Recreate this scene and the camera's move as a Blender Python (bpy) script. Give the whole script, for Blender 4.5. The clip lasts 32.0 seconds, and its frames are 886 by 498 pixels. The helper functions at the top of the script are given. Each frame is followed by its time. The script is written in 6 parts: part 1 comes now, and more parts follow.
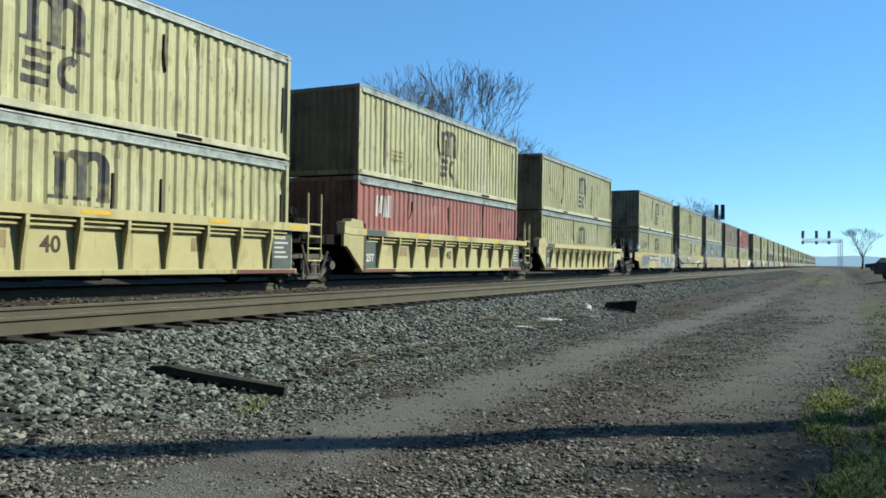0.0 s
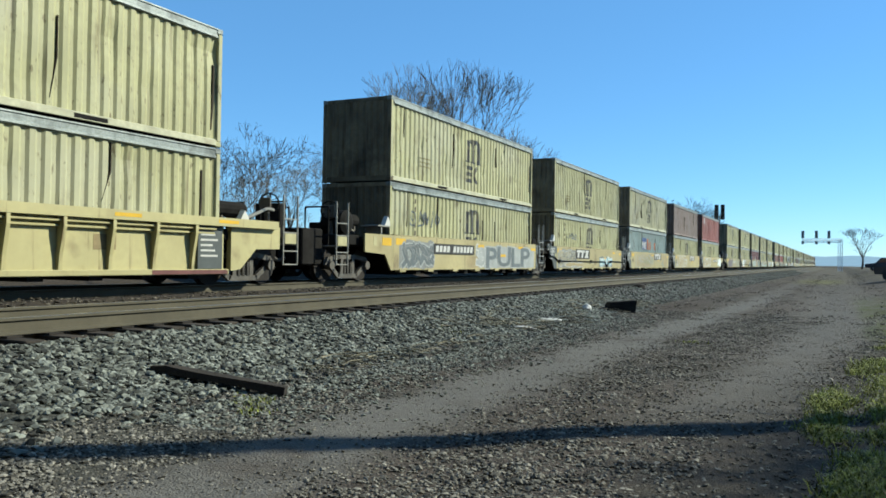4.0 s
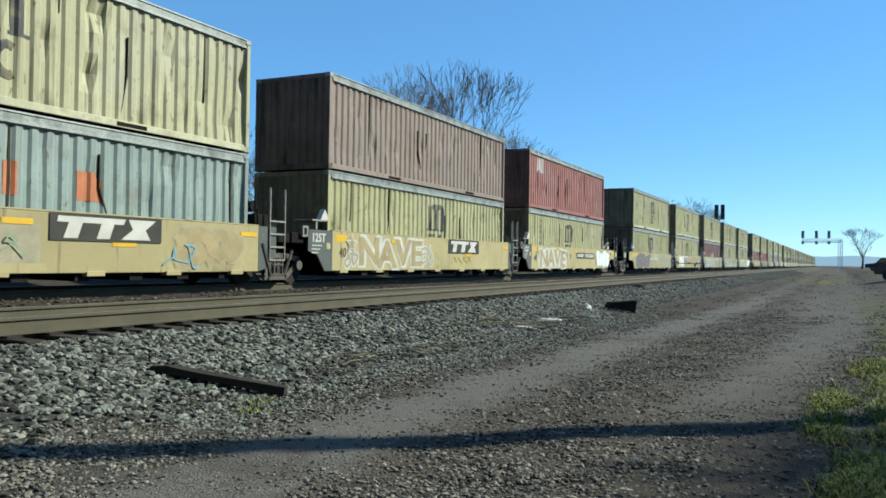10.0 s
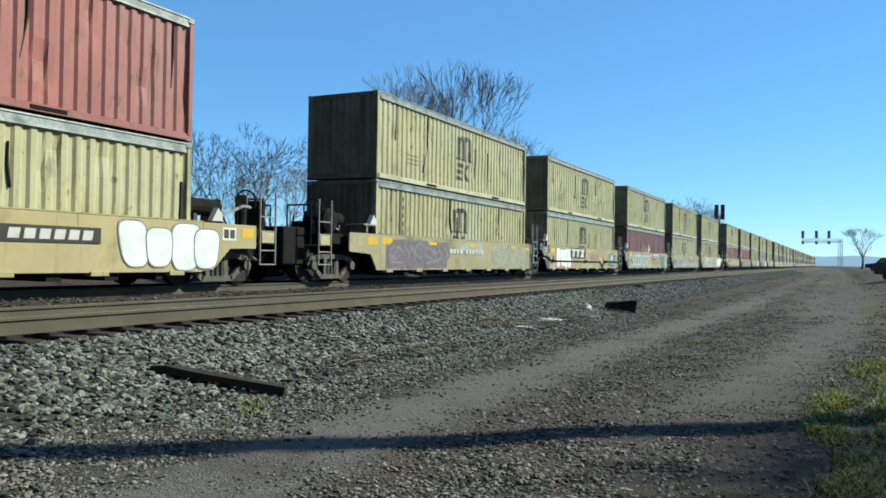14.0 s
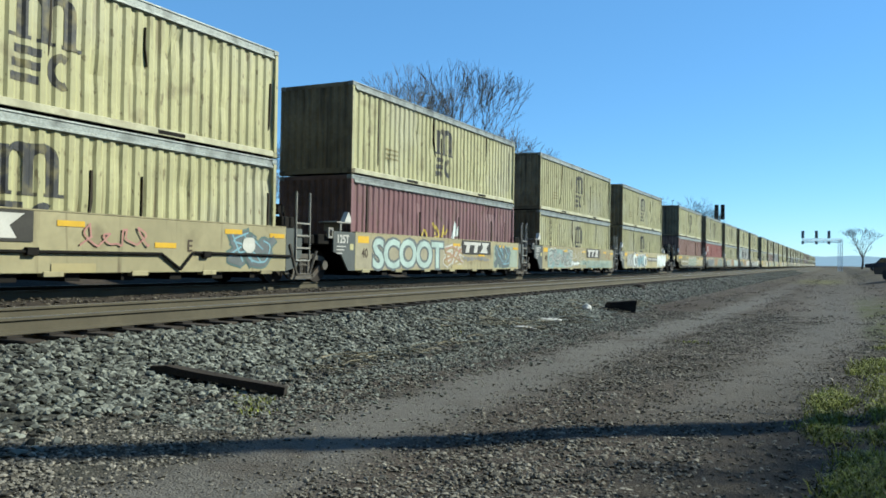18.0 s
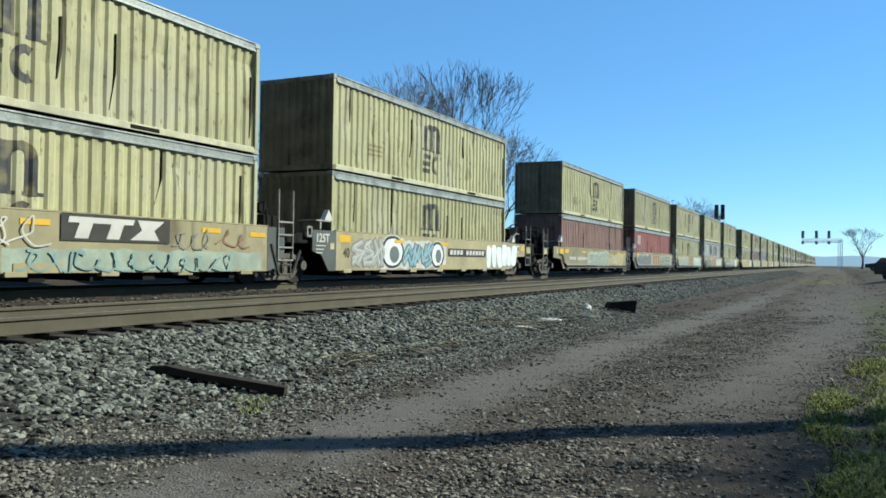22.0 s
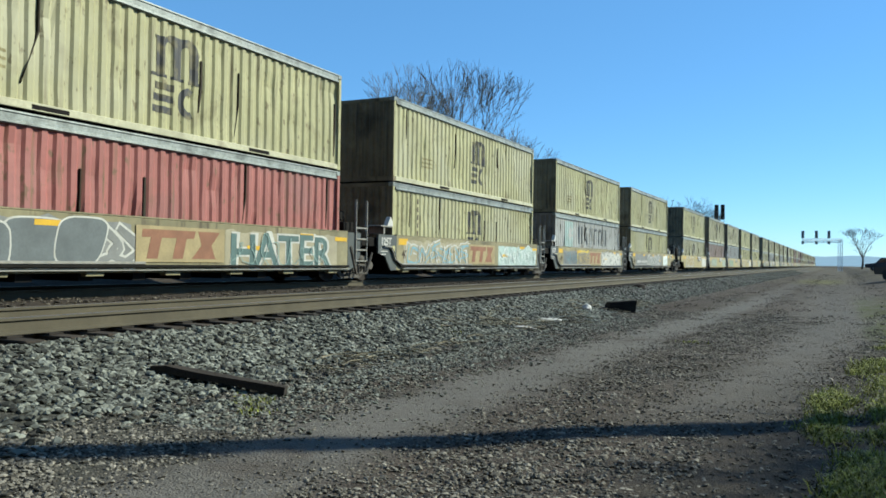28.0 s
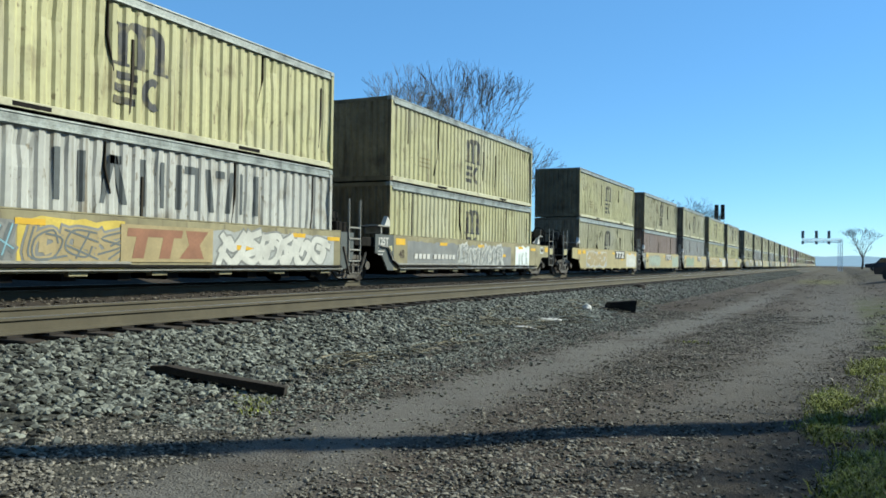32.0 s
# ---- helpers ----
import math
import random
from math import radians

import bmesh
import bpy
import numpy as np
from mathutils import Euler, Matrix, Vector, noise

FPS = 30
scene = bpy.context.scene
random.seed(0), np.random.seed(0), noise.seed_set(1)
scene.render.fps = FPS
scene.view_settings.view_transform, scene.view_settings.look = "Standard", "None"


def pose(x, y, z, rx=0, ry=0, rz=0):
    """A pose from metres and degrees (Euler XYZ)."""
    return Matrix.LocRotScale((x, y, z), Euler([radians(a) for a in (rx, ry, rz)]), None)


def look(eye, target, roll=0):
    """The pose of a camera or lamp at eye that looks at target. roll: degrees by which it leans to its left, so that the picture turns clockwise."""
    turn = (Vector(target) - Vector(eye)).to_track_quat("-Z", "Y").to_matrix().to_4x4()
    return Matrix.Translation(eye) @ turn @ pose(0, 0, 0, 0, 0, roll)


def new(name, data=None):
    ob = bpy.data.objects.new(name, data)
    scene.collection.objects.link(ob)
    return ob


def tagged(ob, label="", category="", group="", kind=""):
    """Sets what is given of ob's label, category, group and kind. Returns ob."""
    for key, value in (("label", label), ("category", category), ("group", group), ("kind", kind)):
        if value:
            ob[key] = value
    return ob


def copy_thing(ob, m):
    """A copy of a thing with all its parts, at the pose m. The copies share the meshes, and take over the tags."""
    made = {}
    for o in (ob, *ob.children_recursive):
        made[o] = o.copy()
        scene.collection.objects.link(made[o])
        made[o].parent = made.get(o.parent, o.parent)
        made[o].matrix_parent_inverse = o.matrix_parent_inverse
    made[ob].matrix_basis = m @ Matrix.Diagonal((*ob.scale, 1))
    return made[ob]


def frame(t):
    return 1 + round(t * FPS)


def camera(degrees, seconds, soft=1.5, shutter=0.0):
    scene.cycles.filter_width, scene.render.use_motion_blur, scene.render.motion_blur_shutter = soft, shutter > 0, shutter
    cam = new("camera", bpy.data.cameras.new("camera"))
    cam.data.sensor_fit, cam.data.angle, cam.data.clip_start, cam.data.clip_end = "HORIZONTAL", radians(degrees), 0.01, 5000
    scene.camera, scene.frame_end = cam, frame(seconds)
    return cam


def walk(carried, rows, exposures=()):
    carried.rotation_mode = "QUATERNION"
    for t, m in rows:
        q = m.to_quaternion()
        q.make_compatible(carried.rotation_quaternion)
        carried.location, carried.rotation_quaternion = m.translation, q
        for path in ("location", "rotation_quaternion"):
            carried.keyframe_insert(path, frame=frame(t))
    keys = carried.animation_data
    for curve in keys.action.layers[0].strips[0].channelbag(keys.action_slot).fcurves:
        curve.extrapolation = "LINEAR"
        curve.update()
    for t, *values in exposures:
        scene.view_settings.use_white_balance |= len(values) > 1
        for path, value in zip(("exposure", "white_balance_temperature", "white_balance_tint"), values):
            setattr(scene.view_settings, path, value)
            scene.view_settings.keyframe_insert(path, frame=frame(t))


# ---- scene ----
cam = camera(57.96, 32.0, soft=1.7)
EYE = (0.0, 0.0, 0.628)
YAW, PITCH, ROLL = radians(26.293), radians(0.782), 0.885
AIM = (EYE[0] - math.sin(YAW) * 10, EYE[1] + math.cos(YAW) * 10, EYE[2] + math.tan(PITCH) * 10)
walk(cam, [(0.0, look(EYE, AIM, ROLL)), (32.0, look(EYE, AIM, ROLL))], [(0.0, 0.75, 6050, 1), (32.0, 0.75, 6050, 1)])

# ---- light ----
SUN_AZ = radians(40.1)
SUN_EL = radians(33)
world = bpy.data.worlds.new("sky")
scene.world = world
world.use_nodes = True
wn = world.node_tree.nodes
sky = wn.new("ShaderNodeTexSky")
sky.sky_type, sky.sun_disc = "NISHITA", False
sky.sun_elevation, sky.sun_rotation = SUN_EL, math.pi / 2 - SUN_AZ
sky.altitude, sky.air_density, sky.dust_density, sky.ozone_density = 300, 0.85, 0.0, 4.5
wn["Background"].inputs["Strength"].default_value = 0.089
clear = wn.new("ShaderNodeHueSaturation")
clear.inputs["Hue"].default_value = 0.5
clear.inputs["Saturation"].default_value = 1.08
pale = wn.new("ShaderNodeMix")
pale.data_type, pale.blend_type = "RGBA", "MULTIPLY"
pale.inputs[0].default_value = 1.0
pale.inputs[7].default_value = (0.96, 1.10, 1.15, 1)
world.node_tree.links.new(sky.outputs[0], clear.inputs["Color"])
world.node_tree.links.new(clear.outputs[0], pale.inputs[6])
even = wn.new("ShaderNodeMix")
even.data_type = "RGBA"
even.inputs[0].default_value = 0.4
even.inputs[7].default_value = (1.45, 3.25, 5.9, 1)
world.node_tree.links.new(pale.outputs[2], even.inputs[6])
world.node_tree.links.new(even.outputs[2], wn["Background"].inputs["Color"])
sun = new("sun", bpy.data.lights.new("sun", "SUN"))
sun.data.energy, sun.data.angle, sun.data.color = 5.0, radians(0.8), (1.0, 0.92, 0.74)
SUN_DIR = Vector((math.cos(SUN_AZ) * math.cos(SUN_EL), math.sin(SUN_AZ) * math.cos(SUN_EL), math.sin(SUN_EL)))
sun.matrix_world = look(SUN_DIR * 50, (0, 0, 0))


# ---- materials ----
def material(name, color, rough=0.7, metal=0.0, vary=0.25, scale=6.0, bump=0.0, dark=None, stain=0.0, stain_scale=1.2,
             streak=0.0, per_object=0.0, bump_scale=40.0, spec=0.3):
    """Paint, metal, wood or stone: two scales of variation, optional stains, vertical streaks and relief."""
    m = bpy.data.materials.new(name)
    m.use_nodes = True
    nt = m.node_tree
    n, l = nt.nodes, nt.links
    b = n["Principled BSDF"]
    b.inputs["Roughness"].default_value = rough
    b.inputs["Metallic"].default_value = metal
    b.inputs["Specular IOR Level"].default_value = spec
    co = n.new("ShaderNodeTexCoord")
    info = n.new("ShaderNodeObjectInfo")
    shift = n.new("ShaderNodeVectorMath")
    shift.operation = "ADD"
    mul = n.new("ShaderNodeMath")
    mul.operation, mul.inputs[1].default_value = "MULTIPLY", 37.0
    l.new(info.outputs["Random"], mul.inputs[0])
    l.new(co.outputs["Object"], shift.inputs[0])
    l.new(mul.outputs[0], shift.inputs[1])

    def noise_node(s, detail=4.0, vec=None):
        t = n.new("ShaderNodeTexNoise")
        t.inputs["Scale"].default_value, t.inputs["Detail"].default_value = s, detail
        l.new(vec or shift.outputs[0], t.inputs["Vector"])
        return t.outputs["Fac"]

    def ramp(src, p0, p1, a, c):
        r = n.new("ShaderNodeValToRGB")
        r.color_ramp.elements[0].position, r.color_ramp.elements[1].position = p0, p1
        r.color_ramp.elements[0].color, r.color_ramp.elements[1].color = a, c
        l.new(src, r.inputs[0])
        return r.outputs[0]

    def mix(fac, a, c):
        x = n.new("ShaderNodeMix")
        x.data_type = "RGBA"
        for v, s in ((fac, x.inputs[0]), (a, x.inputs[6]), (c, x.inputs[7])):
            if isinstance(v, (int, float)):
                s.default_value = v
            elif isinstance(v, tuple):
                s.default_value = (*v[:3], 1)
            else:
                l.new(v, s)
        return x.outputs[2]

    col = tuple(color)
    lo = tuple(c * (1 - vary) for c in col)
    hi = tuple(min(1, c * (1 + vary)) for c in col)
    out = mix(ramp(noise_node(scale), 0.3, 0.7, (0, 0, 0, 1), (1, 1, 1, 1)), lo, hi)
    out = mix(ramp(noise_node(scale * 9, 3), 0.35, 0.7, (0, 0, 0, 1), (0.45, 0.45, 0.45, 1)), out, tuple(c * (1 - vary * 1.3) for c in col))
    dk = dark or tuple(c * 0.35 for c in col)
    if stain:
        out = mix(ramp(noise_node(stain_scale, 6), 0.62 - stain * 0.2, 0.78, (0, 0, 0, 1), (0.85, 0.85, 0.85, 1)), out, dk)
    if streak:
        mp = n.new("ShaderNodeMapping")
        mp.inputs["Scale"].default_value = (3.0, 5.0, 0.35)
        l.new(shift.outputs[0], mp.inputs["Vector"])
        out = mix(ramp(noise_node(1.3, 5, mp.outputs[0]), 0.66 - streak * 0.2, 0.74, (0, 0, 0, 1), (0.8, 0.8, 0.8, 1)), out, dk)
    if per_object:
        hs = n.new("ShaderNodeHueSaturation")
        mr = n.new("ShaderNodeMapRange")
        mr.inputs["To Min"].default_value, mr.inputs["To Max"].default_value = 1 - per_object, 1 + per_object
        l.new(info.outputs["Random"], mr.inputs["Value"])
        l.new(mr.outputs[0], hs.inputs["Value"])
        l.new(out, hs.inputs["Color"])
        out = hs.outputs[0]
    l.new(out, b.inputs["Base Color"])
    if bump:
        bp = n.new("ShaderNodeBump")
        bp.inputs["Strength"].default_value, bp.inputs["Distance"].default_value = bump, 0.02
        l.new(noise_node(bump_scale, 5), bp.inputs["Height"])
        l.new(bp.outputs[0], b.inputs["Normal"])
    return m


RUST = (0.061, 0.034, 0.018)


def container_paint(name, color, dark=(0.097, 0.073, 0.036), streak=0.34):
    """Weathered container paint: streaks and stains, sun-bleached areas, and small dark scuffs and chips."""
    m = material(name, color, 0.6, 0.0, 0.14, 0.9, 0.12, dark, 0.12, 1.3, streak, 0.09, 6.0)
    n, l = m.node_tree.nodes, m.node_tree.links
    bsdf = n["Principled BSDF"]
    out = bsdf.inputs["Base Color"].links[0].from_socket
    where = next(k for k in n if k.bl_idname == "ShaderNodeVectorMath").outputs[0]

    def layer(scale, stretch, lo, hi, most, tone, under):
        mp, tx, rp, mx = n.new("ShaderNodeMapping"), n.new("ShaderNodeTexNoise"), n.new("ShaderNodeMapRange"), n.new("ShaderNodeMix")
        mp.inputs["Scale"].default_value = stretch
        tx.inputs["Scale"].default_value, tx.inputs["Detail"].default_value = scale, 5.0
        for k, v in (("From Min", lo), ("From Max", hi), ("To Max", most)):
            rp.inputs[k].default_value = v
        mx.data_type = "RGBA"
        mx.inputs[7].default_value = (*tone, 1)
        l.new(where, mp.inputs["Vector"])
        l.new(mp.outputs[0], tx.inputs["Vector"])
        l.new(tx.outputs["Fac"], rp.inputs["Value"])
        l.new(rp.outputs[0], mx.inputs[0])
        l.new(under, mx.inputs[6])
        return mx.outputs[2]

    pale = tuple(0.6 * v + 0.4 * sum(color) / 3 * 1.25 for v in color)
    out = layer(0.35, (1, 1, 1), 0.50, 0.66, 0.55, pale, out)
    out = layer(4.5, (1, 1.6, 0.8), 0.63, 0.70, 0.7, dark, out)
    out = layer(11.0, (1, 2.2, 0.7), 0.66, 0.72, 0.6, dark, out)
    l.new(out, bsdf.inputs["Base Color"])
    return m


PAINT_COLOR = {
    "yellow": (0.320, 0.309, 0.168),
    "ochre": (0.300, 0.290, 0.182),
    "red": (0.245, 0.090, 0.080),
    "maroon": (0.158, 0.078, 0.085),
    "brown": (0.194, 0.148, 0.127),
    "rust": (0.215, 0.125, 0.102),
    "teal": (0.176, 0.225, 0.216),
    "white": (0.32, 0.325, 0.305),
    "grey": (0.218, 0.225, 0.218),
}
PAINT = {k: container_paint(k + "_container_paint", c) for k, c in PAINT_COLOR.items()}
PAINT["ochre"] = container_paint("faded_ochre_container_paint", PAINT_COLOR["ochre"], (0.079, 0.061, 0.034), 0.5)
# leading ends: each paint darkened, their shade put into the colour along with soot
SHADED_GRIME = {k: material("shaded_sooty_" + k + "_container_end", tuple(0.26 * v + 0.74 * g for v, g in zip(c, (0.105, 0.074, 0.055))), 0.75, 0.0, 0.3, 1.1, 0.15, (0.02, 0.016, 0.012), 0.3, 1.0, 0.5, 0.25, 6.0)
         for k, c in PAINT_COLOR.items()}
TARP = material("weathered_grey_top_rail", (0.245, 0.27, 0.258), 0.5, 0.15, 0.55, 2.6, 0.2, (0.048, 0.046, 0.036), 0.4, 2.6, 0, 0.1)
CAR_YELLOW = material("wagon_yellow_paint", (0.305, 0.262, 0.132), 0.6, 0, 0.12, 0.8, 0.08, (0.097, 0.066, 0.036), 0.12, 1.1, 0.22, 0.08)
CAR_PALE = material("pale_yellow_wagon_paint", (0.345, 0.308, 0.152), 0.55, 0, 0.10, 0.9, 0.08, (0.121, 0.085, 0.043), 0.1, 1.1, 0.18, 0.06)
CAR_TAN = material("grey_tan_wagon_paint", (0.27, 0.242, 0.14), 0.65, 0, 0.18, 0.7, 0.08, (0.09, 0.07, 0.04), 0.2, 0.9, 0.28, 0.08)
CAR_OLD = material("dirty_wagon_paint", (0.205, 0.185, 0.108), 0.7, 0, 0.25, 0.9, 0.1, (0.055, 0.043, 0.03), 0.3, 1.3, 0.3, 0.1)
SAFETY = material("safety_yellow_paint", (0.516, 0.316, 0.018), 0.5, 0, 0.12, 3)
CAR_GREY = material("grey_wagon_paint", (0.066, 0.075, 0.073), 0.6, 0, 0.2, 1.5, 0.1)
BLACK = material("black_greasy_steel", (0.013, 0.012, 0.011), 0.9, 0.0, 0.4, 4, 0.2, spec=0.1)
STEEL = material("dusty_cast_steel", (0.088, 0.080, 0.068), 0.65, 0.2, 0.3, 5, 0.2, RUST, 0.2, 3)
PIPE = material("galvanised_pipe", (0.243, 0.234, 0.207), 0.5, 0.3, 0.25, 5)
WHEEL = material("rusty_wheel_steel", (0.022, 0.018, 0.015), 0.7, 0.1, 0.3, 6, 0.1, spec=0.2)
RAILM = material("rusty_rail_side", (0.073, 0.064, 0.043), 0.8, 0.0, 0.18, 2.0, 0.15)
RAILTOP = material("worn_bright_rail_head", (0.243, 0.225, 0.2), 0.3, 0.8, 0.15, 4)
TIE = material("creosoted_timber", (0.03, 0.023, 0.017), 0.9, 0, 0.4, 3, 0.5, None, 0, 1, 0, 0.3, 20)
INK = material("faded_dark_blue_lettering", (0.034, 0.036, 0.039), 0.6, 0, 0.5, 2.0, 0, (0.218, 0.188, 0.079), 0.75, 3.5)
STENCIL = material("dark_brown_stencil_paint", (0.055, 0.039, 0.025), 0.7, 0, 0.3, 3)
WHITE = material("white_sign_paint", (0.437, 0.43, 0.4), 0.6, 0, 0.12, 3)
DARKSIGN = material("black_sign_paint", (0.027, 0.025, 0.021), 0.6, 0, 0.3, 3)
SPRAY = {k: material(k + "_spray_paint", c, 0.6, 0, 0.2, 2.5) for k, c in {
    "faded": (0.273, 0.248, 0.17), "silver": (0.273, 0.285, 0.273), "white": (0.425, 0.425, 0.389), "teal": (0.073, 0.121, 0.116), "green": (0.182, 0.243, 0.17),
    "purple": (0.121, 0.103, 0.121), "tan": (0.279, 0.225, 0.116), "red": (0.207, 0.097, 0.055), "pink": (0.334, 0.17, 0.146),
    "black": (0.03, 0.03, 0.03), "mint": (0.243, 0.285, 0.23), "blue": (0.061, 0.097, 0.218), "orange": (0.376, 0.134, 0.061),
    "cyan": (0.17, 0.255, 0.243), "grey": (0.164, 0.17, 0.164), "yellow": (0.437, 0.334, 0.061), "fresh": (0.56, 0.61, 0.59), "pale": (0.33, 0.42, 0.39), "slate": (0.10, 0.115, 0.12), "sky": (0.16, 0.30, 0.36)}.items()}


# ---- mesh helpers ----
def part(name, bm, mat, parent=None, label="", smooth=False):
    """One bmesh (or ready mesh) as one object under its thing."""
    if isinstance(bm, bpy.types.Mesh):
        me = bm
    else:
        me = bpy.data.meshes.new(name)
        bmesh.ops.recalc_face_normals(bm, faces=bm.faces)
        bm.to_mesh(me)
        bm.free()
    if mat and not me.materials:
        me.materials.append(mat)
    if smooth:
        for p in me.polygons:
            p.use_smooth = True
    ob = new(name, me)
    if parent:
        ob.parent = parent
    if label:
        ob["label"] = label
    return ob


def box(bm, x0, x1, y0, y1, z0, z1, bevel=0.0):
    g = bmesh.ops.create_cube(bm, size=1.0, matrix=Matrix.LocRotScale(((x0 + x1) / 2, (y0 + y1) / 2, (z0 + z1) / 2), None, (x1 - x0, y1 - y0, z1 - z0)))
    if bevel:
        es = list({e for v in g["verts"] for e in v.link_edges})
        bmesh.ops.bevel(bm, geom=es, offset=bevel, segments=1, affect="EDGES")
    return bm


def boxes(*rows, bevel=0.0):
    bm = bmesh.new()
    for r in rows:
        box(bm, *r, bevel=bevel)
    return bm


def rod(bm, a, c, r, sides=6, r2=None):
    a, c = Vector(a), Vector(c)
    d = c - a
    m = Matrix.Translation((a + c) / 2) @ d.to_track_quat("Z", "Y").to_matrix().to_4x4()
    bmesh.ops.create_cone(bm, cap_ends=True, segments=sides, radius1=r, radius2=r if r2 is None else r2, depth=d.length, matrix=m)
    return bm


def rods(path, r, sides=6):
    bm = bmesh.new()
    for a, c in zip(path, path[1:]):
        rod(bm, a, c, r, sides)
    return bm


def prism(outline, axis, lo, hi):
    """A flat outline pushed through from lo to hi along x, y or z; outline in the other two axes."""
    bm = bmesh.new()
    rings = []
    for d in (lo, hi):
        vs = []
        for u, v in outline:
            co = {"x": (d, u, v), "y": (u, d, v), "z": (u, v, d)}[axis]
            vs.append(bm.verts.new(co))
        rings.append(vs)
    n = len(outline)
    bm.faces.new(rings[0])
    bm.faces.new(rings[1][::-1])
    for i in range(n):
        bm.faces.new((rings[0][i], rings[0][(i + 1) % n], rings[1][(i + 1) % n], rings[1][i]))
    return bm


def mesh_of(name, bm, mat):
    me = bpy.data.meshes.new(name)
    bmesh.ops.recalc_face_normals(bm, faces=bm.faces)
    bm.to_mesh(me)
    bm.free()
    me.materials.append(mat)
    return me


# ---- the track's line ----
TRAIN_X, NEAR_X = -13.108, -8.85
STRAIGHT, RADIUS = 490.0, 1800.0


def track_pose(y, x=TRAIN_X):
    """A place on the track: straight, then a gentle curve to the left far away."""
    over = max(0.0, y - STRAIGHT)
    a = over / RADIUS
    return pose(x - RADIUS * (1 - math.cos(a)), STRAIGHT + RADIUS * math.sin(a) if over else y, 0, 0, 0, math.degrees(a))


def travelled(t):
    return 8.2746 * t - 0.01026 * t * t


# ---- ground ----
def bank(x):
    """Height of the ground across the line: two track beds, the shoulder and the flat yard."""
    pts = ((-400, 0.4), (-24, 0.45), (-17.5, 0.35), (-16.2, -0.2), (-14.6, -0.22), (-14.2, -0.30), (-12.5, -0.28), (-12.15, -0.15), (-11.3, -0.15), (-10.7, -0.28), (-10.2, -0.34), (-7.5, -0.34), (-6.2, -0.74),
           (-5.4, -0.83), (-3.6, -0.86), (-2.2, -0.84), (-0.6, -0.86), (0.4, -0.80), (3, -0.74), (400, -0.6))
    for (a, za), (c, zc) in zip(pts, pts[1:]):
        if a <= x <= c:
            return za + (zc - za) * (x - a) / (c - a)
    return -0.9


def ground_z(x, y):
    z = bank(x)
    far = min(1.0, max(0.0, (y - 40) / 70.0))
    if x > 1.5:
        z += far * 0.75 * min(1.0, (x - 1.5) / 2.5)
    return z


def build_ground():
    xs = [-3500, -900, -250, -90, -50, -35, -26] + [-20 + 0.5 * i for i in range(26)] + [-7 + 0.2 * i for i in range(46)] + [2.5 + 0.5 * i for i in range(12)] + [10, 16, 30, 60, 200, 900, 3500]
    ys = [-900, -200, -60, -25, -10] + [-4 + 0.25 * i for i in range(100)] + [21 + i for i in range(30)] + [52 + 4 * i for i in range(30)] + [180, 220, 280, 350, 450, 600, 900, 1500, 2500, 4000]
    vs, fs = [], []
    for y in ys:
        for x in xs:
            z = ground_z(x, y)
            if -9.9 < x < 9 and -5 < y < 60:
                z += 0.035 * noise.noise(Vector((x * 0.9, y * 0.5, 0))) + 0.02 * noise.noise(Vector((x * 3, y * 3, 4)))
            cx = track_pose(y).translation.x - TRAIN_X if y > STRAIGHT else 0
            vs.append((x + (cx if abs(x) < 100 else 0), y, z))
    w = len(xs)
    for j in range(len(ys) - 1):
        for i in range(w - 1):
            a = j * w + i
            fs.append((a, a + 1, a + w + 1, a + w))
    me = bpy.data.meshes.new("ground")
    me.from_pydata(vs, [], fs)
    for p in me.polygons:
        p.use_smooth = True
    me.materials.append(ground_material())
    return tagged(new("ground", me), "grey gravel yard with packed dirt wheel tracks and grass verge", "ground", kind="structure")


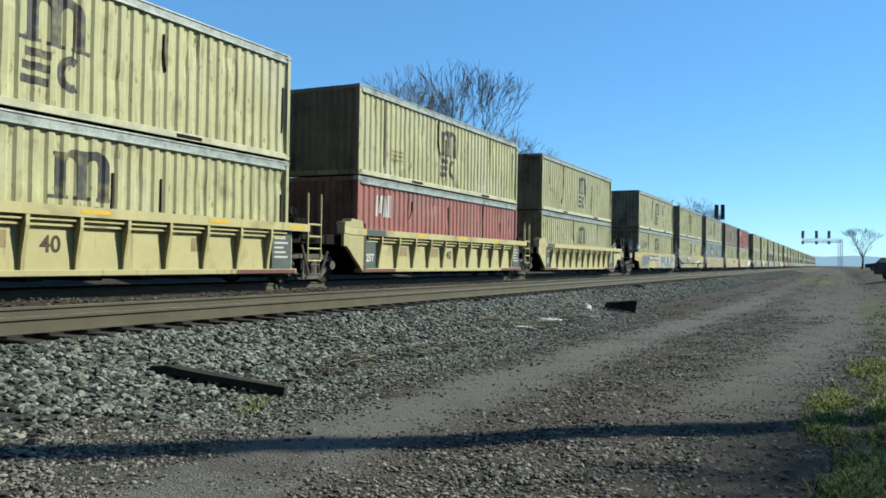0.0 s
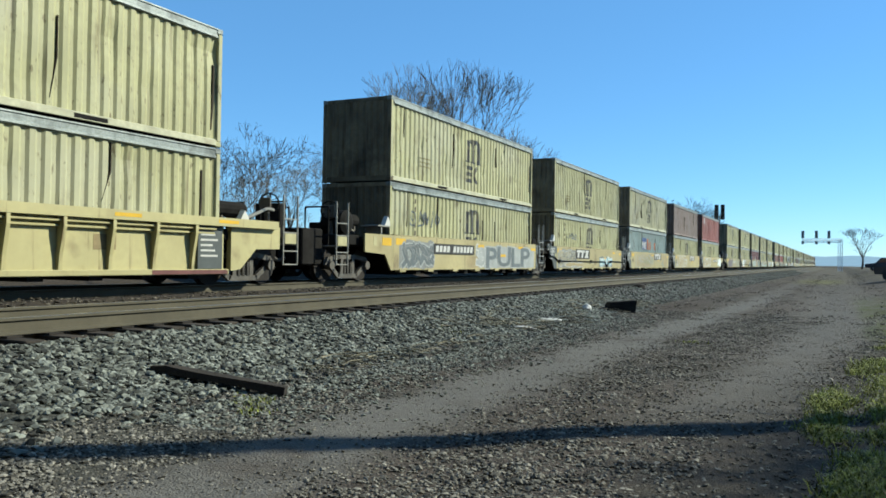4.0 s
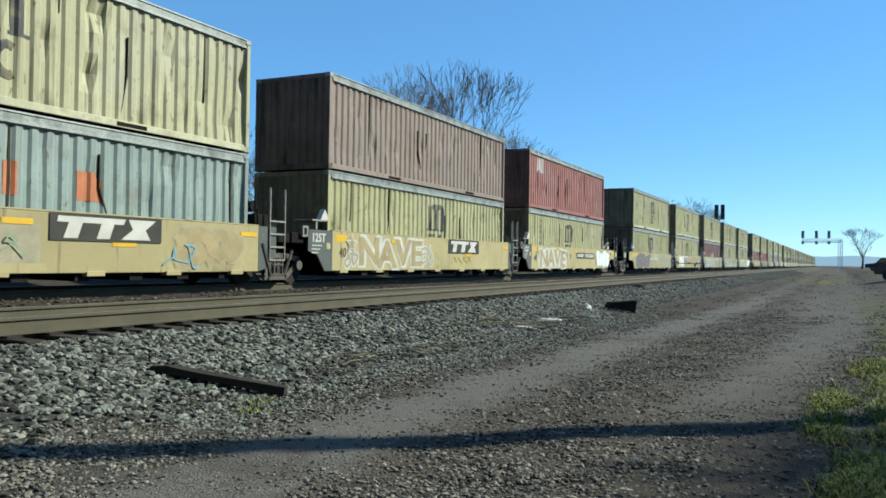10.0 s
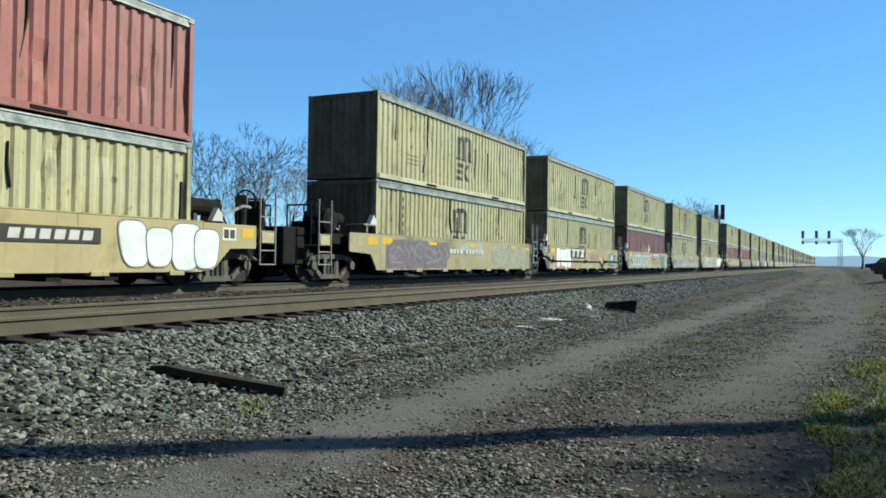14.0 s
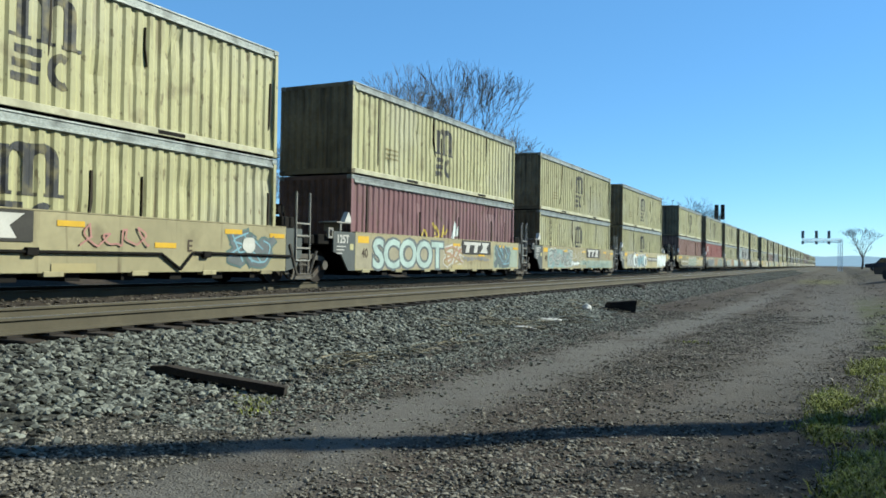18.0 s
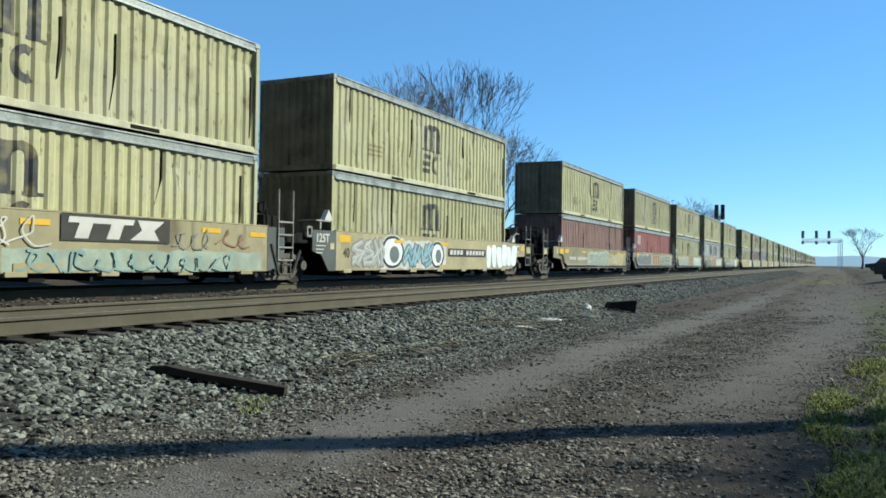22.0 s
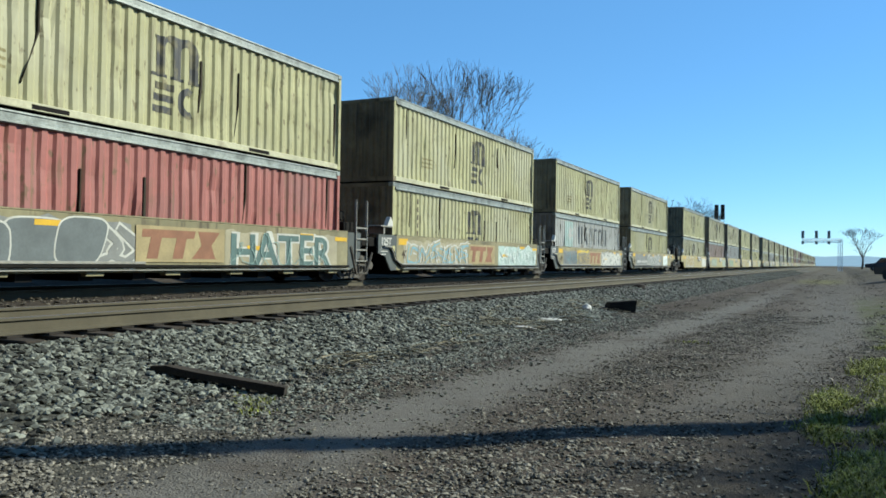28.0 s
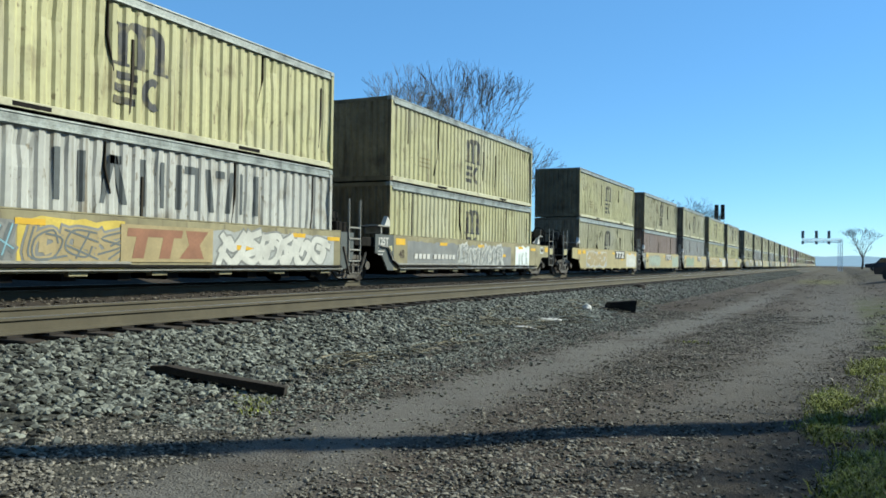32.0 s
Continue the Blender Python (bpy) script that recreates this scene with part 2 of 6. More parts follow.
def ground_material():
    m = bpy.data.materials.new("gravel_dirt_and_grass")
    m.use_nodes = True
    n, l = m.node_tree.nodes, m.node_tree.links
    b = n["Principled BSDF"]
    b.inputs["Roughness"].default_value = 0.95
    b.inputs["Specular IOR Level"].default_value = 0.15
    co = n.new("ShaderNodeTexCoord")
    sep = n.new("ShaderNodeSeparateXYZ")
    l.new(co.outputs["Object"], sep.inputs[0])

    def tex(s, d=5.0, rough=0.55):
        t = n.new("ShaderNodeTexNoise")
        t.inputs["Scale"].default_value, t.inputs["Detail"].default_value, t.inputs["Roughness"].default_value = s, d, rough
        l.new(co.outputs["Object"], t.inputs["Vector"])
        return t.outputs["Fac"]

    def math_node(op, a, c, third=None):
        t = n.new("ShaderNodeMath")
        t.operation = op
        for v, s in ((a, 0), (c, 1), (third, 2)):
            if v is None:
                continue
            if isinstance(v, (int, float)):
                t.inputs[s].default_value = v
            else:
                l.new(v, t.inputs[s])
        return t.outputs[0]

    def smooth(v, lo, hi):
        t = n.new("ShaderNodeMapRange")
        t.interpolation_type = "SMOOTHSTEP"
        l.new(v, t.inputs["Value"])
        t.inputs["From Min"].default_value, t.inputs["From Max"].default_value = lo, hi
        return t.outputs[0]

    def mix(fac, a, c):
        x = n.new("ShaderNodeMix")
        x.data_type = "RGBA"
        for v, s in ((fac, 0), (a, 6), (c, 7)):
            if isinstance(v, (int, float)):
                x.inputs[s].default_value = v
            elif isinstance(v, tuple):
                x.inputs[s].default_value = (*v, 1)
            else:
                l.new(v, x.inputs[s])
        return x.outputs[2]

    def voro(s):
        t = n.new("ShaderNodeTexVoronoi")
        t.inputs["Scale"].default_value = s
        l.new(co.outputs["Object"], t.inputs["Vector"])
        return t

    def along(y0, y1, a, c):
        """A value that drifts with the distance along the yard."""
        t = n.new("ShaderNodeMapRange")
        l.new(sep.outputs["Y"], t.inputs["Value"])
        for k, v in (("From Min", y0), ("From Max", y1), ("To Min", a), ("To Max", c)):
            t.inputs[k].default_value = v
        return t.outputs[0]

    wob = math_node("MULTIPLY_ADD", tex(0.5), 1.1, sep.outputs["X"])
    x = math_node("SUBTRACT", wob, 0.55)
    stones = voro(22.0)
    grit = voro(55.0)
    cell = n.new("ShaderNodeSeparateColor")
    l.new(stones.outputs["Color"], cell.inputs[0])
    gcell = n.new("ShaderNodeSeparateColor")
    l.new(grit.outputs["Color"], gcell.inputs[0])
    ballast = mix(cell.outputs[0], (0.047, 0.047, 0.044), (0.151, 0.149, 0.136))
    ballast = mix(smooth(stones.outputs["Distance"], 0.35, 0.75), ballast, (0.026, 0.025, 0.026))
    gravel = mix(gcell.outputs[0], (0.022, 0.018, 0.015), (0.096, 0.077, 0.063))
    gravel = mix(smooth(tex(0.35, 6, 0.7), 0.42, 0.62), gravel, (0.041, 0.034, 0.026))
    gravel = mix(math_node("MULTIPLY", smooth(tex(2.1, 9, 0.8), 0.5, 0.68), 0.75), gravel, (0.023, 0.021, 0.019))
    gravel = mix(math_node("MULTIPLY", smooth(tex(3.3, 9, 0.8), 0.54, 0.7), 0.6), gravel, (0.109, 0.098, 0.085))
    dirt = mix(math_node("MULTIPLY_ADD", gcell.outputs[1], 0.55, math_node("MULTIPLY", tex(9, 6), 0.5)), (0.063, 0.059, 0.053), (0.143, 0.134, 0.121))
    dirt = mix(math_node("MULTIPLY", smooth(tex(2.3, 5), 0.55, 0.8), 0.6), dirt, gravel)
    band_l = math_node("SUBTRACT", 1.0, smooth(math_node("ABSOLUTE", math_node("SUBTRACT", x, along(10.0, 30.0, -3.68, -2.95)), 0), 0.3, 0.95))
    band_r = math_node("SUBTRACT", 1.0, smooth(math_node("DIVIDE", math_node("ABSOLUTE", math_node("SUBTRACT", x, along(5.5, 22.0, -1.35, 0.1)), 0), along(12.0, 40.0, 1.0, 2.6)), 0.2, 1.0))
    road = math_node("MULTIPLY", math_node("MAXIMUM", band_l, math_node("MULTIPLY", math_node("MULTIPLY", band_r, 0.75), smooth(sep.outputs["Y"], 6.5, 9.5))), smooth(tex(0.8, 4), 0.2, 0.42))
    far = smooth(sep.outputs["Y"], 45.0, 110.0)
    base = mix(math_node("MULTIPLY", road, math_node("SUBTRACT", 1.0, math_node("MULTIPLY", smooth(sep.outputs["Y"], 16.0, 60.0), 0.6))), gravel, dirt)
    base = mix(math_node("SUBTRACT", 1.0, smooth(x, -6.3, -5.2)), base, ballast)
    # Track beds dark brown; the tone also deepens the shade below the wagons.
    base = mix(math_node("SUBTRACT", 1.0, smooth(sep.outputs["X"], -7.9, -7.5)), base, mix(gcell.outputs[2], (0.015, 0.012, 0.010), (0.065, 0.053, 0.042)))
    base = mix(math_node("MULTIPLY", math_node("MULTIPLY", smooth(x, 0.3, 0.9), math_node("SUBTRACT", 1.0, smooth(sep.outputs["Y"], 26.0, 48.0))), smooth(tex(1.7, 5), 0.35, 0.55)), base, mix(tex(14, 4), (0.018, 0.022, 0.006), (0.068, 0.076, 0.018)))
    weeds = math_node("SUBTRACT", 1.0, smooth(math_node("ABSOLUTE", math_node("ADD", x, 1.4), 0), 0.8, 2.6))
    weeds = math_node("MULTIPLY", weeds, math_node("SUBTRACT", 1.0, smooth(math_node("ABSOLUTE", math_node("SUBTRACT", sep.outputs["Y"], 82.0), 0), 4.0, 16.0)))
    base = mix(math_node("MULTIPLY", weeds, 0.8), base, (0.105, 0.105, 0.03))
    base = mix(math_node("MULTIPLY", far, smooth(tex(0.09, 4), 0.42, 0.6)), base, mix(tex(0.6), (0.047, 0.040, 0.024), (0.089, 0.076, 0.048)))
    base = mix(math_node("SUBTRACT", 1.0, smooth(x, -20, -16.5)), base, mix(tex(2, 5), (0.022, 0.017, 0.011), (0.057, 0.043, 0.026)))
    # Dark soil at the near right, with the shrubs' shade put into its colour.
    shaded_soil = math_node("MULTIPLY", smooth(x, -1.5, -0.2), math_node("SUBTRACT", 1.0, smooth(sep.outputs["Y"], 7.5, 14.0)))
    base = mix(math_node("MULTIPLY", shaded_soil, smooth(tex(1.3, 5), 0.3, 0.5)), base, mix(gcell.outputs[1], (0.018, 0.016, 0.013), (0.05, 0.044, 0.036)))
    foot = math_node("MULTIPLY", math_node("SUBTRACT", 1.0, smooth(x, -4.7, -3.9)), math_node("SUBTRACT", 1.0, smooth(sep.outputs["Y"], 4.6, 6.4)))
    foot = math_node("MULTIPLY", foot, smooth(x, -6.8, -6.2))
    base = mix(math_node("MULTIPLY", foot, 0.85), base, mix(gcell.outputs[1], (0.020, 0.020, 0.017), (0.075, 0.074, 0.062)))
    damp = math_node("SUBTRACT", 1.0, smooth(math_node("ABSOLUTE", math_node("ADD", x, 4.95), 0), 0.25, 0.8))
    damp = math_node("MULTIPLY", damp, math_node("MULTIPLY", smooth(sep.outputs["Y"], 6.5, 9.0), math_node("SUBTRACT", 1.0, smooth(sep.outputs["Y"], 22.0, 38.0))))
    base = mix(math_node("MULTIPLY", damp, smooth(tex(1.1, 5), 0.25, 0.5)), base, mix(gcell.outputs[1], (0.022, 0.016, 0.013), (0.066, 0.049, 0.040)))
    l.new(base, b.inputs["Base Color"])
    bp = n.new("ShaderNodeBump")
    bp.inputs["Strength"].default_value, bp.inputs["Distance"].default_value = 0.55, 0.03
    height = math_node("ADD", math_node("MULTIPLY", grit.outputs["Distance"], -0.6), tex(30, 5))
    l.new(height, bp.inputs["Height"])
    l.new(bp.outputs[0], b.inputs["Normal"])
    return m


build_ground()


def rail_mesh(name, length_pts, x, top):
    """A flat-bottomed rail swept along the line: foot, web and head."""
    prof = ((-0.075, -0.186), (0.075, -0.186), (0.075, -0.172), (0.012, -0.150), (0.010, -0.045), (0.037, -0.034), (0.037, -0.004), (0.030, 0.0),
            (-0.030, 0.0), (-0.037, -0.004), (-0.037, -0.034), (-0.010, -0.045), (-0.012, -0.150), (-0.075, -0.172))
    vs, fs = [], []
    k = len(prof)
    for y in length_pts:
        m = track_pose(y, x)
        vs += [tuple(m @ Vector((u, 0, v + top))) for u, v in prof]
    mats = []
    for j in range(len(length_pts) - 1):
        for i in range(k):
            i2 = (i + 1) % k
            fs.append((j * k + i, j * k + i2, (j + 1) * k + i2, (j + 1) * k + i))
            mats.append(1 if i in (6, 7, 8) else 0)
    me = bpy.data.meshes.new(name)
    me.from_pydata(vs, [], fs)
    me.materials.append(RAILM)
    me.materials.append(RAILTOP)
    for p, q in zip(me.polygons, mats):
        p.material_index = q
    return me


def build_track(x, top, label):
    thing = tagged(new("railway_track"), label, "railway track", "parallel tracks", kind="structure")
    ys = [-60, -20, 0, 20, 60, 120, 240, 420, 460] + [490 + 50 * i for i in range(10)]
    for side in (-0.7545, 0.7545):
        part("rail", rail_mesh("rail", ys, x + side, top), None, thing, "rusty steel rail with worn bright head")
    tie = mesh_of("tie", boxes((-1.3, 1.3, -0.115, 0.115, -0.17, 0), bevel=0.012), TIE)
    plate = mesh_of("tie_plate", boxes((-0.18, 0.18, -0.09, 0.09, 0, 0.018)), WHEEL)
    rng = random.Random(3)
    for i in range(150):
        y = -6 + 0.508 * i
        ob = part("tie", tie, None, thing)
        ob.matrix_basis = pose(x + rng.uniform(-0.03, 0.03), y + rng.uniform(-0.02, 0.02), top - 0.206 + rng.uniform(-0.008, 0.0), rng.uniform(-0.6, 0.6), 0, rng.uniform(-0.6, 0.6))
        if x == NEAR_X and i < 75:
            for s in (-0.7545, 0.7545):
                pl = part("tie_plate", plate, None, thing)
                pl.matrix_basis = pose(x + s, y, top - 0.205)
    return thing


build_track(TRAIN_X, 0.0, "railway track in use, rusty rails on dark timber ties")
build_track(NEAR_X, -0.075, "empty railway track beside the train, rusty rails on dark ties")


# ---- containers ----
LEN, WID, HIGH, INSET = 12.192, 2.438, 2.53, 0.034
UPPER_Z, LOWER_Z = 2.96, 0.40


WAVE = ((0.0, 0.0), (0.36, 0.0), (0.55, 1.0), (0.81, 1.0))
DEPTH = 0.036


def corrugated(name, mat, a0, a1, z0, z1, pitch, depth, place, rows=5, seed=0, dent=0.018):
    """A pressed sheet: trapezoid waves along one axis, with dents. place(a, d, z) gives the point; d is the depth inwards."""
    wave = WAVE
    n = max(1, round((a1 - a0) / pitch))
    step = (a1 - a0) / n
    cols = [(a0 + (i + u) * step, d * depth) for i in range(n) for u, d in wave] + [(a1, 0.0)]
    vs, fs = [], []
    for j in range(rows + 1):
        z = z0 + (z1 - z0) * j / rows
        for a, d in cols:
            k = noise.noise(Vector((a * 0.9 + seed * 9.1, z * 0.8, seed * 3.3))) * dent * (0 if j in (0, rows) else 1)
            k += max(0.0, noise.noise(Vector((a * 2.2 + seed * 5, z * 1.7, 7.0 + seed))) - 0.25) * dent * 4 * (0 if j in (0, rows) else 1)
            vs.append(place(a, d + max(0.0, k), z))
    w = len(cols)
    for j in range(rows):
        for i in range(w - 1):
            p = j * w + i
            fs.append((p, p + 1, p + w + 1, p + w))
    me = bpy.data.meshes.new(name)
    me.from_pydata(vs, [], fs)
    me.materials.append(mat)
    return me


SILL_PAINT = {k: material("rubbed_pale_sill_paint", (0.40, 0.39, 0.27), 0.6, 0, 0.3, 1.5, 0.1, (0.10, 0.08, 0.05), 0.35, 1.5) for k in ("yellow", "ochre")}
GOUGE = material("dark_rusty_scrape", (0.027, 0.021, 0.013), 0.85, 0, 0.4, 6)


def build_container(color, seed):
    """A forty-foot container: origin at the leading end's middle, floor level; near side at +x."""
    thing = new("shipping_container")
    mat = PAINT[color]
    h = WID / 2
    part("side_panel", corrugated("side_panel", mat, 0.13, LEN - 0.13, 0.15, HIGH - 0.16, 0.29, DEPTH, lambda a, d, z: (h - INSET - d, a, z), 6, seed, 0.07 if color == "ochre" else 0.03), None, thing)
    part("side_panel", corrugated("side_panel", mat, 0.13, LEN - 0.13, 0.15, HIGH - 0.16, 0.29, DEPTH, lambda a, d, z: (-h + 0.012 + d, a, z), 2, seed + 1), None, thing)
    part("end_panel", corrugated("end_panel", SHADED_GRIME[color], -h + 0.13, h - 0.13, 0.16, HIGH - 0.12, 0.25, 0.045, lambda a, d, z: (a, 0.02 + d, z), 5, seed + 2), None, thing, "end panel in brown darkened for shade and soot")
    part("roof", corrugated("roof", TARP, 0.1, LEN - 0.1, -h + 0.06, h - 0.06, 0.42, 0.02, lambda a, d, z: (z, a, HIGH - 0.012 - d), 2, seed + 3, 0.008), None, thing)
    part("floor", boxes((-h + 0.05, h - 0.05, 0.05, LEN - 0.05, 0.06, 0.15)), BLACK, thing)
    for s in (-1, 1):
        part("door", corrugated("door", mat, 0.06 * s, (h - 0.1) * s, 0.16, HIGH - 0.12, 0.3, 0.03, lambda a, d, z: (a, LEN - 0.03 - d, z), 1, seed + 4, 0), None, thing)
        part("top_rail", prism([(s * (h - 0.07), HIGH - 0.22), (s * (h - 0.004), HIGH - 0.22), (s * (h + 0.014), HIGH - 0.205), (s * (h + 0.012), HIGH - 0.165), (s * (h - 0.012), HIGH - 0.150), (s * (h - 0.010), HIGH - 0.045), (s * (h + 0.010), HIGH - 0.035), (s * (h + 0.008), HIGH - 0.008), (s * (h - 0.02), HIGH), (s * (h - 0.07), HIGH)], "y", 0.16, LEN - 0.16), TARP, thing, "scuffed grey top rail")
        part("bottom_rail", prism([(s * (h - 0.06), 0.03), (s * (h + 0.006), 0.03), (s * (h + 0.006), 0.145), (s * (h - 0.03), 0.165), (s * (h - 0.06), 0.165)], "y", 0.16, LEN - 0.16), SILL_PAINT.get(color, mat), thing)
        for y0, y1 in ((0, 0.13), (LEN - 0.13, LEN)):
            post = part("corner_post", boxes((min(s * (h - 0.13), s * (h - 0.002)), max(s * (h - 0.13), s * (h - 0.002)), y0 + 0.004, y1 - 0.004, 0.118, HIGH - 0.118), bevel=0.012), mat, thing)
            if y0 == 0:
                post.data.materials.append(SHADED_GRIME[color])
                # only the faces turned from the sun get the shade-darkened paint
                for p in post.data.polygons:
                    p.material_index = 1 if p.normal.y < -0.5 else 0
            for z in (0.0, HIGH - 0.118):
                part("corner_casting", boxes((min(s * (h - 0.16), s * (h + 0.002)), max(s * (h - 0.16), s * (h + 0.002)), y0 - 0.002 if y0 == 0 else LEN - 0.178, 0.178 if y0 == 0 else LEN + 0.002, z, z + 0.118), bevel=0.014), TARP if z else (SHADED_GRIME[color] if y0 == 0 else mat), thing)
    for y, m in ((0.03, SHADED_GRIME[color]), (LEN - 0.13, mat)):
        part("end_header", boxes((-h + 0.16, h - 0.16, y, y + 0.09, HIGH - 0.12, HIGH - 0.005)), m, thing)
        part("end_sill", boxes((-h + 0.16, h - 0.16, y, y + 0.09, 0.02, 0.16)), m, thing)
    r = random.Random(seed)
    for k in range(5):
        y = 0.5 + 2.3 * k + r.uniform(0, 2.0)
        y = 0.13 + (round((y - 0.13) / 0.2842) + 0.62) * 0.291
        z1 = HIGH - r.choice([0.24, 0.24, 0.5, 0.8])
        z0 = max(0.3, z1 - r.uniform(0.5, 2.0))
        w = r.uniform(0.015, 0.05)
        slip = r.uniform(-0.09, 0.03)
        if k % 2:
            slip, w = r.choice([-1, 1]) * r.uniform(0.05, 0.3), r.uniform(0.012, 0.028)
        part("gouge", prism([(y + slip, z0), (y + w * 0.6 + slip, z0 + 0.04), (y + w, (z0 + z1) / 2), (y + w * 0.8, z1), (y, z1), (y - 0.01, (z0 + z1) / 2)], "x", h - 0.085, h - 0.026 if k % 2 else (h - 0.060 if slip > -0.03 else h - 0.04)), GOUGE, thing, "dark rusty scrape down the panel")
    for y in (3.1, 8.5):
        part("forklift_pocket", boxes((h - 0.01, h + 0.012, y, y + 0.72, 0.045, 0.125), bevel=0.006), BLACK, thing)
    return thing


def text_mesh(text, size, bold=0.0, thick=0.003, squash=1.0):
    cu = bpy.data.curves.new("text", "FONT")
    cu.body, cu.size, cu.offset, cu.extrude, cu.resolution_u = text, size, bold, thick, 3
    ob = bpy.data.objects.new("text", cu)
    me = bpy.data.meshes.new_from_object(ob)
    bpy.data.objects.remove(ob)
    if squash != 1.0:
        me.transform(Matrix.Diagonal((squash, 1, 1, 1)))
    return me


ON_SIDE = Matrix(((0, 0, 1, 0), (1, 0, 0, 0), (0, 1, 0, 0), (0, 0, 0, 1)))


def on_side(me, x, y, z, slant=0.0):
    """A flat mesh drawn in xy, set on the side that faces +x, reading towards +y."""
    if slant:
        me.transform(Matrix(((1, slant, 0, 0), (0, 1, 0, 0), (0, 0, 1, 0), (0, 0, 0, 1))))
    me.transform(Matrix.Translation((x, y, z)) @ ON_SIDE)
    return me


def flat(outlines, thick=0.004):
    """Flat plates in xy from outlines."""
    bm = bmesh.new()
    for o in outlines:
        lo = [bm.verts.new((u, v, 0)) for u, v in o]
        hi = [bm.verts.new((u, v, thick)) for u, v in o]
        bm.faces.new(hi)
        for i in range(len(o)):
            j = (i + 1) % len(o)
            bm.faces.new((lo[i], lo[j], hi[j], hi[i]))
    me = bpy.data.meshes.new("marking")
    bmesh.ops.recalc_face_normals(bm, faces=bm.faces)
    bm.to_mesh(me)
    bm.free()
    return me


RIB = (LEN - 0.26) / 41


def drape(outlines, lift=0.004):
    """Painted outlines laid over the waves of a container's side; u = 0 lies on a wave's start."""
    cuts = [((i + u) * RIB, d * DEPTH) for i in range(-1, 42) for u, d in WAVE]
    vs, fs = [], []
    for o in outlines:
        for (a, da), (c, dc) in zip(cuts, cuts[1:]):
            poly = o
            for lim, sign_ in ((a, 1), (c, -1)):
                out = []
                for p, q in zip(poly, poly[1:] + poly[:1]):
                    ip, iq = (p[0] - lim) * sign_ >= 0, (q[0] - lim) * sign_ >= 0
                    if ip:
                        out.append(p)
                    if ip != iq:
                        t = (lim - p[0]) / (q[0] - p[0])
                        out.append((lim, p[1] + t * (q[1] - p[1])))
                poly = out
                if len(poly) < 3:
                    break
            if len(poly) >= 3:
                fs.append(tuple(range(len(vs), len(vs) + len(poly))))
                vs += [(WID / 2 - INSET + lift - (da + (dc - da) * (u - a) / (c - a)), u, v) for u, v in poly]
    me = bpy.data.meshes.new("marking")
    me.from_pydata(vs, [], fs)
    bm = bmesh.new()
    bm.from_mesh(me)
    bmesh.ops.remove_doubles(bm, verts=bm.verts, dist=0.0005)
    bm.to_mesh(me)
    bm.free()
    return me


def rib_at(y):
    return 0.13 + round((y - 0.13) / RIB) * RIB


def rect(x0, y0, x1, y1, lean=0.0):
    return [(x0, y0), (x1, y0), (x1 + lean, y1), (x0 + lean, y1)]


def band(cx, cy, r0, r1, a0, a1, n=12, sx=1.0):
    """One outline of a ring sector, degrees."""
    ang = [radians(a0 + (a1 - a0) * i / n) for i in range(n + 1)]
    return [(cx + sx * r1 * math.cos(a), cy + r1 * math.sin(a)) for a in ang] + [(cx + sx * r0 * math.cos(a), cy + r0 * math.sin(a)) for a in reversed(ang)]


def emblem_top():
    """Three thick bars under two round arches on a foot line, one outline."""
    arch = lambda cx, r, a0, a1: [(cx + r * math.cos(radians(a0 + (a1 - a0) * k / 6)), 0.60 + r * 1.05 * math.sin(radians(a0 + (a1 - a0) * k / 6))) for k in range(7)]
    o = [(0, 0), (0.40, 0), (0.40, 0.06), (0.34, 0.06)] + arch(0.46, 0.12, 180, 0) + [(0.58, 0.06), (0.52, 0.06), (0.52, 0), (0.86, 0), (0.86, 0.06), (0.80, 0.06)]
    o += arch(0.92, 0.12, 180, 0) + [(1.04, 0.06), (0.98, 0.06), (0.98, 0), (1.40, 0), (1.40, 0.06), (1.26, 0.06)] + arch(0.98, 0.28, 0, 110) + arch(0.54, 0.26, 70, 130)
    o += [(0.34, 0.72), (0.34, 0.80), (0.10, 0.80), (0.10, 0.74), (0.14, 0.74), (0.14, 0.06), (0, 0.06)]
    return [o]


def emblem_foot():
    """Three plain bars beside a half ring."""
    return [rect(0.10, 0.46, 0.60, 0.60), rect(0.06, 0.23, 0.58, 0.37), rect(0.04, 0.0, 0.56, 0.14), band(1.0, 0.30, 0.17, 0.32, 60, 300, 14, 0.85)]


EMBLEM_TOP = drape(emblem_top())
EMBLEM_FOOT = drape(emblem_foot())
EMBLEM_TOP.materials.append(INK)
EMBLEM_FOOT.materials.append(INK)
BARS_FINE = drape([rect(0, 0, 0.8, 0.05)])
BARS_FINE.materials.append(material("faint_brown_stencil", (0.215, 0.185, 0.09), 0.7))
COLUMN = drape([rect(0.02, 0, 0.13, 0.15)])
COLUMN.materials.append(STENCIL)


def lettering_bars():
    """Plain upright strokes standing for a name in dark block capitals."""
    o = []
    for k in range(6):
        x0 = 0.94 * k
        lean = (0.0, 0.22, 0.0, 0.0, -0.12, 0.0)[k]
        o += [rect(x0, 0, x0 + 0.13, 0.9, lean), rect(x0 + 0.50, 0, x0 + 0.63, 0.9, -lean)]
        if k in (1, 3, 4):
            o.append(rect(x0 + 0.20, 0.74, x0 + 0.49, 0.9))
    return o


def mark(parent, name, me, y, z, label="", mat=None, x=0.0):
    if mat and not me.materials:
        me.materials.append(mat)
    ob = part(name, me, None, parent, label)
    ob.matrix_basis = pose(x, y, z)
    return ob


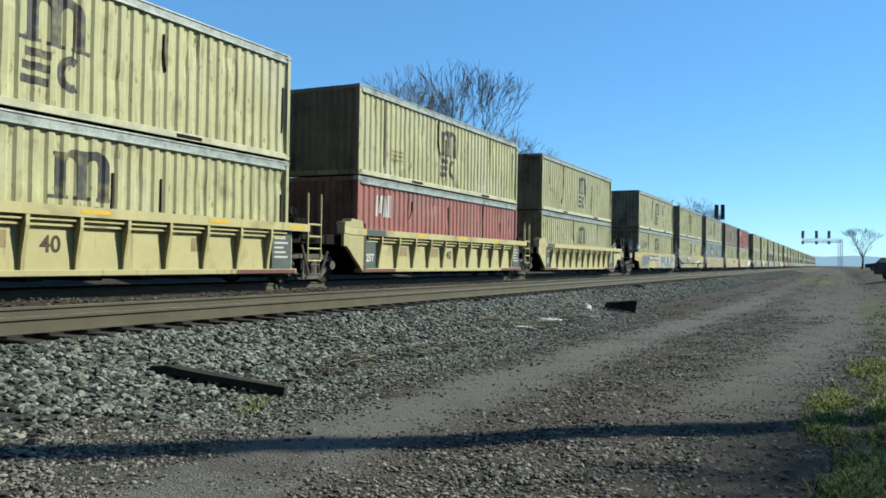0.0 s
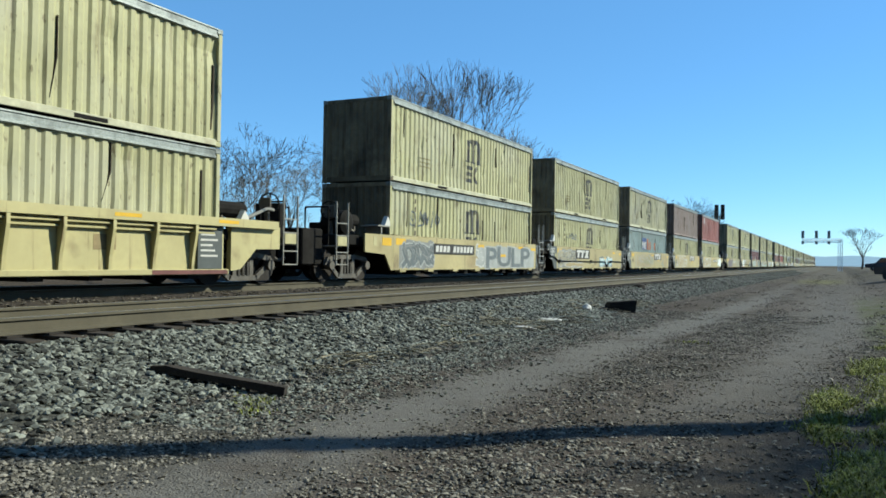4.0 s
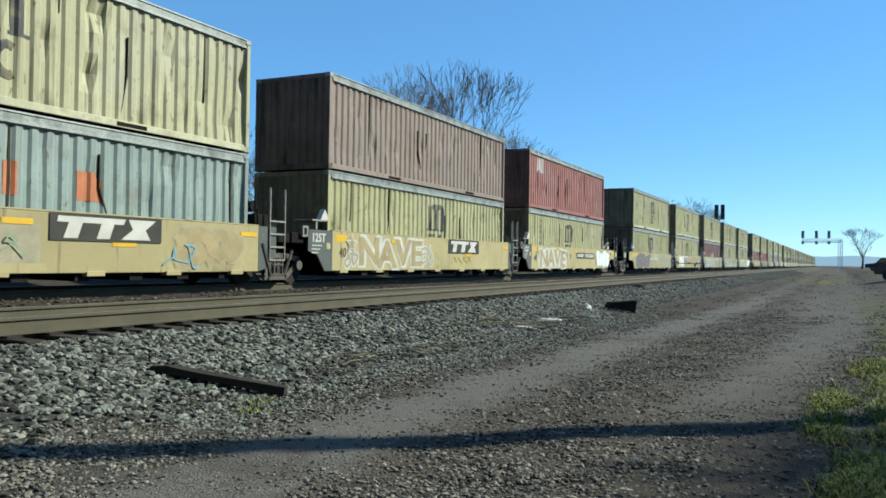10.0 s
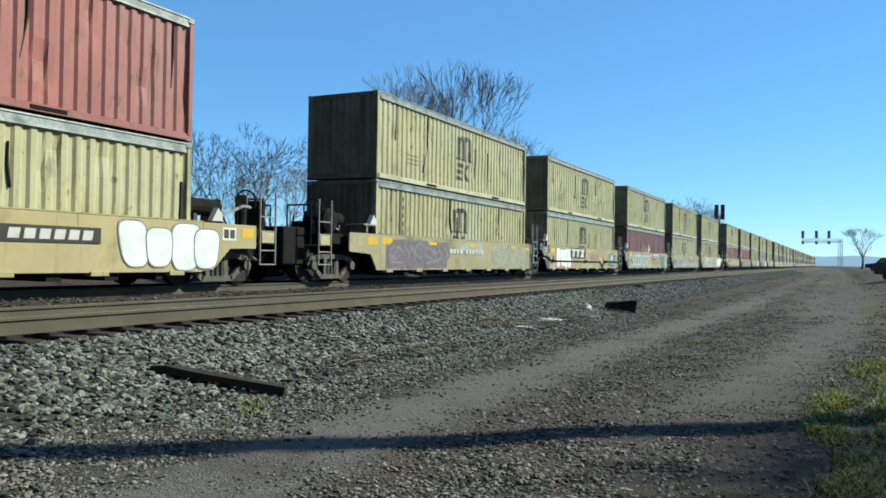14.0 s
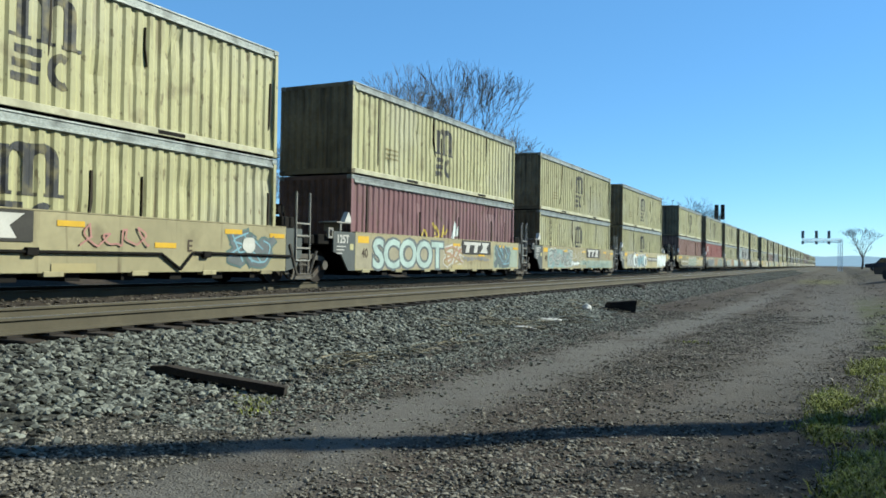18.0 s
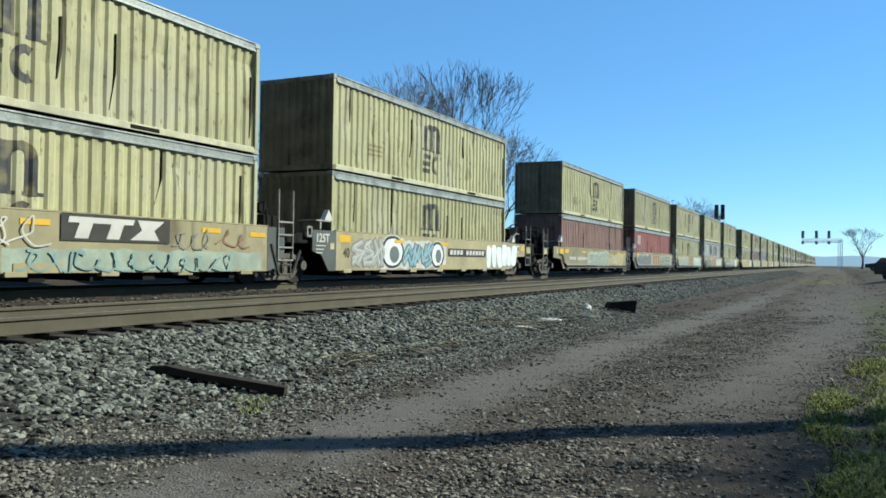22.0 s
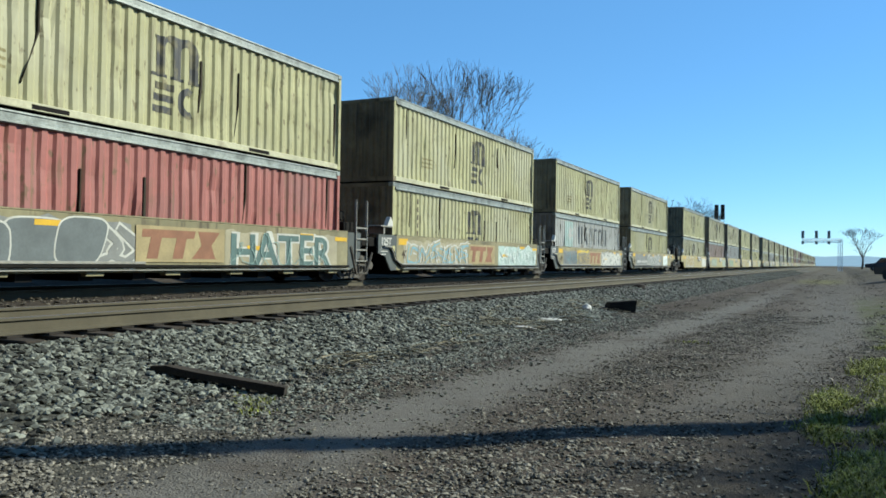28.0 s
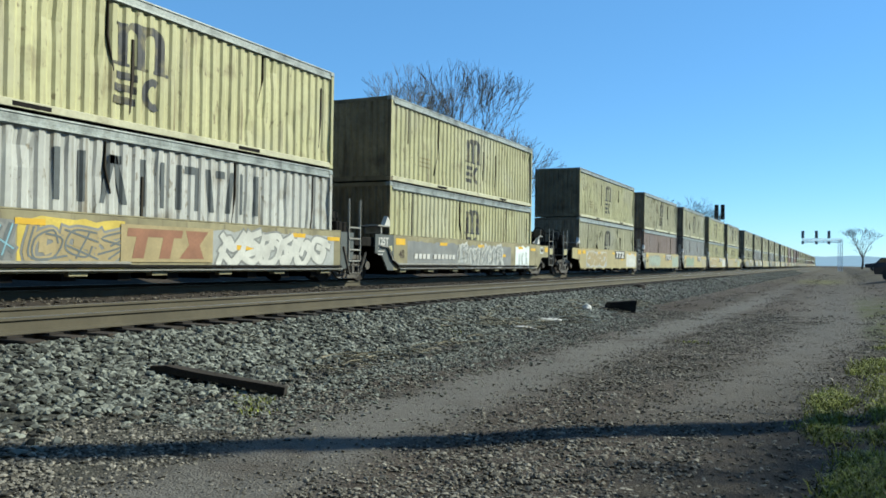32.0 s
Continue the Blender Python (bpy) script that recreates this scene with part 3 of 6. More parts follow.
CONTAINER_LABEL = {
    "yellow": "weathered yellow corrugated steel shipping container stacked on the train",
    "ochre": "faded ochre yellow corrugated shipping container stacked on the train",
    "red": "red corrugated steel shipping container with white marking, on the train",
    "maroon": "dull maroon corrugated steel shipping container in a well wagon",
    "brown": "faded brown corrugated steel shipping container on the train",
    "rust": "rust-red corrugated steel shipping container in a well wagon",
    "teal": "grey-teal corrugated shipping container with blue and orange marking",
    "white": "dirty white corrugated shipping container with dark block lettering",
    "grey": "plain grey corrugated steel shipping container on the train",
}
TEMPLATES = {}


def container(color, upper, seed):
    variant = (color, seed % 3)
    if variant not in TEMPLATES:
        TEMPLATES[variant] = build_container(color, len(TEMPLATES) * 11 + 3)
        ob = TEMPLATES[variant]
    else:
        ob = copy_thing(TEMPLATES[variant], Matrix.Identity(4))
    return ob


def mark_container(ob, color, upper, rng):
    tagged(ob, CONTAINER_LABEL[color], "container", "containers on the train")
    if color in ("yellow", "ochre"):
        y = rib_at(5.35 + rng.uniform(-0.25, 0.25))
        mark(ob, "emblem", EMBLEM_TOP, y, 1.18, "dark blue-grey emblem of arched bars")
        mark(ob, "emblem_foot", EMBLEM_FOOT, y, 0.47, "dark blue-grey bars and half ring")
        if upper:
            for k in range(3):
                mark(ob, "stencil_bar", BARS_FINE, rib_at(1.9), 0.62 + 0.13 * k)
        elif rng.random() < 0.35:
            for k in range(5):
                mark(ob, "stencil_bar", COLUMN, rib_at(1.55), 0.98 + 0.25 * k)
    elif color == "red":
        mark(ob, "sign_figure", LOGO_WHITE, rib_at(0.95), 1.62 if upper else 1.45, "white slanted sign figures")
    elif color == "teal":
        mark(ob, "sign_panel", PANEL_BLUE, rib_at(3.9), 1.17, "blue sign panel with white figures")
        mark(ob, "sign_figure", PANEL_WHITE, rib_at(3.9), 1.19)
        mark(ob, "sign_panel", PANEL_ORANGE, rib_at(5.45), 1.17, "orange sign panel")
        mark(ob, "sign_panel", PANEL_SMALL, rib_at(7.65), 1.17, "small orange sign panel")
    elif color == "white":
        mark(ob, "block_lettering", NAME_BARS, rib_at(4.0), 1.16, "dark block lettering")
        mark(ob, "sign_panel", PANEL_CYAN, rib_at(1.7), 0.98, "pale blue sign square")
        mark(ob, "star", STAR, rib_at(2.35), 1.60)


LOGO_WHITE = drape([rect(0, 0, 0.14, 0.62, 0.05), rect(0.22, 0.1, 0.34, 0.62, 0.05), rect(0.30, 0.5, 0.52, 0.62, 0.05), rect(0.5, 0, 0.64, 0.62, -0.06), rect(0.74, 0, 0.88, 0.66)])
LOGO_WHITE.materials.append(WHITE)
PANEL_BLUE = drape([rect(0, 0, 1.35, 0.78)])
PANEL_BLUE.materials.append(SPRAY["blue"])
PANEL_WHITE = drape([rect(0, 0, 0.12, 0.5), rect(0.12, 0.24, 0.3, 0.5), rect(0.42, 0.05, 0.66, 0.45), rect(0.8, 0, 1.15, 0.1), rect(0.8, 0.1, 0.92, 0.5), rect(1.03, 0.1, 1.15, 0.5), rect(0.92, 0.4, 1.03, 0.5)], 0.008)
PANEL_WHITE.materials.append(WHITE)
PANEL_ORANGE = drape([rect(0, 0, 0.5, 0.75), rect(0.6, 0, 0.85, 0.5), rect(0.95, 0, 1.2, 0.55)])
PANEL_ORANGE.materials.append(SPRAY["orange"])
PANEL_SMALL = drape([rect(0, 0, 0.55, 0.42), rect(0.0, 0.42, 0.4, 0.52)])
PANEL_SMALL.materials.append(SPRAY["orange"])
NAME_BARS = drape(lettering_bars())
NAME_BARS.materials.append(material("dark_grey_lettering", (0.06, 0.07, 0.074), 0.6, 0, 0.2))
PANEL_CYAN = drape([rect(0, 0, 1.35, 1.25)])
PANEL_CYAN.materials.append(SPRAY["pale"])
STAR = drape([[((0.5 if i % 2 == 0 else 0.2) * math.cos(math.pi * i / 7 + 1.57), (0.5 if i % 2 == 0 else 0.2) * math.sin(math.pi * i / 7 + 1.57)) for i in range(14)]], 0.008)
STAR.materials.append(WHITE)


def drape_line(points, w):
    """A sprayed line laid over the waves."""
    left, right = ribbon(points, w)
    return drape([[left[i], right[i], right[i + 1], left[i + 1]] for i in range(len(left) - 1)])


# ---- well wagons ----
SIDE_X = 1.345
CREAM = material("cream_step_paint", (0.334, 0.303, 0.164), 0.6, 0, 0.2, 4)


def ring(bm, x, y, z, r, r_in, w, seg=20):
    """A disc wheel on an axle along x: tread, flange and dished plate."""
    prof = [(-w / 2, r_in * 0.35), (-w / 2, r_in), (-w / 2, r), (w / 2 - 0.03, r - 0.005), (w / 2 - 0.02, r + 0.025), (w / 2, r + 0.02), (w / 2, r_in), (w / 2 - 0.045, r_in * 0.9), (w / 2 - 0.045, r_in * 0.35)]
    rows = []
    for i in range(seg):
        a = 2 * math.pi * i / seg
        rows.append([bm.verts.new((x + u, y + v * math.cos(a), z + v * math.sin(a))) for u, v in prof])
    for i in range(seg):
        p, q = rows[i], rows[(i + 1) % seg]
        for j in range(len(prof)):
            k = (j + 1) % len(prof)
            bm.faces.new((p[j], p[k], q[k], q[j]))
    return bm


def make_truck_meshes():
    m = {}
    bm = bmesh.new()
    for s in (-1, 1):
        b2 = bmesh.new()
        ring(b2, 0, 0, 0, 0.44, 0.36, 0.13)
        b2.transform(Matrix.Translation((s * 0.775, 0, 0)) @ (pose(0, 0, 0, 0, 0, 180) if s > 0 else Matrix.Identity(4)))
        tmp = bpy.data.meshes.new("tmp")
        b2.to_mesh(tmp)
        b2.free()
        bm.from_mesh(tmp)
        bpy.data.meshes.remove(tmp)
    rod(bm, (-0.98, 0, 0), (0.98, 0, 0), 0.07, 8)
    m["wheelset"] = mesh_of("wheelset", bm, WHEEL)
    # cast side frame: sloping arms, window, spring seat and journal boxes
    bm = bmesh.new()

    def bar(pts, w):
        for (y0, z0), (y1, z1) in zip(pts, pts[1:]):
            d = Vector((0, y1 - y0, z1 - z0))
            mm = Matrix.Translation((0, (y0 + y1) / 2, (z0 + z1) / 2)) @ d.to_track_quat("Z", "Y").to_matrix().to_4x4()
            bmesh.ops.create_cube(bm, size=1, matrix=mm @ Matrix.Diagonal((w, 0.12, d.length + w * 0.5, 1)))

    bar([(-1.02, 0.45), (-0.92, 0.60), (-0.45, 0.67), (0.45, 0.67), (0.92, 0.60), (1.02, 0.45)], 0.085)
    bar([(-0.88, 0.46), (-0.45, 0.15), (0.45, 0.15), (0.88, 0.46)], 0.08)
    bar([(-0.29, 0.15), (-0.27, 0.66)], 0.06)
    bar([(0.29, 0.15), (0.27, 0.66)], 0.06)
    for y in (-0.885, 0.885):
        rod(bm, (-0.05, y, 0.44), (0.13, y, 0.44), 0.12, 10)
    m["side_frame"] = mesh_of("side_frame", bm, STEEL)
    bm = bmesh.new()
    for y in (-0.15, 0, 0.15):
        for k in range(6):
            bmesh.ops.create_cone(bm, cap_ends=True, segments=8, radius1=0.066, radius2=0.066, depth=0.022, matrix=Matrix.Translation((0, y, 0.215 + 0.055 * k)))
        rod(bm, (0, y, 0.19), (0, y, 0.52), 0.05, 6)
    m["spring_nest"] = mesh_of("spring_nest", bm, STEEL)
    m["bolster"] = mesh_of("bolster", boxes((-1.0, 1.0, -0.2, 0.2, 0.5, 0.72), (-0.4, 0.4, -0.3, 0.3, 0.72, 0.95), bevel=0.02), BLACK)
    bm = bmesh.new()
    for y in (-0.36, 0.36):
        box(bm, -0.85, 0.85, y - 0.06, y + 0.06, 0.30, 0.42)
    m["brake_beam"] = mesh_of("brake_beam", bm, BLACK)
    return m


TRUCK = make_truck_meshes()


def add_truck(car, y):
    tr = new("bogie")
    tr.parent = car
    tr.matrix_basis = pose(0, y, 0)
    for dy in (-0.885, 0.885):
        ob = part("wheelset", TRUCK["wheelset"], None, tr, "rusty steel wheel pair")
        ob.matrix_basis = pose(0, dy, 0.44)
    for s in (-1, 1):
        ob = part("side_frame", TRUCK["side_frame"], None, tr, "dusty grey cast side frame")
        ob.matrix_basis = pose(s * 1.0, 0, 0, 0, 0, 0 if s > 0 else 180)
        ob = part("spring_nest", TRUCK["spring_nest"], None, tr)
        ob.matrix_basis = pose(s * 1.0, 0, 0)
    part("bolster", TRUCK["bolster"], None, tr)
    part("brake_beam", TRUCK["brake_beam"], None, tr)
    return tr


MESHES = {}


def cached(key, make, mat):
    if key not in MESHES:
        MESHES[key] = mesh_of(key if isinstance(key, str) else key[0], make(), mat)
    return MESHES[key]


def grab_rail():
    x = SIDE_X + 0.02
    return rods([(x, 0, 0.55), (x, 0, 2.22), (x - 0.10, 0.13, 2.15), (x - 0.10, 0.13, 1.15)], 0.024)


def rung():
    x = SIDE_X + 0.02
    return rods([(x, 12.78, 0), (x, 13.33, 0)], 0.026)


def step_frame():
    bm = bmesh.new()
    x = SIDE_X + 0.01
    for a, c in (((12.55, 0.95), (12.85, 0.22)), ((13.65, 0.80), (13.35, 0.22)), ((12.85, 0.22), (13.35, 0.22)), ((12.9, 0.45), (13.3, 0.45)), ((12.95, 0.22), (12.95, 0.6)), ((13.25, 0.22), (13.25, 0.6))):
        rod(bm, (x, a[0], a[1]), (x, c[0], c[1]), 0.035, 5)
    return bm


def end_gear_front():
    """Guide castings and the small white fender of the leading end."""
    return boxes((0.75, 1.28, -0.60, -0.52, 1.36, 1.62), (0.7, 1.3, -0.78, -0.12, 1.56, 1.60), (1.05, 1.12, -0.35, -0.30, 1.3, 1.56), bevel=0.008)


def fender():
    return prism([(-0.42, 1.60), (-0.10, 1.60), (-0.12, 1.74), (-0.24, 1.88), (-0.36, 1.70)], "x", 1.16, 1.30)


def brake_box():
    bm = boxes((0.45, 1.15, 12.5, 13.0, 1.32, 1.62), (0.2, 1.0, 13.15, 13.5, 1.2, 1.5), bevel=0.02)
    rod(bm, (0.2, 12.65, 1.8), (1.0, 12.65, 1.8), 0.13, 8)
    rod(bm, (0.9, 12.9, 1.3), (0.9, 12.9, 1.85), 0.03, 6)
    return bm


def build_wagon(kind, first, last, tan=False):
    """One well of a set. kind: ribbed, flat or old. Origin on the rails under the leading container's end."""
    car = new("well_wagon")
    paint = CAR_TAN if tan else {"ribbed": CAR_PALE, "flat": CAR_YELLOW, "old": CAR_OLD}[kind]
    tone = kind + ("_tan" if tan else "")
    rear = 12.72 if not last else 13.9
    front = -1.0
    for s in (-1, 1):
        x0, x1 = (SIDE_X - 0.05, SIDE_X) if s > 0 else (-SIDE_X, -SIDE_X + 0.05)
        if kind == "ribbed":
            part("side_sheet", cached(("side_sheet", tone, s), lambda: boxes((min(s * 1.25, s * 1.285), max(s * 1.25, s * 1.285), 0.0, 12.25, 0.34, 1.30)), paint), None, car)
            part("top_chord", cached(("top_chord", tone, s, last), lambda: prism([(front, 1.30), (-0.55, 1.27), (rear, 1.27), (rear, 1.45), (-0.55, 1.45), (front, 1.52)], "x", min(s * 1.225, s * 1.47), max(s * 1.225, s * 1.47)), paint), None, car)
            part("bottom_chord", cached(("bottom_chord", tone, s), lambda: boxes((min(s * 1.2, s * 1.365), max(s * 1.2, s * 1.365), -0.1, 12.35, 0.25, 0.36), bevel=0.012), paint), None, car)
            if s > 0:
                stake = cached("stake", lambda: prism([(1.287, 0.362), (1.352, 0.362), (1.372, 0.60), (1.462, 1.10), (1.462, 1.268), (1.287, 1.268)], "y", -0.035, 0.035), paint)
                for i in range(1, 12):
                    ob = part("stake", stake, None, car)
                    ob.matrix_basis = pose(0, -0.05 + 1.03 * i, 0)
                pipe_row = cached("train_line_pipe", lambda: rods([(1.385, 0.3, 1.20), (1.385, 11.9, 1.20)], 0.026), paint)
                part("pipe", pipe_row, None, car)
                part("pipe", pipe_row, None, car).matrix_basis = pose(-0.045, 0, -0.09)
        else:
            part("side_sheet", cached(("side_sheet", tone, s), lambda: boxes((x0, x1, 0.05, 12.42, 0.30, 1.33), bevel=0.01), paint), None, car)
            part("top_chord", cached(("top_chord", tone, s), lambda: boxes((min(s * 1.24, s * (SIDE_X + 0.004)), max(s * 1.24, s * (SIDE_X + 0.004)), 0.05, 12.42, 1.335, 1.36)), paint), None, car)
            tab = cached(("sill_tab", tone, s), lambda: boxes((min(s * 1.2, s * (SIDE_X + 0.02)), max(s * 1.2, s * (SIDE_X + 0.02)), -0.2, 0.2, 0.24, 0.335), bevel=0.01), paint)
            for i in range(7):
                ob = part("sill_tab", tab, None, car)
                ob.matrix_basis = pose(0, 0.6 + 1.85 * i, 0)
            if kind == "old" and s > 0:
                part("sill_ledge", cached("sill_ledge", lambda: boxes((SIDE_X - 0.01, SIDE_X + 0.10, 0.3, 12.4, 0.335, 0.36), bevel=0.006), PIPE), None, car, "pale worn ledge along the sill")
                part("sill_pipe", cached("upper_sill_pipe", lambda: rods([(SIDE_X + 0.05, -0.75, 1.0), (SIDE_X + 0.05, -0.35, 0.98), (SIDE_X + 0.05, -0.1, 0.62), (SIDE_X + 0.05, 0.3, 0.48), (SIDE_X + 0.05, 5.4, 0.48)], 0.03), PIPE), None, car)
                part("sill_pipe", cached("sill_pipe", lambda: rods([(SIDE_X + 0.05, -0.3, 0.95), (SIDE_X + 0.05, -0.05, 0.6), (SIDE_X + 0.05, 0.25, 0.42), (SIDE_X + 0.05, 12.4, 0.42)], 0.03), BLACK), None, car)
    # end posts of grey paint on the near side
    if kind == "ribbed":
        part("end_panel", cached("ribbed_end_panel", lambda: boxes((1.287, 1.35, 11.42, 12.15, 0.362, 1.26), bevel=0.01), CAR_GREY), None, car, "dark grey end panel")
        part("end_panel", cached("ribbed_front_panel", lambda: boxes((1.287, 1.35, 0.02, 0.78, 0.362, 1.26), bevel=0.01), CAR_GREY), None, car, "dark grey end panel with white capacity mark")
        arch = [(-0.86 + 0.80 * (1 - math.cos(k * math.pi / 12)), 0.30 + 0.66 * math.cos(k * math.pi / 12)) for k in range(7)]
        part("front_bracket", cached("front_bracket", lambda: prism([(-1.0, 0.96)] + arch + [(0.0, 0.30), (0.0, 1.27), (-1.0, 1.30)], "x", 1.355, 1.45), paint), None, car)
        part("end_block", cached("end_block", lambda: prism([(-0.98, 1.525), (-0.98, 1.60), (-0.70, 1.62), (-0.66, 1.70), (-0.12, 1.66), (-0.06, 1.455), (-0.55, 1.455)], "x", 1.18, 1.468), paint), None, car, "raised yellow end block")
        part("corner_stake", cached("corner_stake", lambda: boxes((1.352, 1.455, -0.03, 0.10, 0.30, 1.268), bevel=0.01), STENCIL), None, car, "dark brown corner stake")
        part("chord_patch", cached("chord_patch", lambda: boxes((1.471, 1.475, 0.1, 1.15, 1.28, 1.44)), CAR_GREY), None, car, "dark grey patch on the top chord")
        part("stop_block", cached("stop_block", lambda: boxes((1.24, 1.40, -0.02, 0.16, 1.452, 1.60), bevel=0.012), BLACK), None, car)
    else:
        if first:
            part("end_panel", cached(("painted_front_panel", tone), lambda: prism([(-1.55, 1.335), (0.045, 1.335), (0.045, 0.30), (-0.1, 0.30), (-0.45, 0.76), (-1.55, 0.82)], "x", SIDE_X - 0.05, SIDE_X + 0.002), paint), None, car, "painted end panel over the bogie")
        else:
            part("end_panel", cached("grey_front_panel", lambda: prism([(-1.0, 1.335), (0.045, 1.335), (0.045, 0.30), (-0.28, 0.30), (-0.62, 0.72), (-1.0, 0.80)], "x", SIDE_X - 0.05, SIDE_X + 0.004), CAR_GREY), None, car, "grey end panel with white capacity mark")
        if not last:
            part("rear_panel", cached("grey_rear_panel", lambda: prism([(12.425, 0.31), (12.85, 0.40), (13.05, 0.72), (13.05, 1.33), (12.425, 1.33)], "x", SIDE_X - 0.06, SIDE_X), CAR_GREY), None, car, "dark grey rear panel")
    part("well_floor", cached("well_floor", lambda: boxes((-1.2, 1.2, 0.2, 12.0, 0.30, 0.40), *[(-1.25, 1.25, 0.45 + 1.2 * i, 0.75 + 1.2 * i, 0.16, 0.33) for i in range(10)], (-0.12, 0.12, 0.2, 12.0, 0.2, 0.33)), BLACK), None, car, "black well floor and cross bearers")
    part("front_platform", cached("front_platform", lambda: boxes((-1.25, 1.25, -1.55, -0.05, 0.98, 1.24), (-0.5, 0.5, -1.9, -1.4, 0.8, 1.1), (-1.2, 1.2, -0.2, -0.05, 0.4, 1.0), bevel=0.02), BLACK), None, car, "black end platform")
    part("rear_platform", cached("rear_platform", lambda: boxes((-1.25, 1.25, 12.3, 13.7, 0.98, 1.22), (-0.5, 0.5, 13.4, 13.9, 0.8, 1.1), (-1.2, 1.2, 12.25, 12.4, 0.4, 1.0), bevel=0.02), BLACK), None, car, "black end platform")
    if kind != "ribbed":
        part("end_gear", cached("end_gear_front", end_gear_front, PIPE), None, car)
        part("fender", cached("fender", fender, WHITE), None, car, "small white guide plate")
    if kind == "flat" and not first:
        part("bracket", cached("lift_bracket", lambda: boxes((1.28, 1.34, -1.22, -1.16, 1.14, 1.42), (1.28, 1.34, -1.05, -0.99, 1.14, 1.42), (1.28, 1.34, -1.16, -1.05, 1.36, 1.42), (1.28, 1.34, -1.16, -1.05, 1.14, 1.20), bevel=0.008), PIPE), None, car, "pale steel lift bracket")
    if not last:
        for y in (12.78, 13.33):
            part("grab_rail", cached(("grab_rail", kind == "ribbed"), grab_rail, PIPE if kind != "ribbed" else paint), None, car, "bent tubular grab rail").matrix_basis = pose(0, y, 0)
        for z in (0.56, 0.86, 1.16, 1.46):
            part("rung", cached(("rung", kind == "ribbed"), rung, PIPE if kind != "ribbed" else paint), None, car).matrix_basis = pose(0, 0, z)
        part("step", cached("step_frame", step_frame, STEEL), None, car)
        part("brake_gear", cached("brake_box", brake_box, BLACK), None, car)
    add_truck(car, -1.93)
    if last:
        add_truck(car, 13.2)
        deck_paint = paint
        part("end_sill", cached(("end_sill", tone), lambda: prism([(12.425, 0.32), (12.75, 0.36), (13.25, 0.80), (14.1, 0.82), (14.1, 1.33), (12.425, 1.335)], "x", 1.22, SIDE_X - 0.002), deck_paint), None, car, "painted end sill over the bogie")
        part("coupler", cached("coupler_rear", lambda: boxes((-0.15, 0.15, 13.9, 15.05, 0.72, 0.98), (-0.25, 0.25, 14.75, 15.1, 0.65, 1.02), bevel=0.03), STEEL), None, car)
        end_gear_parts(car, 14.0, 1)
        part("end_ladder", cached("end_ladder_rear", lambda: end_ladder(14.25), PIPE), None, car, "tubular end ladder")
        part("step_board", cached("step_board_rear", lambda: boxes((SIDE_X - 0.08, SIDE_X, 14.3, 14.75, 0.95, 1.2), bevel=0.01), CREAM), None, car, "pale step board")
    if first:
        part("coupler", cached("coupler_front", lambda: boxes((-0.15, 0.15, -4.3, -2.9, 0.72, 0.98), (-0.25, 0.25, -4.35, -4.0, 0.65, 1.02), (-0.5, 0.5, -3.2, -1.5, 0.8, 1.15), bevel=0.03), STEEL), None, car)
        part("end_ladder", cached("end_ladder_front", lambda: end_ladder(-2.95), PIPE), None, car, "tubular end ladder")
        part("step_board", cached("step_board_front", lambda: boxes((SIDE_X - 0.08, SIDE_X, -2.9, -2.45, 0.95, 1.2), bevel=0.01), CREAM), None, car, "pale step board")
        end_gear_parts(car, -2.0, -1)
    return car


def wheel_rim():
    """A spoked hand-brake wheel facing along the train."""
    bm = bmesh.new()
    ring_pts = [(0.26 * math.cos(2 * math.pi * k / 14), 0.0, 0.26 * math.sin(2 * math.pi * k / 14)) for k in range(15)]
    for p, q in zip(ring_pts, ring_pts[1:]):
        rod(bm, p, q, 0.022, 5)
    for k in range(0, 14, 3):
        rod(bm, (0, 0, 0), ring_pts[k], 0.014, 4)
    rod(bm, (0, -0.05, 0), (0, 0.05, 0), 0.05, 8)
    return bm


def reservoir():
    bm = rod(bmesh.new(), (0, -0.50, 0), (0, 0.50, 0), 0.19, 12)
    for y in (-0.50, 0.50):
        rod(bm, (0, y, 0), (0, y + (0.09 if y > 0 else -0.09), 0), 0.19, 12, 0.09) if y > 0 else rod(bm, (0, y - 0.09, 0), (0, y, 0), 0.09, 12, 0.19)
    return bm


def hose():
    pts = [(0.35, 0.0, 0.95), (0.38, 0.25, 0.72), (0.38, 0.55, 0.55), (0.36, 0.85, 0.60), (0.34, 1.05, 0.78)]
    return rods(pts, 0.045, 7)


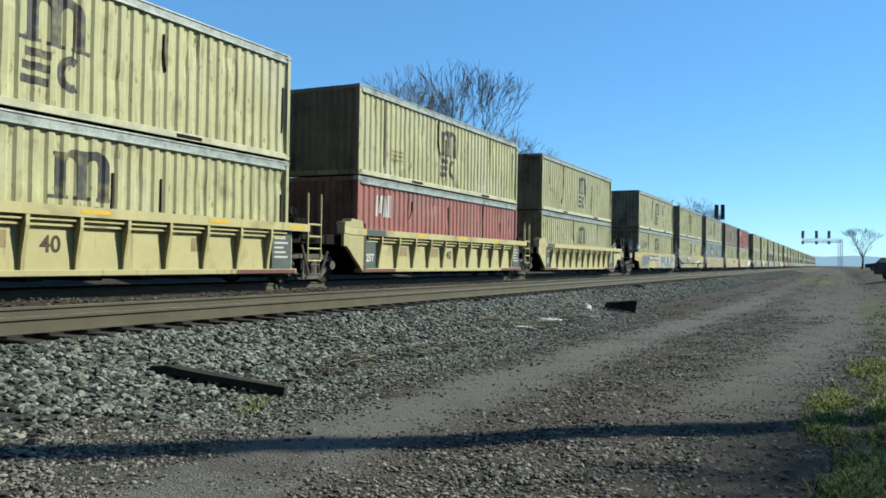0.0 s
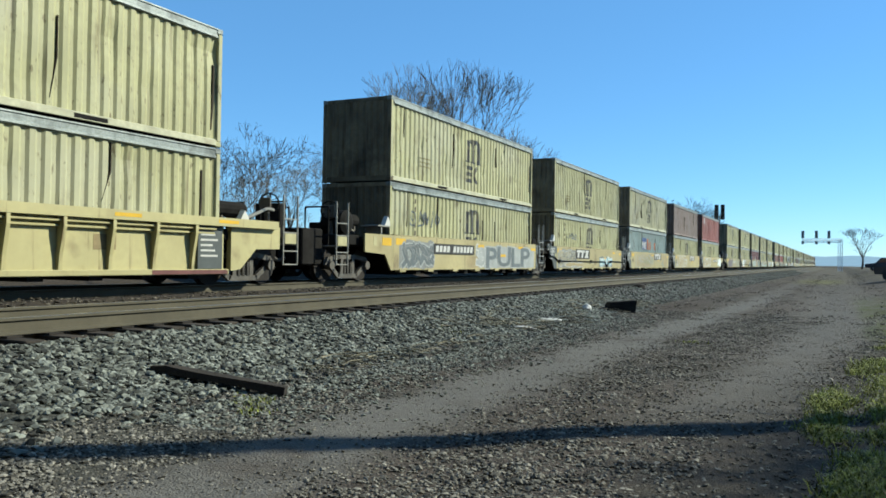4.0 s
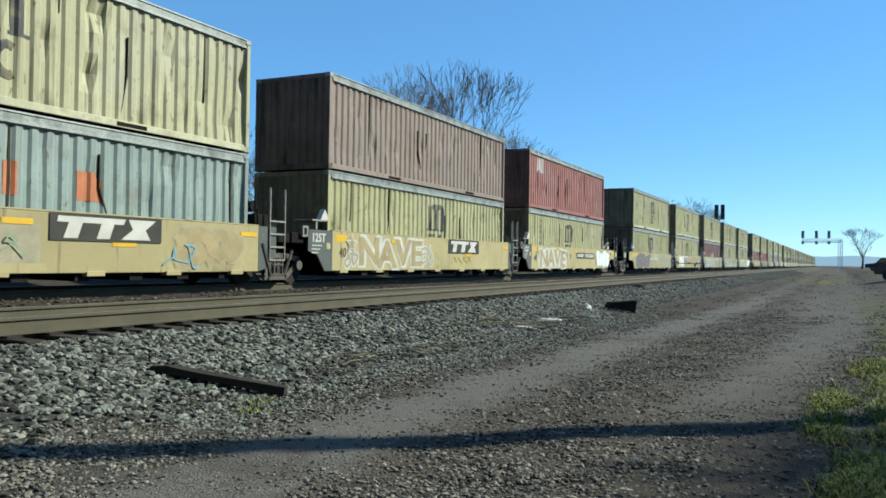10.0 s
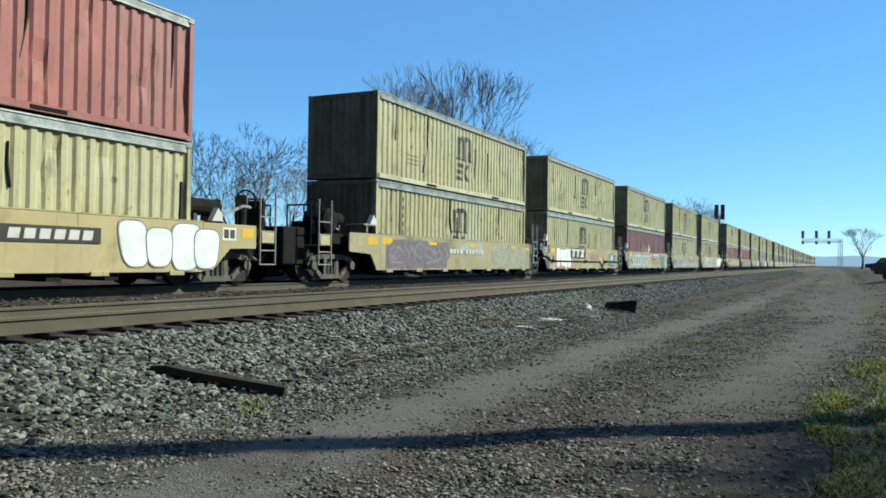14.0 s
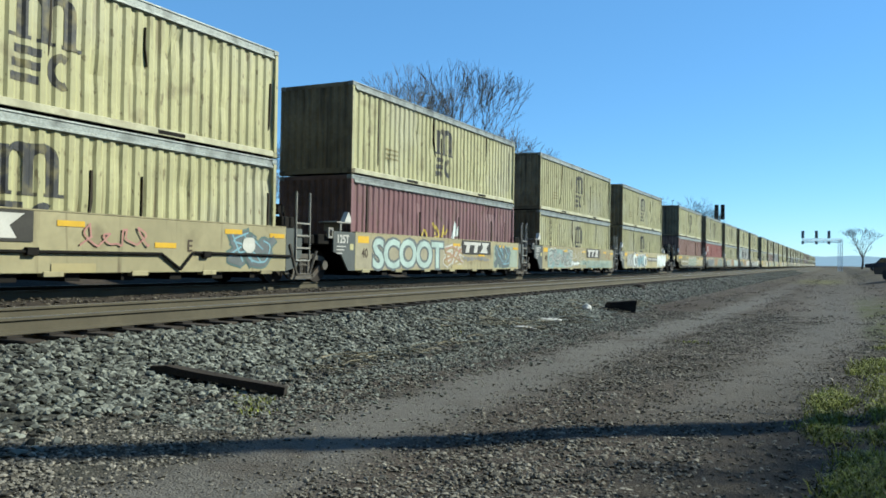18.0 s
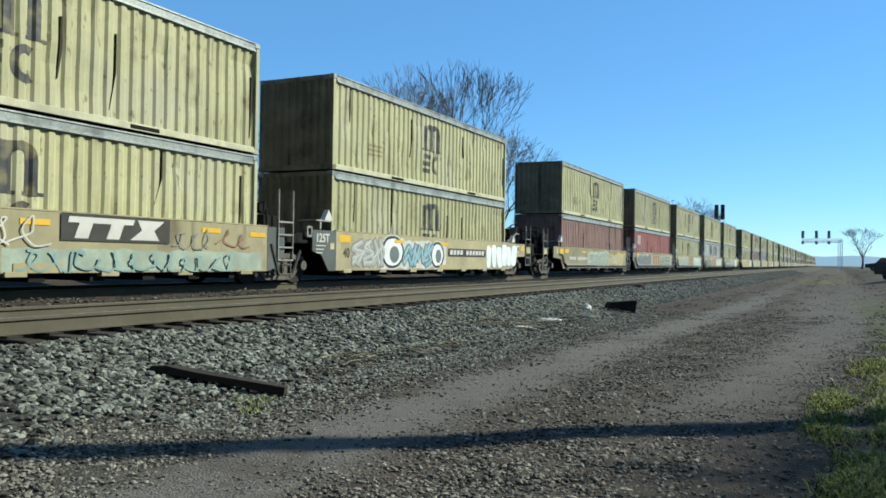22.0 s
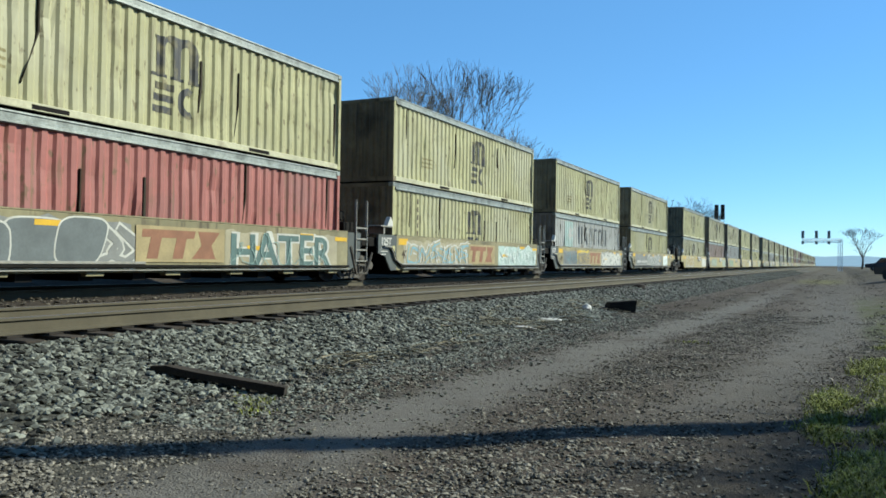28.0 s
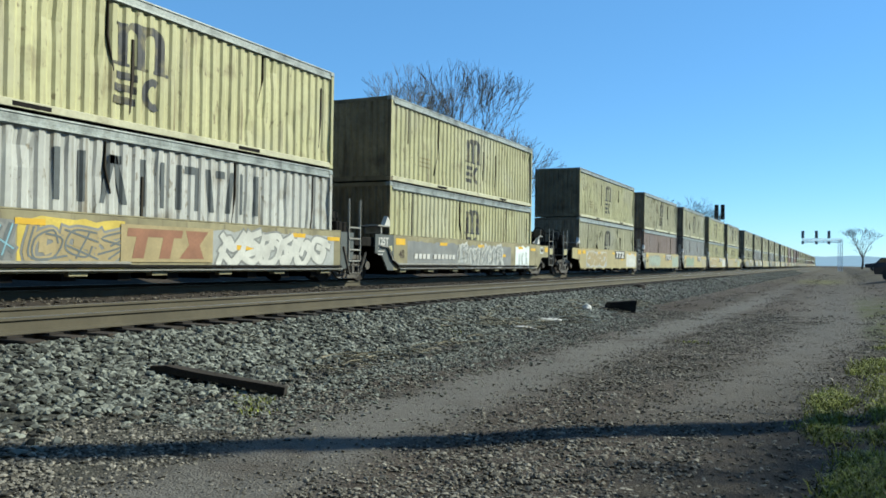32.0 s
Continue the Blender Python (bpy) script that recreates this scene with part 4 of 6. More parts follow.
def end_gear_parts(car, y, way):
    """Brake gear on the platform over an end bogie: tank, saddles, wheel, valve, rods and hose. way: +1 at the rear, -1 at the front."""
    def put(name, key, make, mat, m, label=""):
        part(name, cached(key, make, mat), None, car, label).matrix_basis = m
    put("deck_plate", "deck_plate", lambda: boxes((-1.15, 1.15, -0.45, 0.45, 1.0, 1.28), bevel=0.02), BLACK, pose(0, y, 0))
    put("air_reservoir", "air_reservoir", reservoir, BLACK, pose(0.45, y - 0.75 * way, 1.72), "black cylindrical air tank")
    for d in (-0.3, 0.3):
        put("saddle", "tank_saddle", lambda: boxes((-0.16, 0.16, -0.04, 0.04, 1.24, 1.56), bevel=0.01), STEEL, pose(0.45, y - 0.75 * way + d, 0))
    put("brake_wheel", "brake_wheel", wheel_rim, BLACK, pose(0.75, y + 0.42 * way, 1.92, 0, 0, 12), "spoked hand-brake wheel")
    put("brake_shaft", "brake_shaft", lambda: boxes((-0.05, 0.05, -0.05, 0.05, 1.2, 1.92), (-0.16, 0.16, -0.10, -0.04, 1.72, 2.06), bevel=0.012), STEEL, pose(0.75, y + 0.36 * way, 0))
    put("valve_box", "valve_box", lambda: boxes((-0.22, 0.22, -0.16, 0.16, 1.26, 1.62), (-0.12, 0.12, -0.22, 0.22, 1.34, 1.46), bevel=0.025), BLACK, pose(0.1, y + 0.02 * way, 0))
    put("slack_rod", "slack_rod", lambda: rods([(0.95, -0.9, 1.42), (0.95, 0.1, 1.78), (0.95, 0.35, 1.76)], 0.04), PIPE, pose(0, y, 0, 0, 0, 0 if way > 0 else 180) @ pose(0 if way > 0 else -1.6, 0, 0))
    put("guide_plate", "rear_guide_plate", fender, WHITE, pose(0, y - 0.85 * way if way > 0 else y + 2.0, -0.22 if way > 0 else 0.0), "small white guide plate") if way > 0 else None
    put("draft_box", "draft_box", lambda: boxes((-0.62, 0.62, -0.55, 0.55, 0.52, 1.02), (-0.35, 0.35, 0.5, 0.85, 0.6, 1.0), bevel=0.03), BLACK, pose(0, y + 0.35 * way, 0, 0, 0, 0 if way > 0 else 180))
    if way < 0:
        put("end_housing", "end_housing", lambda: boxes((-0.9, 0.9, -1.85, -0.95, 0.45, 1.40), (-0.6, 0.6, -1.0, 0.2, 0.5, 1.0), bevel=0.03), BLACK, pose(0, y, 0), "black equipment housing over the drawbar")
        put("column", "end_column", lambda: boxes((-0.45, 0.35, -2.08, -1.82, 0.5, 2.02), bevel=0.03), BLACK, pose(0, y, 0), "black upright equipment column")
        put("brake_drum", "brake_drum", lambda: rod(rod(bmesh.new(), (-0.1, 0, 0), (0.55, 0, 0), 0.33, 16), (0.55, 0, 0), (0.62, 0, 0), 0.33, 16, 0.2), BLACK, pose(0.5, y - 0.05, 1.62), "black round brake drum")
    put("air_hose", "air_hose", hose, STEEL, pose(0, y + 0.7 * way, 0, 0, 0, 0 if way > 0 else 180), "hanging rubber air hose")
    put("cross_step", "cross_step", lambda: boxes((-1.2, 1.3, -0.11, 0.11, 0.93, 0.97), bevel=0.008), PIPE, pose(0, y + 0.72 * way, 0), "open grating step across the end")
    for x in (-1.1, 0.2):
        put("hand_rail", "end_hand_rail", lambda: rods([(0, 0, 0.97), (0, 0, 2.0), (0.75, 0, 2.0), (0.75, 0, 0.97)], 0.022), BLACK, pose(x, y + 0.78 * way, 0))


def end_ladder(y):
    bm = bmesh.new()
    x = SIDE_X - 0.02
    for yy in (y, y + 0.55):
        rod(bm, (x, yy, 0.45), (x, yy, 2.12), 0.024, 6)
    for z in (0.46, 0.78, 1.22, 1.55):
        rod(bm, (x, y, z), (x, y + 0.55, z), 0.018, 6)
    return bm


# ---- the train: upper and lower container, wagon kind, for each well ----
UNITS = [
    ("yellow", "yellow", "ribbed"), ("yellow", "red", "ribbed"), ("yellow", "yellow", "ribbed"),
    ("yellow", "yellow", "flat"), ("yellow", "yellow", "flat"), ("ochre", "teal", "flat"), ("brown", "yellow", "flat"), ("red", "yellow", "flat"),
    ("yellow", "yellow", "flat"), ("yellow", "yellow", "flat"), ("yellow", "maroon", "flat"), ("yellow", "yellow", "flat"), ("yellow", "yellow", "flat"),
    ("yellow", "rust", "old"), ("yellow", "red", "old"), ("yellow", "yellow", "old"), ("yellow", "white", "old"), ("yellow", "yellow", "old"),
    ("yellow", "ochre", "flat"), ("ochre", "brown", "flat"), ("ochre", "grey", "flat"), ("yellow", "yellow", "flat"), ("ochre", "yellow", "flat"),
]
STARTS = [3.44, 18.71, 33.98, 53.41, 68.68, 83.68, 98.99, 114.03, 133.52, 148.58, 163.99, 179.35, 194.52, 213.95, 229.28, 244.28, 259.57, 274.75, 294.07, 309.36, 324.67, 339.9, 355.2]
rng = random.Random(11)
while len(UNITS) < 49:
    UNITS.append((rng.choice(["ochre", "yellow", "ochre", "ochre", "ochre", "brown"]), rng.choice(["yellow", "ochre", "ochre", "grey", "brown", "rust", "ochre"]), rng.choice(["flat", "flat", "old"])))
    STARTS.append(STARTS[-1] + (19.4 if (len(STARTS) - 3) % 5 == 0 else 15.25))


def is_first(i):
    return i >= 3 and (i - 3) % 5 == 0


def is_last(i):
    return i == 2 or (i >= 3 and (i - 3) % 5 == 4)


WAGON_LABEL = {
    "ribbed": "pale yellow well wagon with upright side stakes",
    "flat": "tan-yellow flat-sided well wagon covered in graffiti",
    "old": "dirty worn well wagon with layered faded graffiti",
}
WAGON_TEMPLATES = {}
TRAIN = []
for i, ((up, low, kind), s) in enumerate(zip(UNITS, STARTS)):
    key = (kind, is_first(i), is_last(i), kind == "flat" and 8 <= i < 13)
    if key not in WAGON_TEMPLATES:
        WAGON_TEMPLATES[key] = build_wagon(*key)
        wagon = WAGON_TEMPLATES[key]
    else:
        wagon = copy_thing(WAGON_TEMPLATES[key], Matrix.Identity(4))
    tagged(wagon, WAGON_LABEL[kind], "well wagon", "wagons of the train")
    lower = container(low, False, i)
    upper = container(up, True, i + 1)
    TRAIN.append((s, wagon, lower, upper))
WHEELS = [(ob, ob.location.y, ob.location.z) for s, w, lower, upper in TRAIN for tr in w.children if tr.name.startswith("bogie") for ob in tr.children if ob.name.startswith("wheelset")]
for i, (s, wagon, lower, upper) in enumerate(TRAIN):
    mark_container(lower, UNITS[i][1], False, rng)
    mark_container(upper, UNITS[i][0], True, rng)


# ---- markings and graffiti on the wagons ----
GX = SIDE_X + 0.001


def plate(parent, name, y0, z0, y1, z1, mat, label="", lift=0.0, lean=0.0):
    me = on_side(flat([rect(0, 0, y1 - y0, z1 - z0, lean)], 0.003), GX + lift, y0, z0)
    return mark(parent, name, me, 0, 0, label, mat)


def word(parent, text, y, z, size, mat, bold=0.0, squash=1.0, lift=0.003, name="lettering", label="", slant=0.0):
    me = on_side(text_mesh(text, size, bold, 0.0015, squash), GX + lift, y, z, slant)
    return mark(parent, name, me, 0, 0, label, mat)


def tag_word(parent, text, y0, y1, z, high, edge, fill, seed, halo=0.085):
    """A spray-painted word: each letter a fat outline with its fill."""
    r = random.Random(seed)
    size = high * 1.33
    wide = [max(v.co.x for v in text_mesh(ch, size, 0.0, 0.0).vertices) for ch in text]
    sq = (y1 - y0) / sum(wide)
    y = y0
    for i, ch in enumerate(text):
        dz = r.uniform(-0.04, 0.05)
        base = word(parent, ch, y + 0.02, z + dz, size, SPRAY[edge], halo, sq, 0.003 + 0.002 * (i % 2), "letter", fill + " spray-painted letter with " + edge + " outline", r.uniform(-0.08, 0.12))
        me = on_side(text_mesh(ch, size, 0.028 + (halo - 0.085) * 0.3, 0.0015, sq), GX + 0.008 + 0.002 * (i % 2), y, z + dz)
        mark(base, "letter_fill", me, 0, 0, "", SPRAY[fill])
        y += wide[i] * sq


def ribbon(points, w):
    """Both edges of a brush stroke through points."""
    pts = []
    n = len(points)
    for i in range(n - 1):
        p0, p1, p2, p3 = points[max(i - 1, 0)], points[i], points[i + 1], points[min(i + 2, n - 1)]
        for k in range(5):
            t = k / 5
            pts.append(tuple(0.5 * (2 * b + (c - a) * t + (2 * a - 5 * b + 4 * c - d) * t * t + (3 * b - a - 3 * c + d) * t ** 3) for a, b, c, d in zip(p0, p1, p2, p3)))
    pts.append(points[-1])
    left, right = [], []
    for i, (x, y) in enumerate(pts):
        p, q = pts[max(i - 1, 0)], pts[min(i + 1, len(pts) - 1)]
        d = math.hypot(q[0] - p[0], q[1] - p[1]) or 1e-6
        ux, uy = (q[0] - p[0]) / d, (q[1] - p[1]) / d
        e = w * 0.4 * ((i == len(pts) - 1) - (i == 0))
        left.append((x + ux * e - uy * w / 2, y + uy * e + ux * w / 2))
        right.append((x + ux * e + uy * w / 2, y + uy * e - ux * w / 2))
    return left, right


def fill_only(sides):
    """One thin strip that rises a little along its way, so that loops cross cleanly."""
    left, right = sides
    n = len(left)
    vs = [(u, v, 0.00012 * i) for i, (u, v) in enumerate(left)] + [(u, v, 0.00012 * i) for i, (u, v) in enumerate(right)]
    fs = [(i, n + i, n + i + 1, i + 1) for i in range(n - 1)]
    me = bpy.data.meshes.new("spray")
    me.from_pydata(vs, [], fs)
    return me


def hold(me):
    """Keeps painted strokes on the panel."""
    for v in me.vertices:
        v.co.z = min(1.318, max(0.312, v.co.z))
    return me


# plain hooks, waves, chevrons and slashes: shapes of sprayed pieces that spell nothing
SHAPES = (
    [[(0.0, 0.08), (0.30, 0.95), (0.58, 0.28), (1.0, 0.62)]],
    [[(0.0, 0.72), (0.28, 0.15), (0.52, 0.88), (0.78, 0.12), (1.0, 0.55)]],
    [[(0.0, 0.12), (0.55, 0.50), (1.0, 0.05)], [(0.0, 0.58), (0.50, 0.98), (1.0, 0.62)]],
    [[(0.05, 0.12), (0.85, 0.05), (0.98, 0.62), (0.42, 0.90), (0.18, 0.50), (0.62, 0.36)]],
    [[(0.05, 0.0), (0.40, 0.98)], [(0.48, 0.02), (0.95, 0.95)], [(0.1, 0.75), (0.9, 0.30)]],
    [[(0.32, 1.0), (0.05, 0.35), (0.5, 0.02), (0.80, 0.45), (0.35, 0.72)]],
    [[(0.0, 0.02), (0.95, 0.18), (0.30, 0.95), (0.10, 0.30)]],
    [[(0.0, 0.95), (0.45, 0.60), (0.20, 0.25), (0.95, 0.0)], [(0.55, 0.98), (1.0, 0.45)]],
)


def strips(lines, w):
    """Several brush strokes as one mesh; each rises a little along its way, so that loops cross cleanly."""
    vs, fs = [], []
    for pts in lines:
        left, right = ribbon(pts, w)
        k, n = len(vs), len(left)
        vs += [(u, v, 0.00009 * i) for i, (u, v) in enumerate(left)] + [(u, v, 0.00009 * i) for i, (u, v) in enumerate(right)]
        fs += [(k + i, k + n + i, k + n + i + 1, k + i + 1) for i in range(n - 1)]
    me = bpy.data.meshes.new("spray")
    me.from_pydata(vs, [], fs)
    return me


def backing(parent, y0, y1, z, h, color, seed, lift=0.0008):
    """A ragged field of rolled paint behind a piece."""
    r = random.Random(seed)
    n = max(8, round((y1 - y0) / 0.22))
    top = [(y0 + (y1 - y0) * i / n, z + h * (0.9 + 0.1 * noise.noise(Vector((i * 0.6, seed, 0)))) + r.uniform(-0.02, 0.02)) for i in range(n + 1)]
    low = [(y0 + (y1 - y0) * i / n, z + h * (0.04 + 0.08 * noise.noise(Vector((i * 0.5, seed, 4)))) + r.uniform(-0.01, 0.01)) for i in range(n + 1)]
    quads = [[low[i], low[i + 1], top[i + 1], top[i]] for i in range(n)]
    vs = [(u, v, 0.0) for q in quads for u, v in q]
    me = bpy.data.meshes.new("spray")
    me.from_pydata(vs, [], [(4 * i, 4 * i + 1, 4 * i + 2, 4 * i + 3) for i in range(n)])
    mark(parent, "graffiti_backing", hold(on_side(me, GX + lift, 0, 0)), 0, 0, "faded " + color + " rolled paint field", SPRAY[color])


def piece(parent, y0, y1, edge, fill, seed, z=0.34, h=0.94, lift=0.003, back=None, accent=None, fat=1.0, letter=0.78):
    """A row of unreadable fat overlapping shapes: outline, fill, and fine inner lines."""
    r = random.Random(seed)
    if back:
        backing(parent, y0 - 0.12, y1 + 0.12, z - 0.02, h + 0.05, back, seed)
    n = max(1, round((y1 - y0) / letter))
    w = (y1 - y0) / n
    for i in range(n):
        fu, fv = r.random() < 0.5, r.random() < 0.5
        lines = [[(1 - u if fu else u, 1 - v if fv else v) for u, v in ln] for ln in r.choice(SHAPES)]
        if letter > 0.5:
            lines = lines + [[(1.15 * v - 0.1, 1 - u) for u, v in ln] for ln in r.choice(SHAPES)]
        skew, tall, drop = r.uniform(-0.18, 0.25), h * r.uniform(0.82, 0.97), r.uniform(0.0, 0.05)
        t = min(0.21, w * 0.23) * fat
        pad = t * 0.5 + 0.03
        lines = [[(pad + (u + r.uniform(-0.08, 0.08)) * (w * 1.32 - 2 * pad) + skew * (v - 0.5) * 0.4, drop + pad + (v + r.uniform(-0.04, 0.04)) * (tall - 2 * pad)) for u, v in ln] for ln in lines]
        up = lift + 0.0022 * (i % 2) + 0.0001 * i
        base = mark(parent, "graffiti_figure", hold(on_side(strips(lines, t + 0.09), GX + up, y0 + i * w, z)), 0, 0, fill + " graffiti figure with " + edge + " outline", SPRAY[edge])
        mark(base, "figure_fill", hold(on_side(strips(lines, t), GX + up + 0.005, y0 + i * w, z)), 0, 0, "", SPRAY[fill])
        if accent:
            inner = [[(u + 0.02, v + 0.025) for u, v in ln[: max(2, len(ln) - 1)]] for ln in lines]
            mark(base, "inner_line", hold(on_side(strips(inner, t * 0.24), GX + up + 0.0095, y0 + i * w, z)), 0, 0, "", SPRAY[accent])


def cloud(parent, y, z, w, h, color, seed, lift=0.0015, edge=None, lobe=1.0):
    """A rounded lobed patch of spray paint."""
    r = random.Random(seed)
    k = r.randint(4, 6)
    ph = r.uniform(0, 6)
    pts = []
    for i in range(36):
        a = 2 * math.pi * i / 36
        q = 1 - lobe * (0.14 - 0.14 * abs(math.sin(a * k / 2 + ph)) - 0.05 * math.sin(3 * a + ph))
        pts.append((w / 2 * q * math.cos(a), max(-h / 2, min(h / 2, h / 2 * (1 + 0.15 * lobe) * q * math.sin(a)))))
    if edge:
        mark(parent, "graffiti_outline", on_side(flat([[(u * 1.06, v * 1.08) for u, v in pts]], 0.001), GX + lift, y + w / 2, z + h / 2), 0, 0, "", SPRAY[edge])
        lift += 0.002
    return mark(parent, "graffiti_patch", on_side(flat([pts], 0.001), GX + lift, y + w / 2, z + h / 2), 0, 0, color + " spray-painted patch", SPRAY[color])


def bubbles(parent, y0, y1, n, fill, edge, seed, z=0.318, h=0.985, lift=0.004):
    """Overlapping slanted lobes of paint with rounded heads, uneven in width and height, each with a thin outline."""
    r = random.Random(seed)
    w = (y1 - y0) / n
    for k in range(n):
        wk, hk, lean = w * r.uniform(1.15, 1.6), h * r.uniform(0.80, 1.0), r.uniform(-0.16, 0.22)
        drop = r.uniform(0.0, h - hk)
        outline = []
        for i in range(28):
            a = 2 * math.pi * i / 28
            ca, sa = math.cos(a), math.sin(a)
            u = 0.5 + 0.5 * math.copysign(abs(ca) ** 0.55, ca) * (0.86 + 0.14 * sa * r.uniform(0.6, 1.0))
            v = 0.5 + 0.5 * math.copysign(abs(sa) ** 0.6, sa)
            outline.append((u * wk + lean * (v - 0.5), drop + v * hk))
        cx, cz = sum(u for u, v in outline) / 28, sum(v for u, v in outline) / 28
        inner = [(cx + (u - cx) * (1 - 0.07 / wk), cz + (v - cz) * (1 - 0.06 / hk)) for u, v in outline]
        up = lift + 0.0045 * (k % 2) + 0.0001 * k
        base = mark(parent, "graffiti_lobe", hold(on_side(flat([outline], 0.001), GX + up, y0 + k * w, z)), 0, 0, fill + " sprayed lobe with " + edge + " outline", SPRAY[edge])
        mark(base, "lobe_fill", hold(on_side(flat([inner], 0.001), GX + up + 0.0022, y0 + k * w, z)), 0, 0, "", SPRAY[fill])


def scribble(parent, y0, y1, z, h, color, seed, w=0.026, lift=0.0195, label="thin looping spray-paint line"):
    """One long looping line of spray paint."""
    r = random.Random(seed)
    loops = max(2, round((y1 - y0) / 0.42))
    n = loops * 6
    tall = [r.uniform(0.55, 1.0) for _ in range(loops + 1)]
    pts = []
    for i in range(n + 1):
        a = 2 * math.pi * i / 6 + r.uniform(-0.9, 0.9)
        k = tall[i // 6]
        pts.append(((y1 - y0) * i / n + 0.2 * k * math.sin(a) + r.uniform(-0.06, 0.06), h * k * (0.5 - 0.5 * math.cos(a)) + r.uniform(-0.04, 0.04)))
    mark(parent, "graffiti_line", hold(on_side(fill_only(ribbon(pts, w)), GX + lift, y0, z)), 0, 0, color + " " + label, SPRAY[color])


def sign(parent, y0, y1, z0=0.86, z1=1.325, panel=DARKSIGN, figures=WHITE):
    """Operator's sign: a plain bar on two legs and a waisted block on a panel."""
    w, h = y1 - y0, z1 - z0
    p = plate(parent, "operator_sign", y0, z0, y1, z1, panel, "dark sign panel with white figures" if panel is DARKSIGN else "faded tan sign panel with red figures", 0.016)
    table = [(0.03, 0.90), (0.03, 0.68), (0.13, 0.68), (0.11, 0.10), (0.23, 0.10), (0.25, 0.68), (0.42, 0.68), (0.40, 0.10), (0.52, 0.10), (0.54, 0.68), (0.63, 0.68), (0.64, 0.90)]
    waist = [(0.63, 0.10), (0.93, 0.10), (0.86, 0.50), (0.95, 0.90), (0.67, 0.90), (0.73, 0.50)]
    for o in (table, waist):
        me = on_side(flat([[((u * 0.95 + 0.04 * v) * w, v * h) for u, v in o]], 0.002), GX + 0.020, y0, z0)
        mark(p, "sign_figure", me, 0, 0, "", figures)


def number_board(parent, y0, y1, z0=0.72, z1=1.02, panel=DARKSIGN, n=10):
    p = plate(parent, "number_board", y0, z0, y1, z1, panel, "dark board with white bars", 0.016) if panel else None
    w = (y1 - y0) / (n + 1.6)
    for k in range(n):
        me = on_side(flat([rect(0, 0, w * 0.72, (z1 - z0) * 0.6, 0.03)], 0.002), GX + 0.020, y0 + w * (0.4 + k + (0.8 if k > 3 else 0)), z0 + (z1 - z0) * 0.2)
        mark(p or parent, "number_bar", me, 0, 0, "", WHITE)


def reflectors(parent, r):
    plate(parent, "reflector", 0.18, 1.06, 0.75, 1.25, SAFETY, "worn orange-yellow reflector")
    for y, z in ((3.1, 1.10), (6.2, 1.10), (8.35, 0.78), (10.3, 1.12), (11.8, 1.08)):
        if r.random() < 0.85:
            plate(parent, "reflector", y, z, y + 0.55, z + 0.10, SAFETY, "", 0.006)


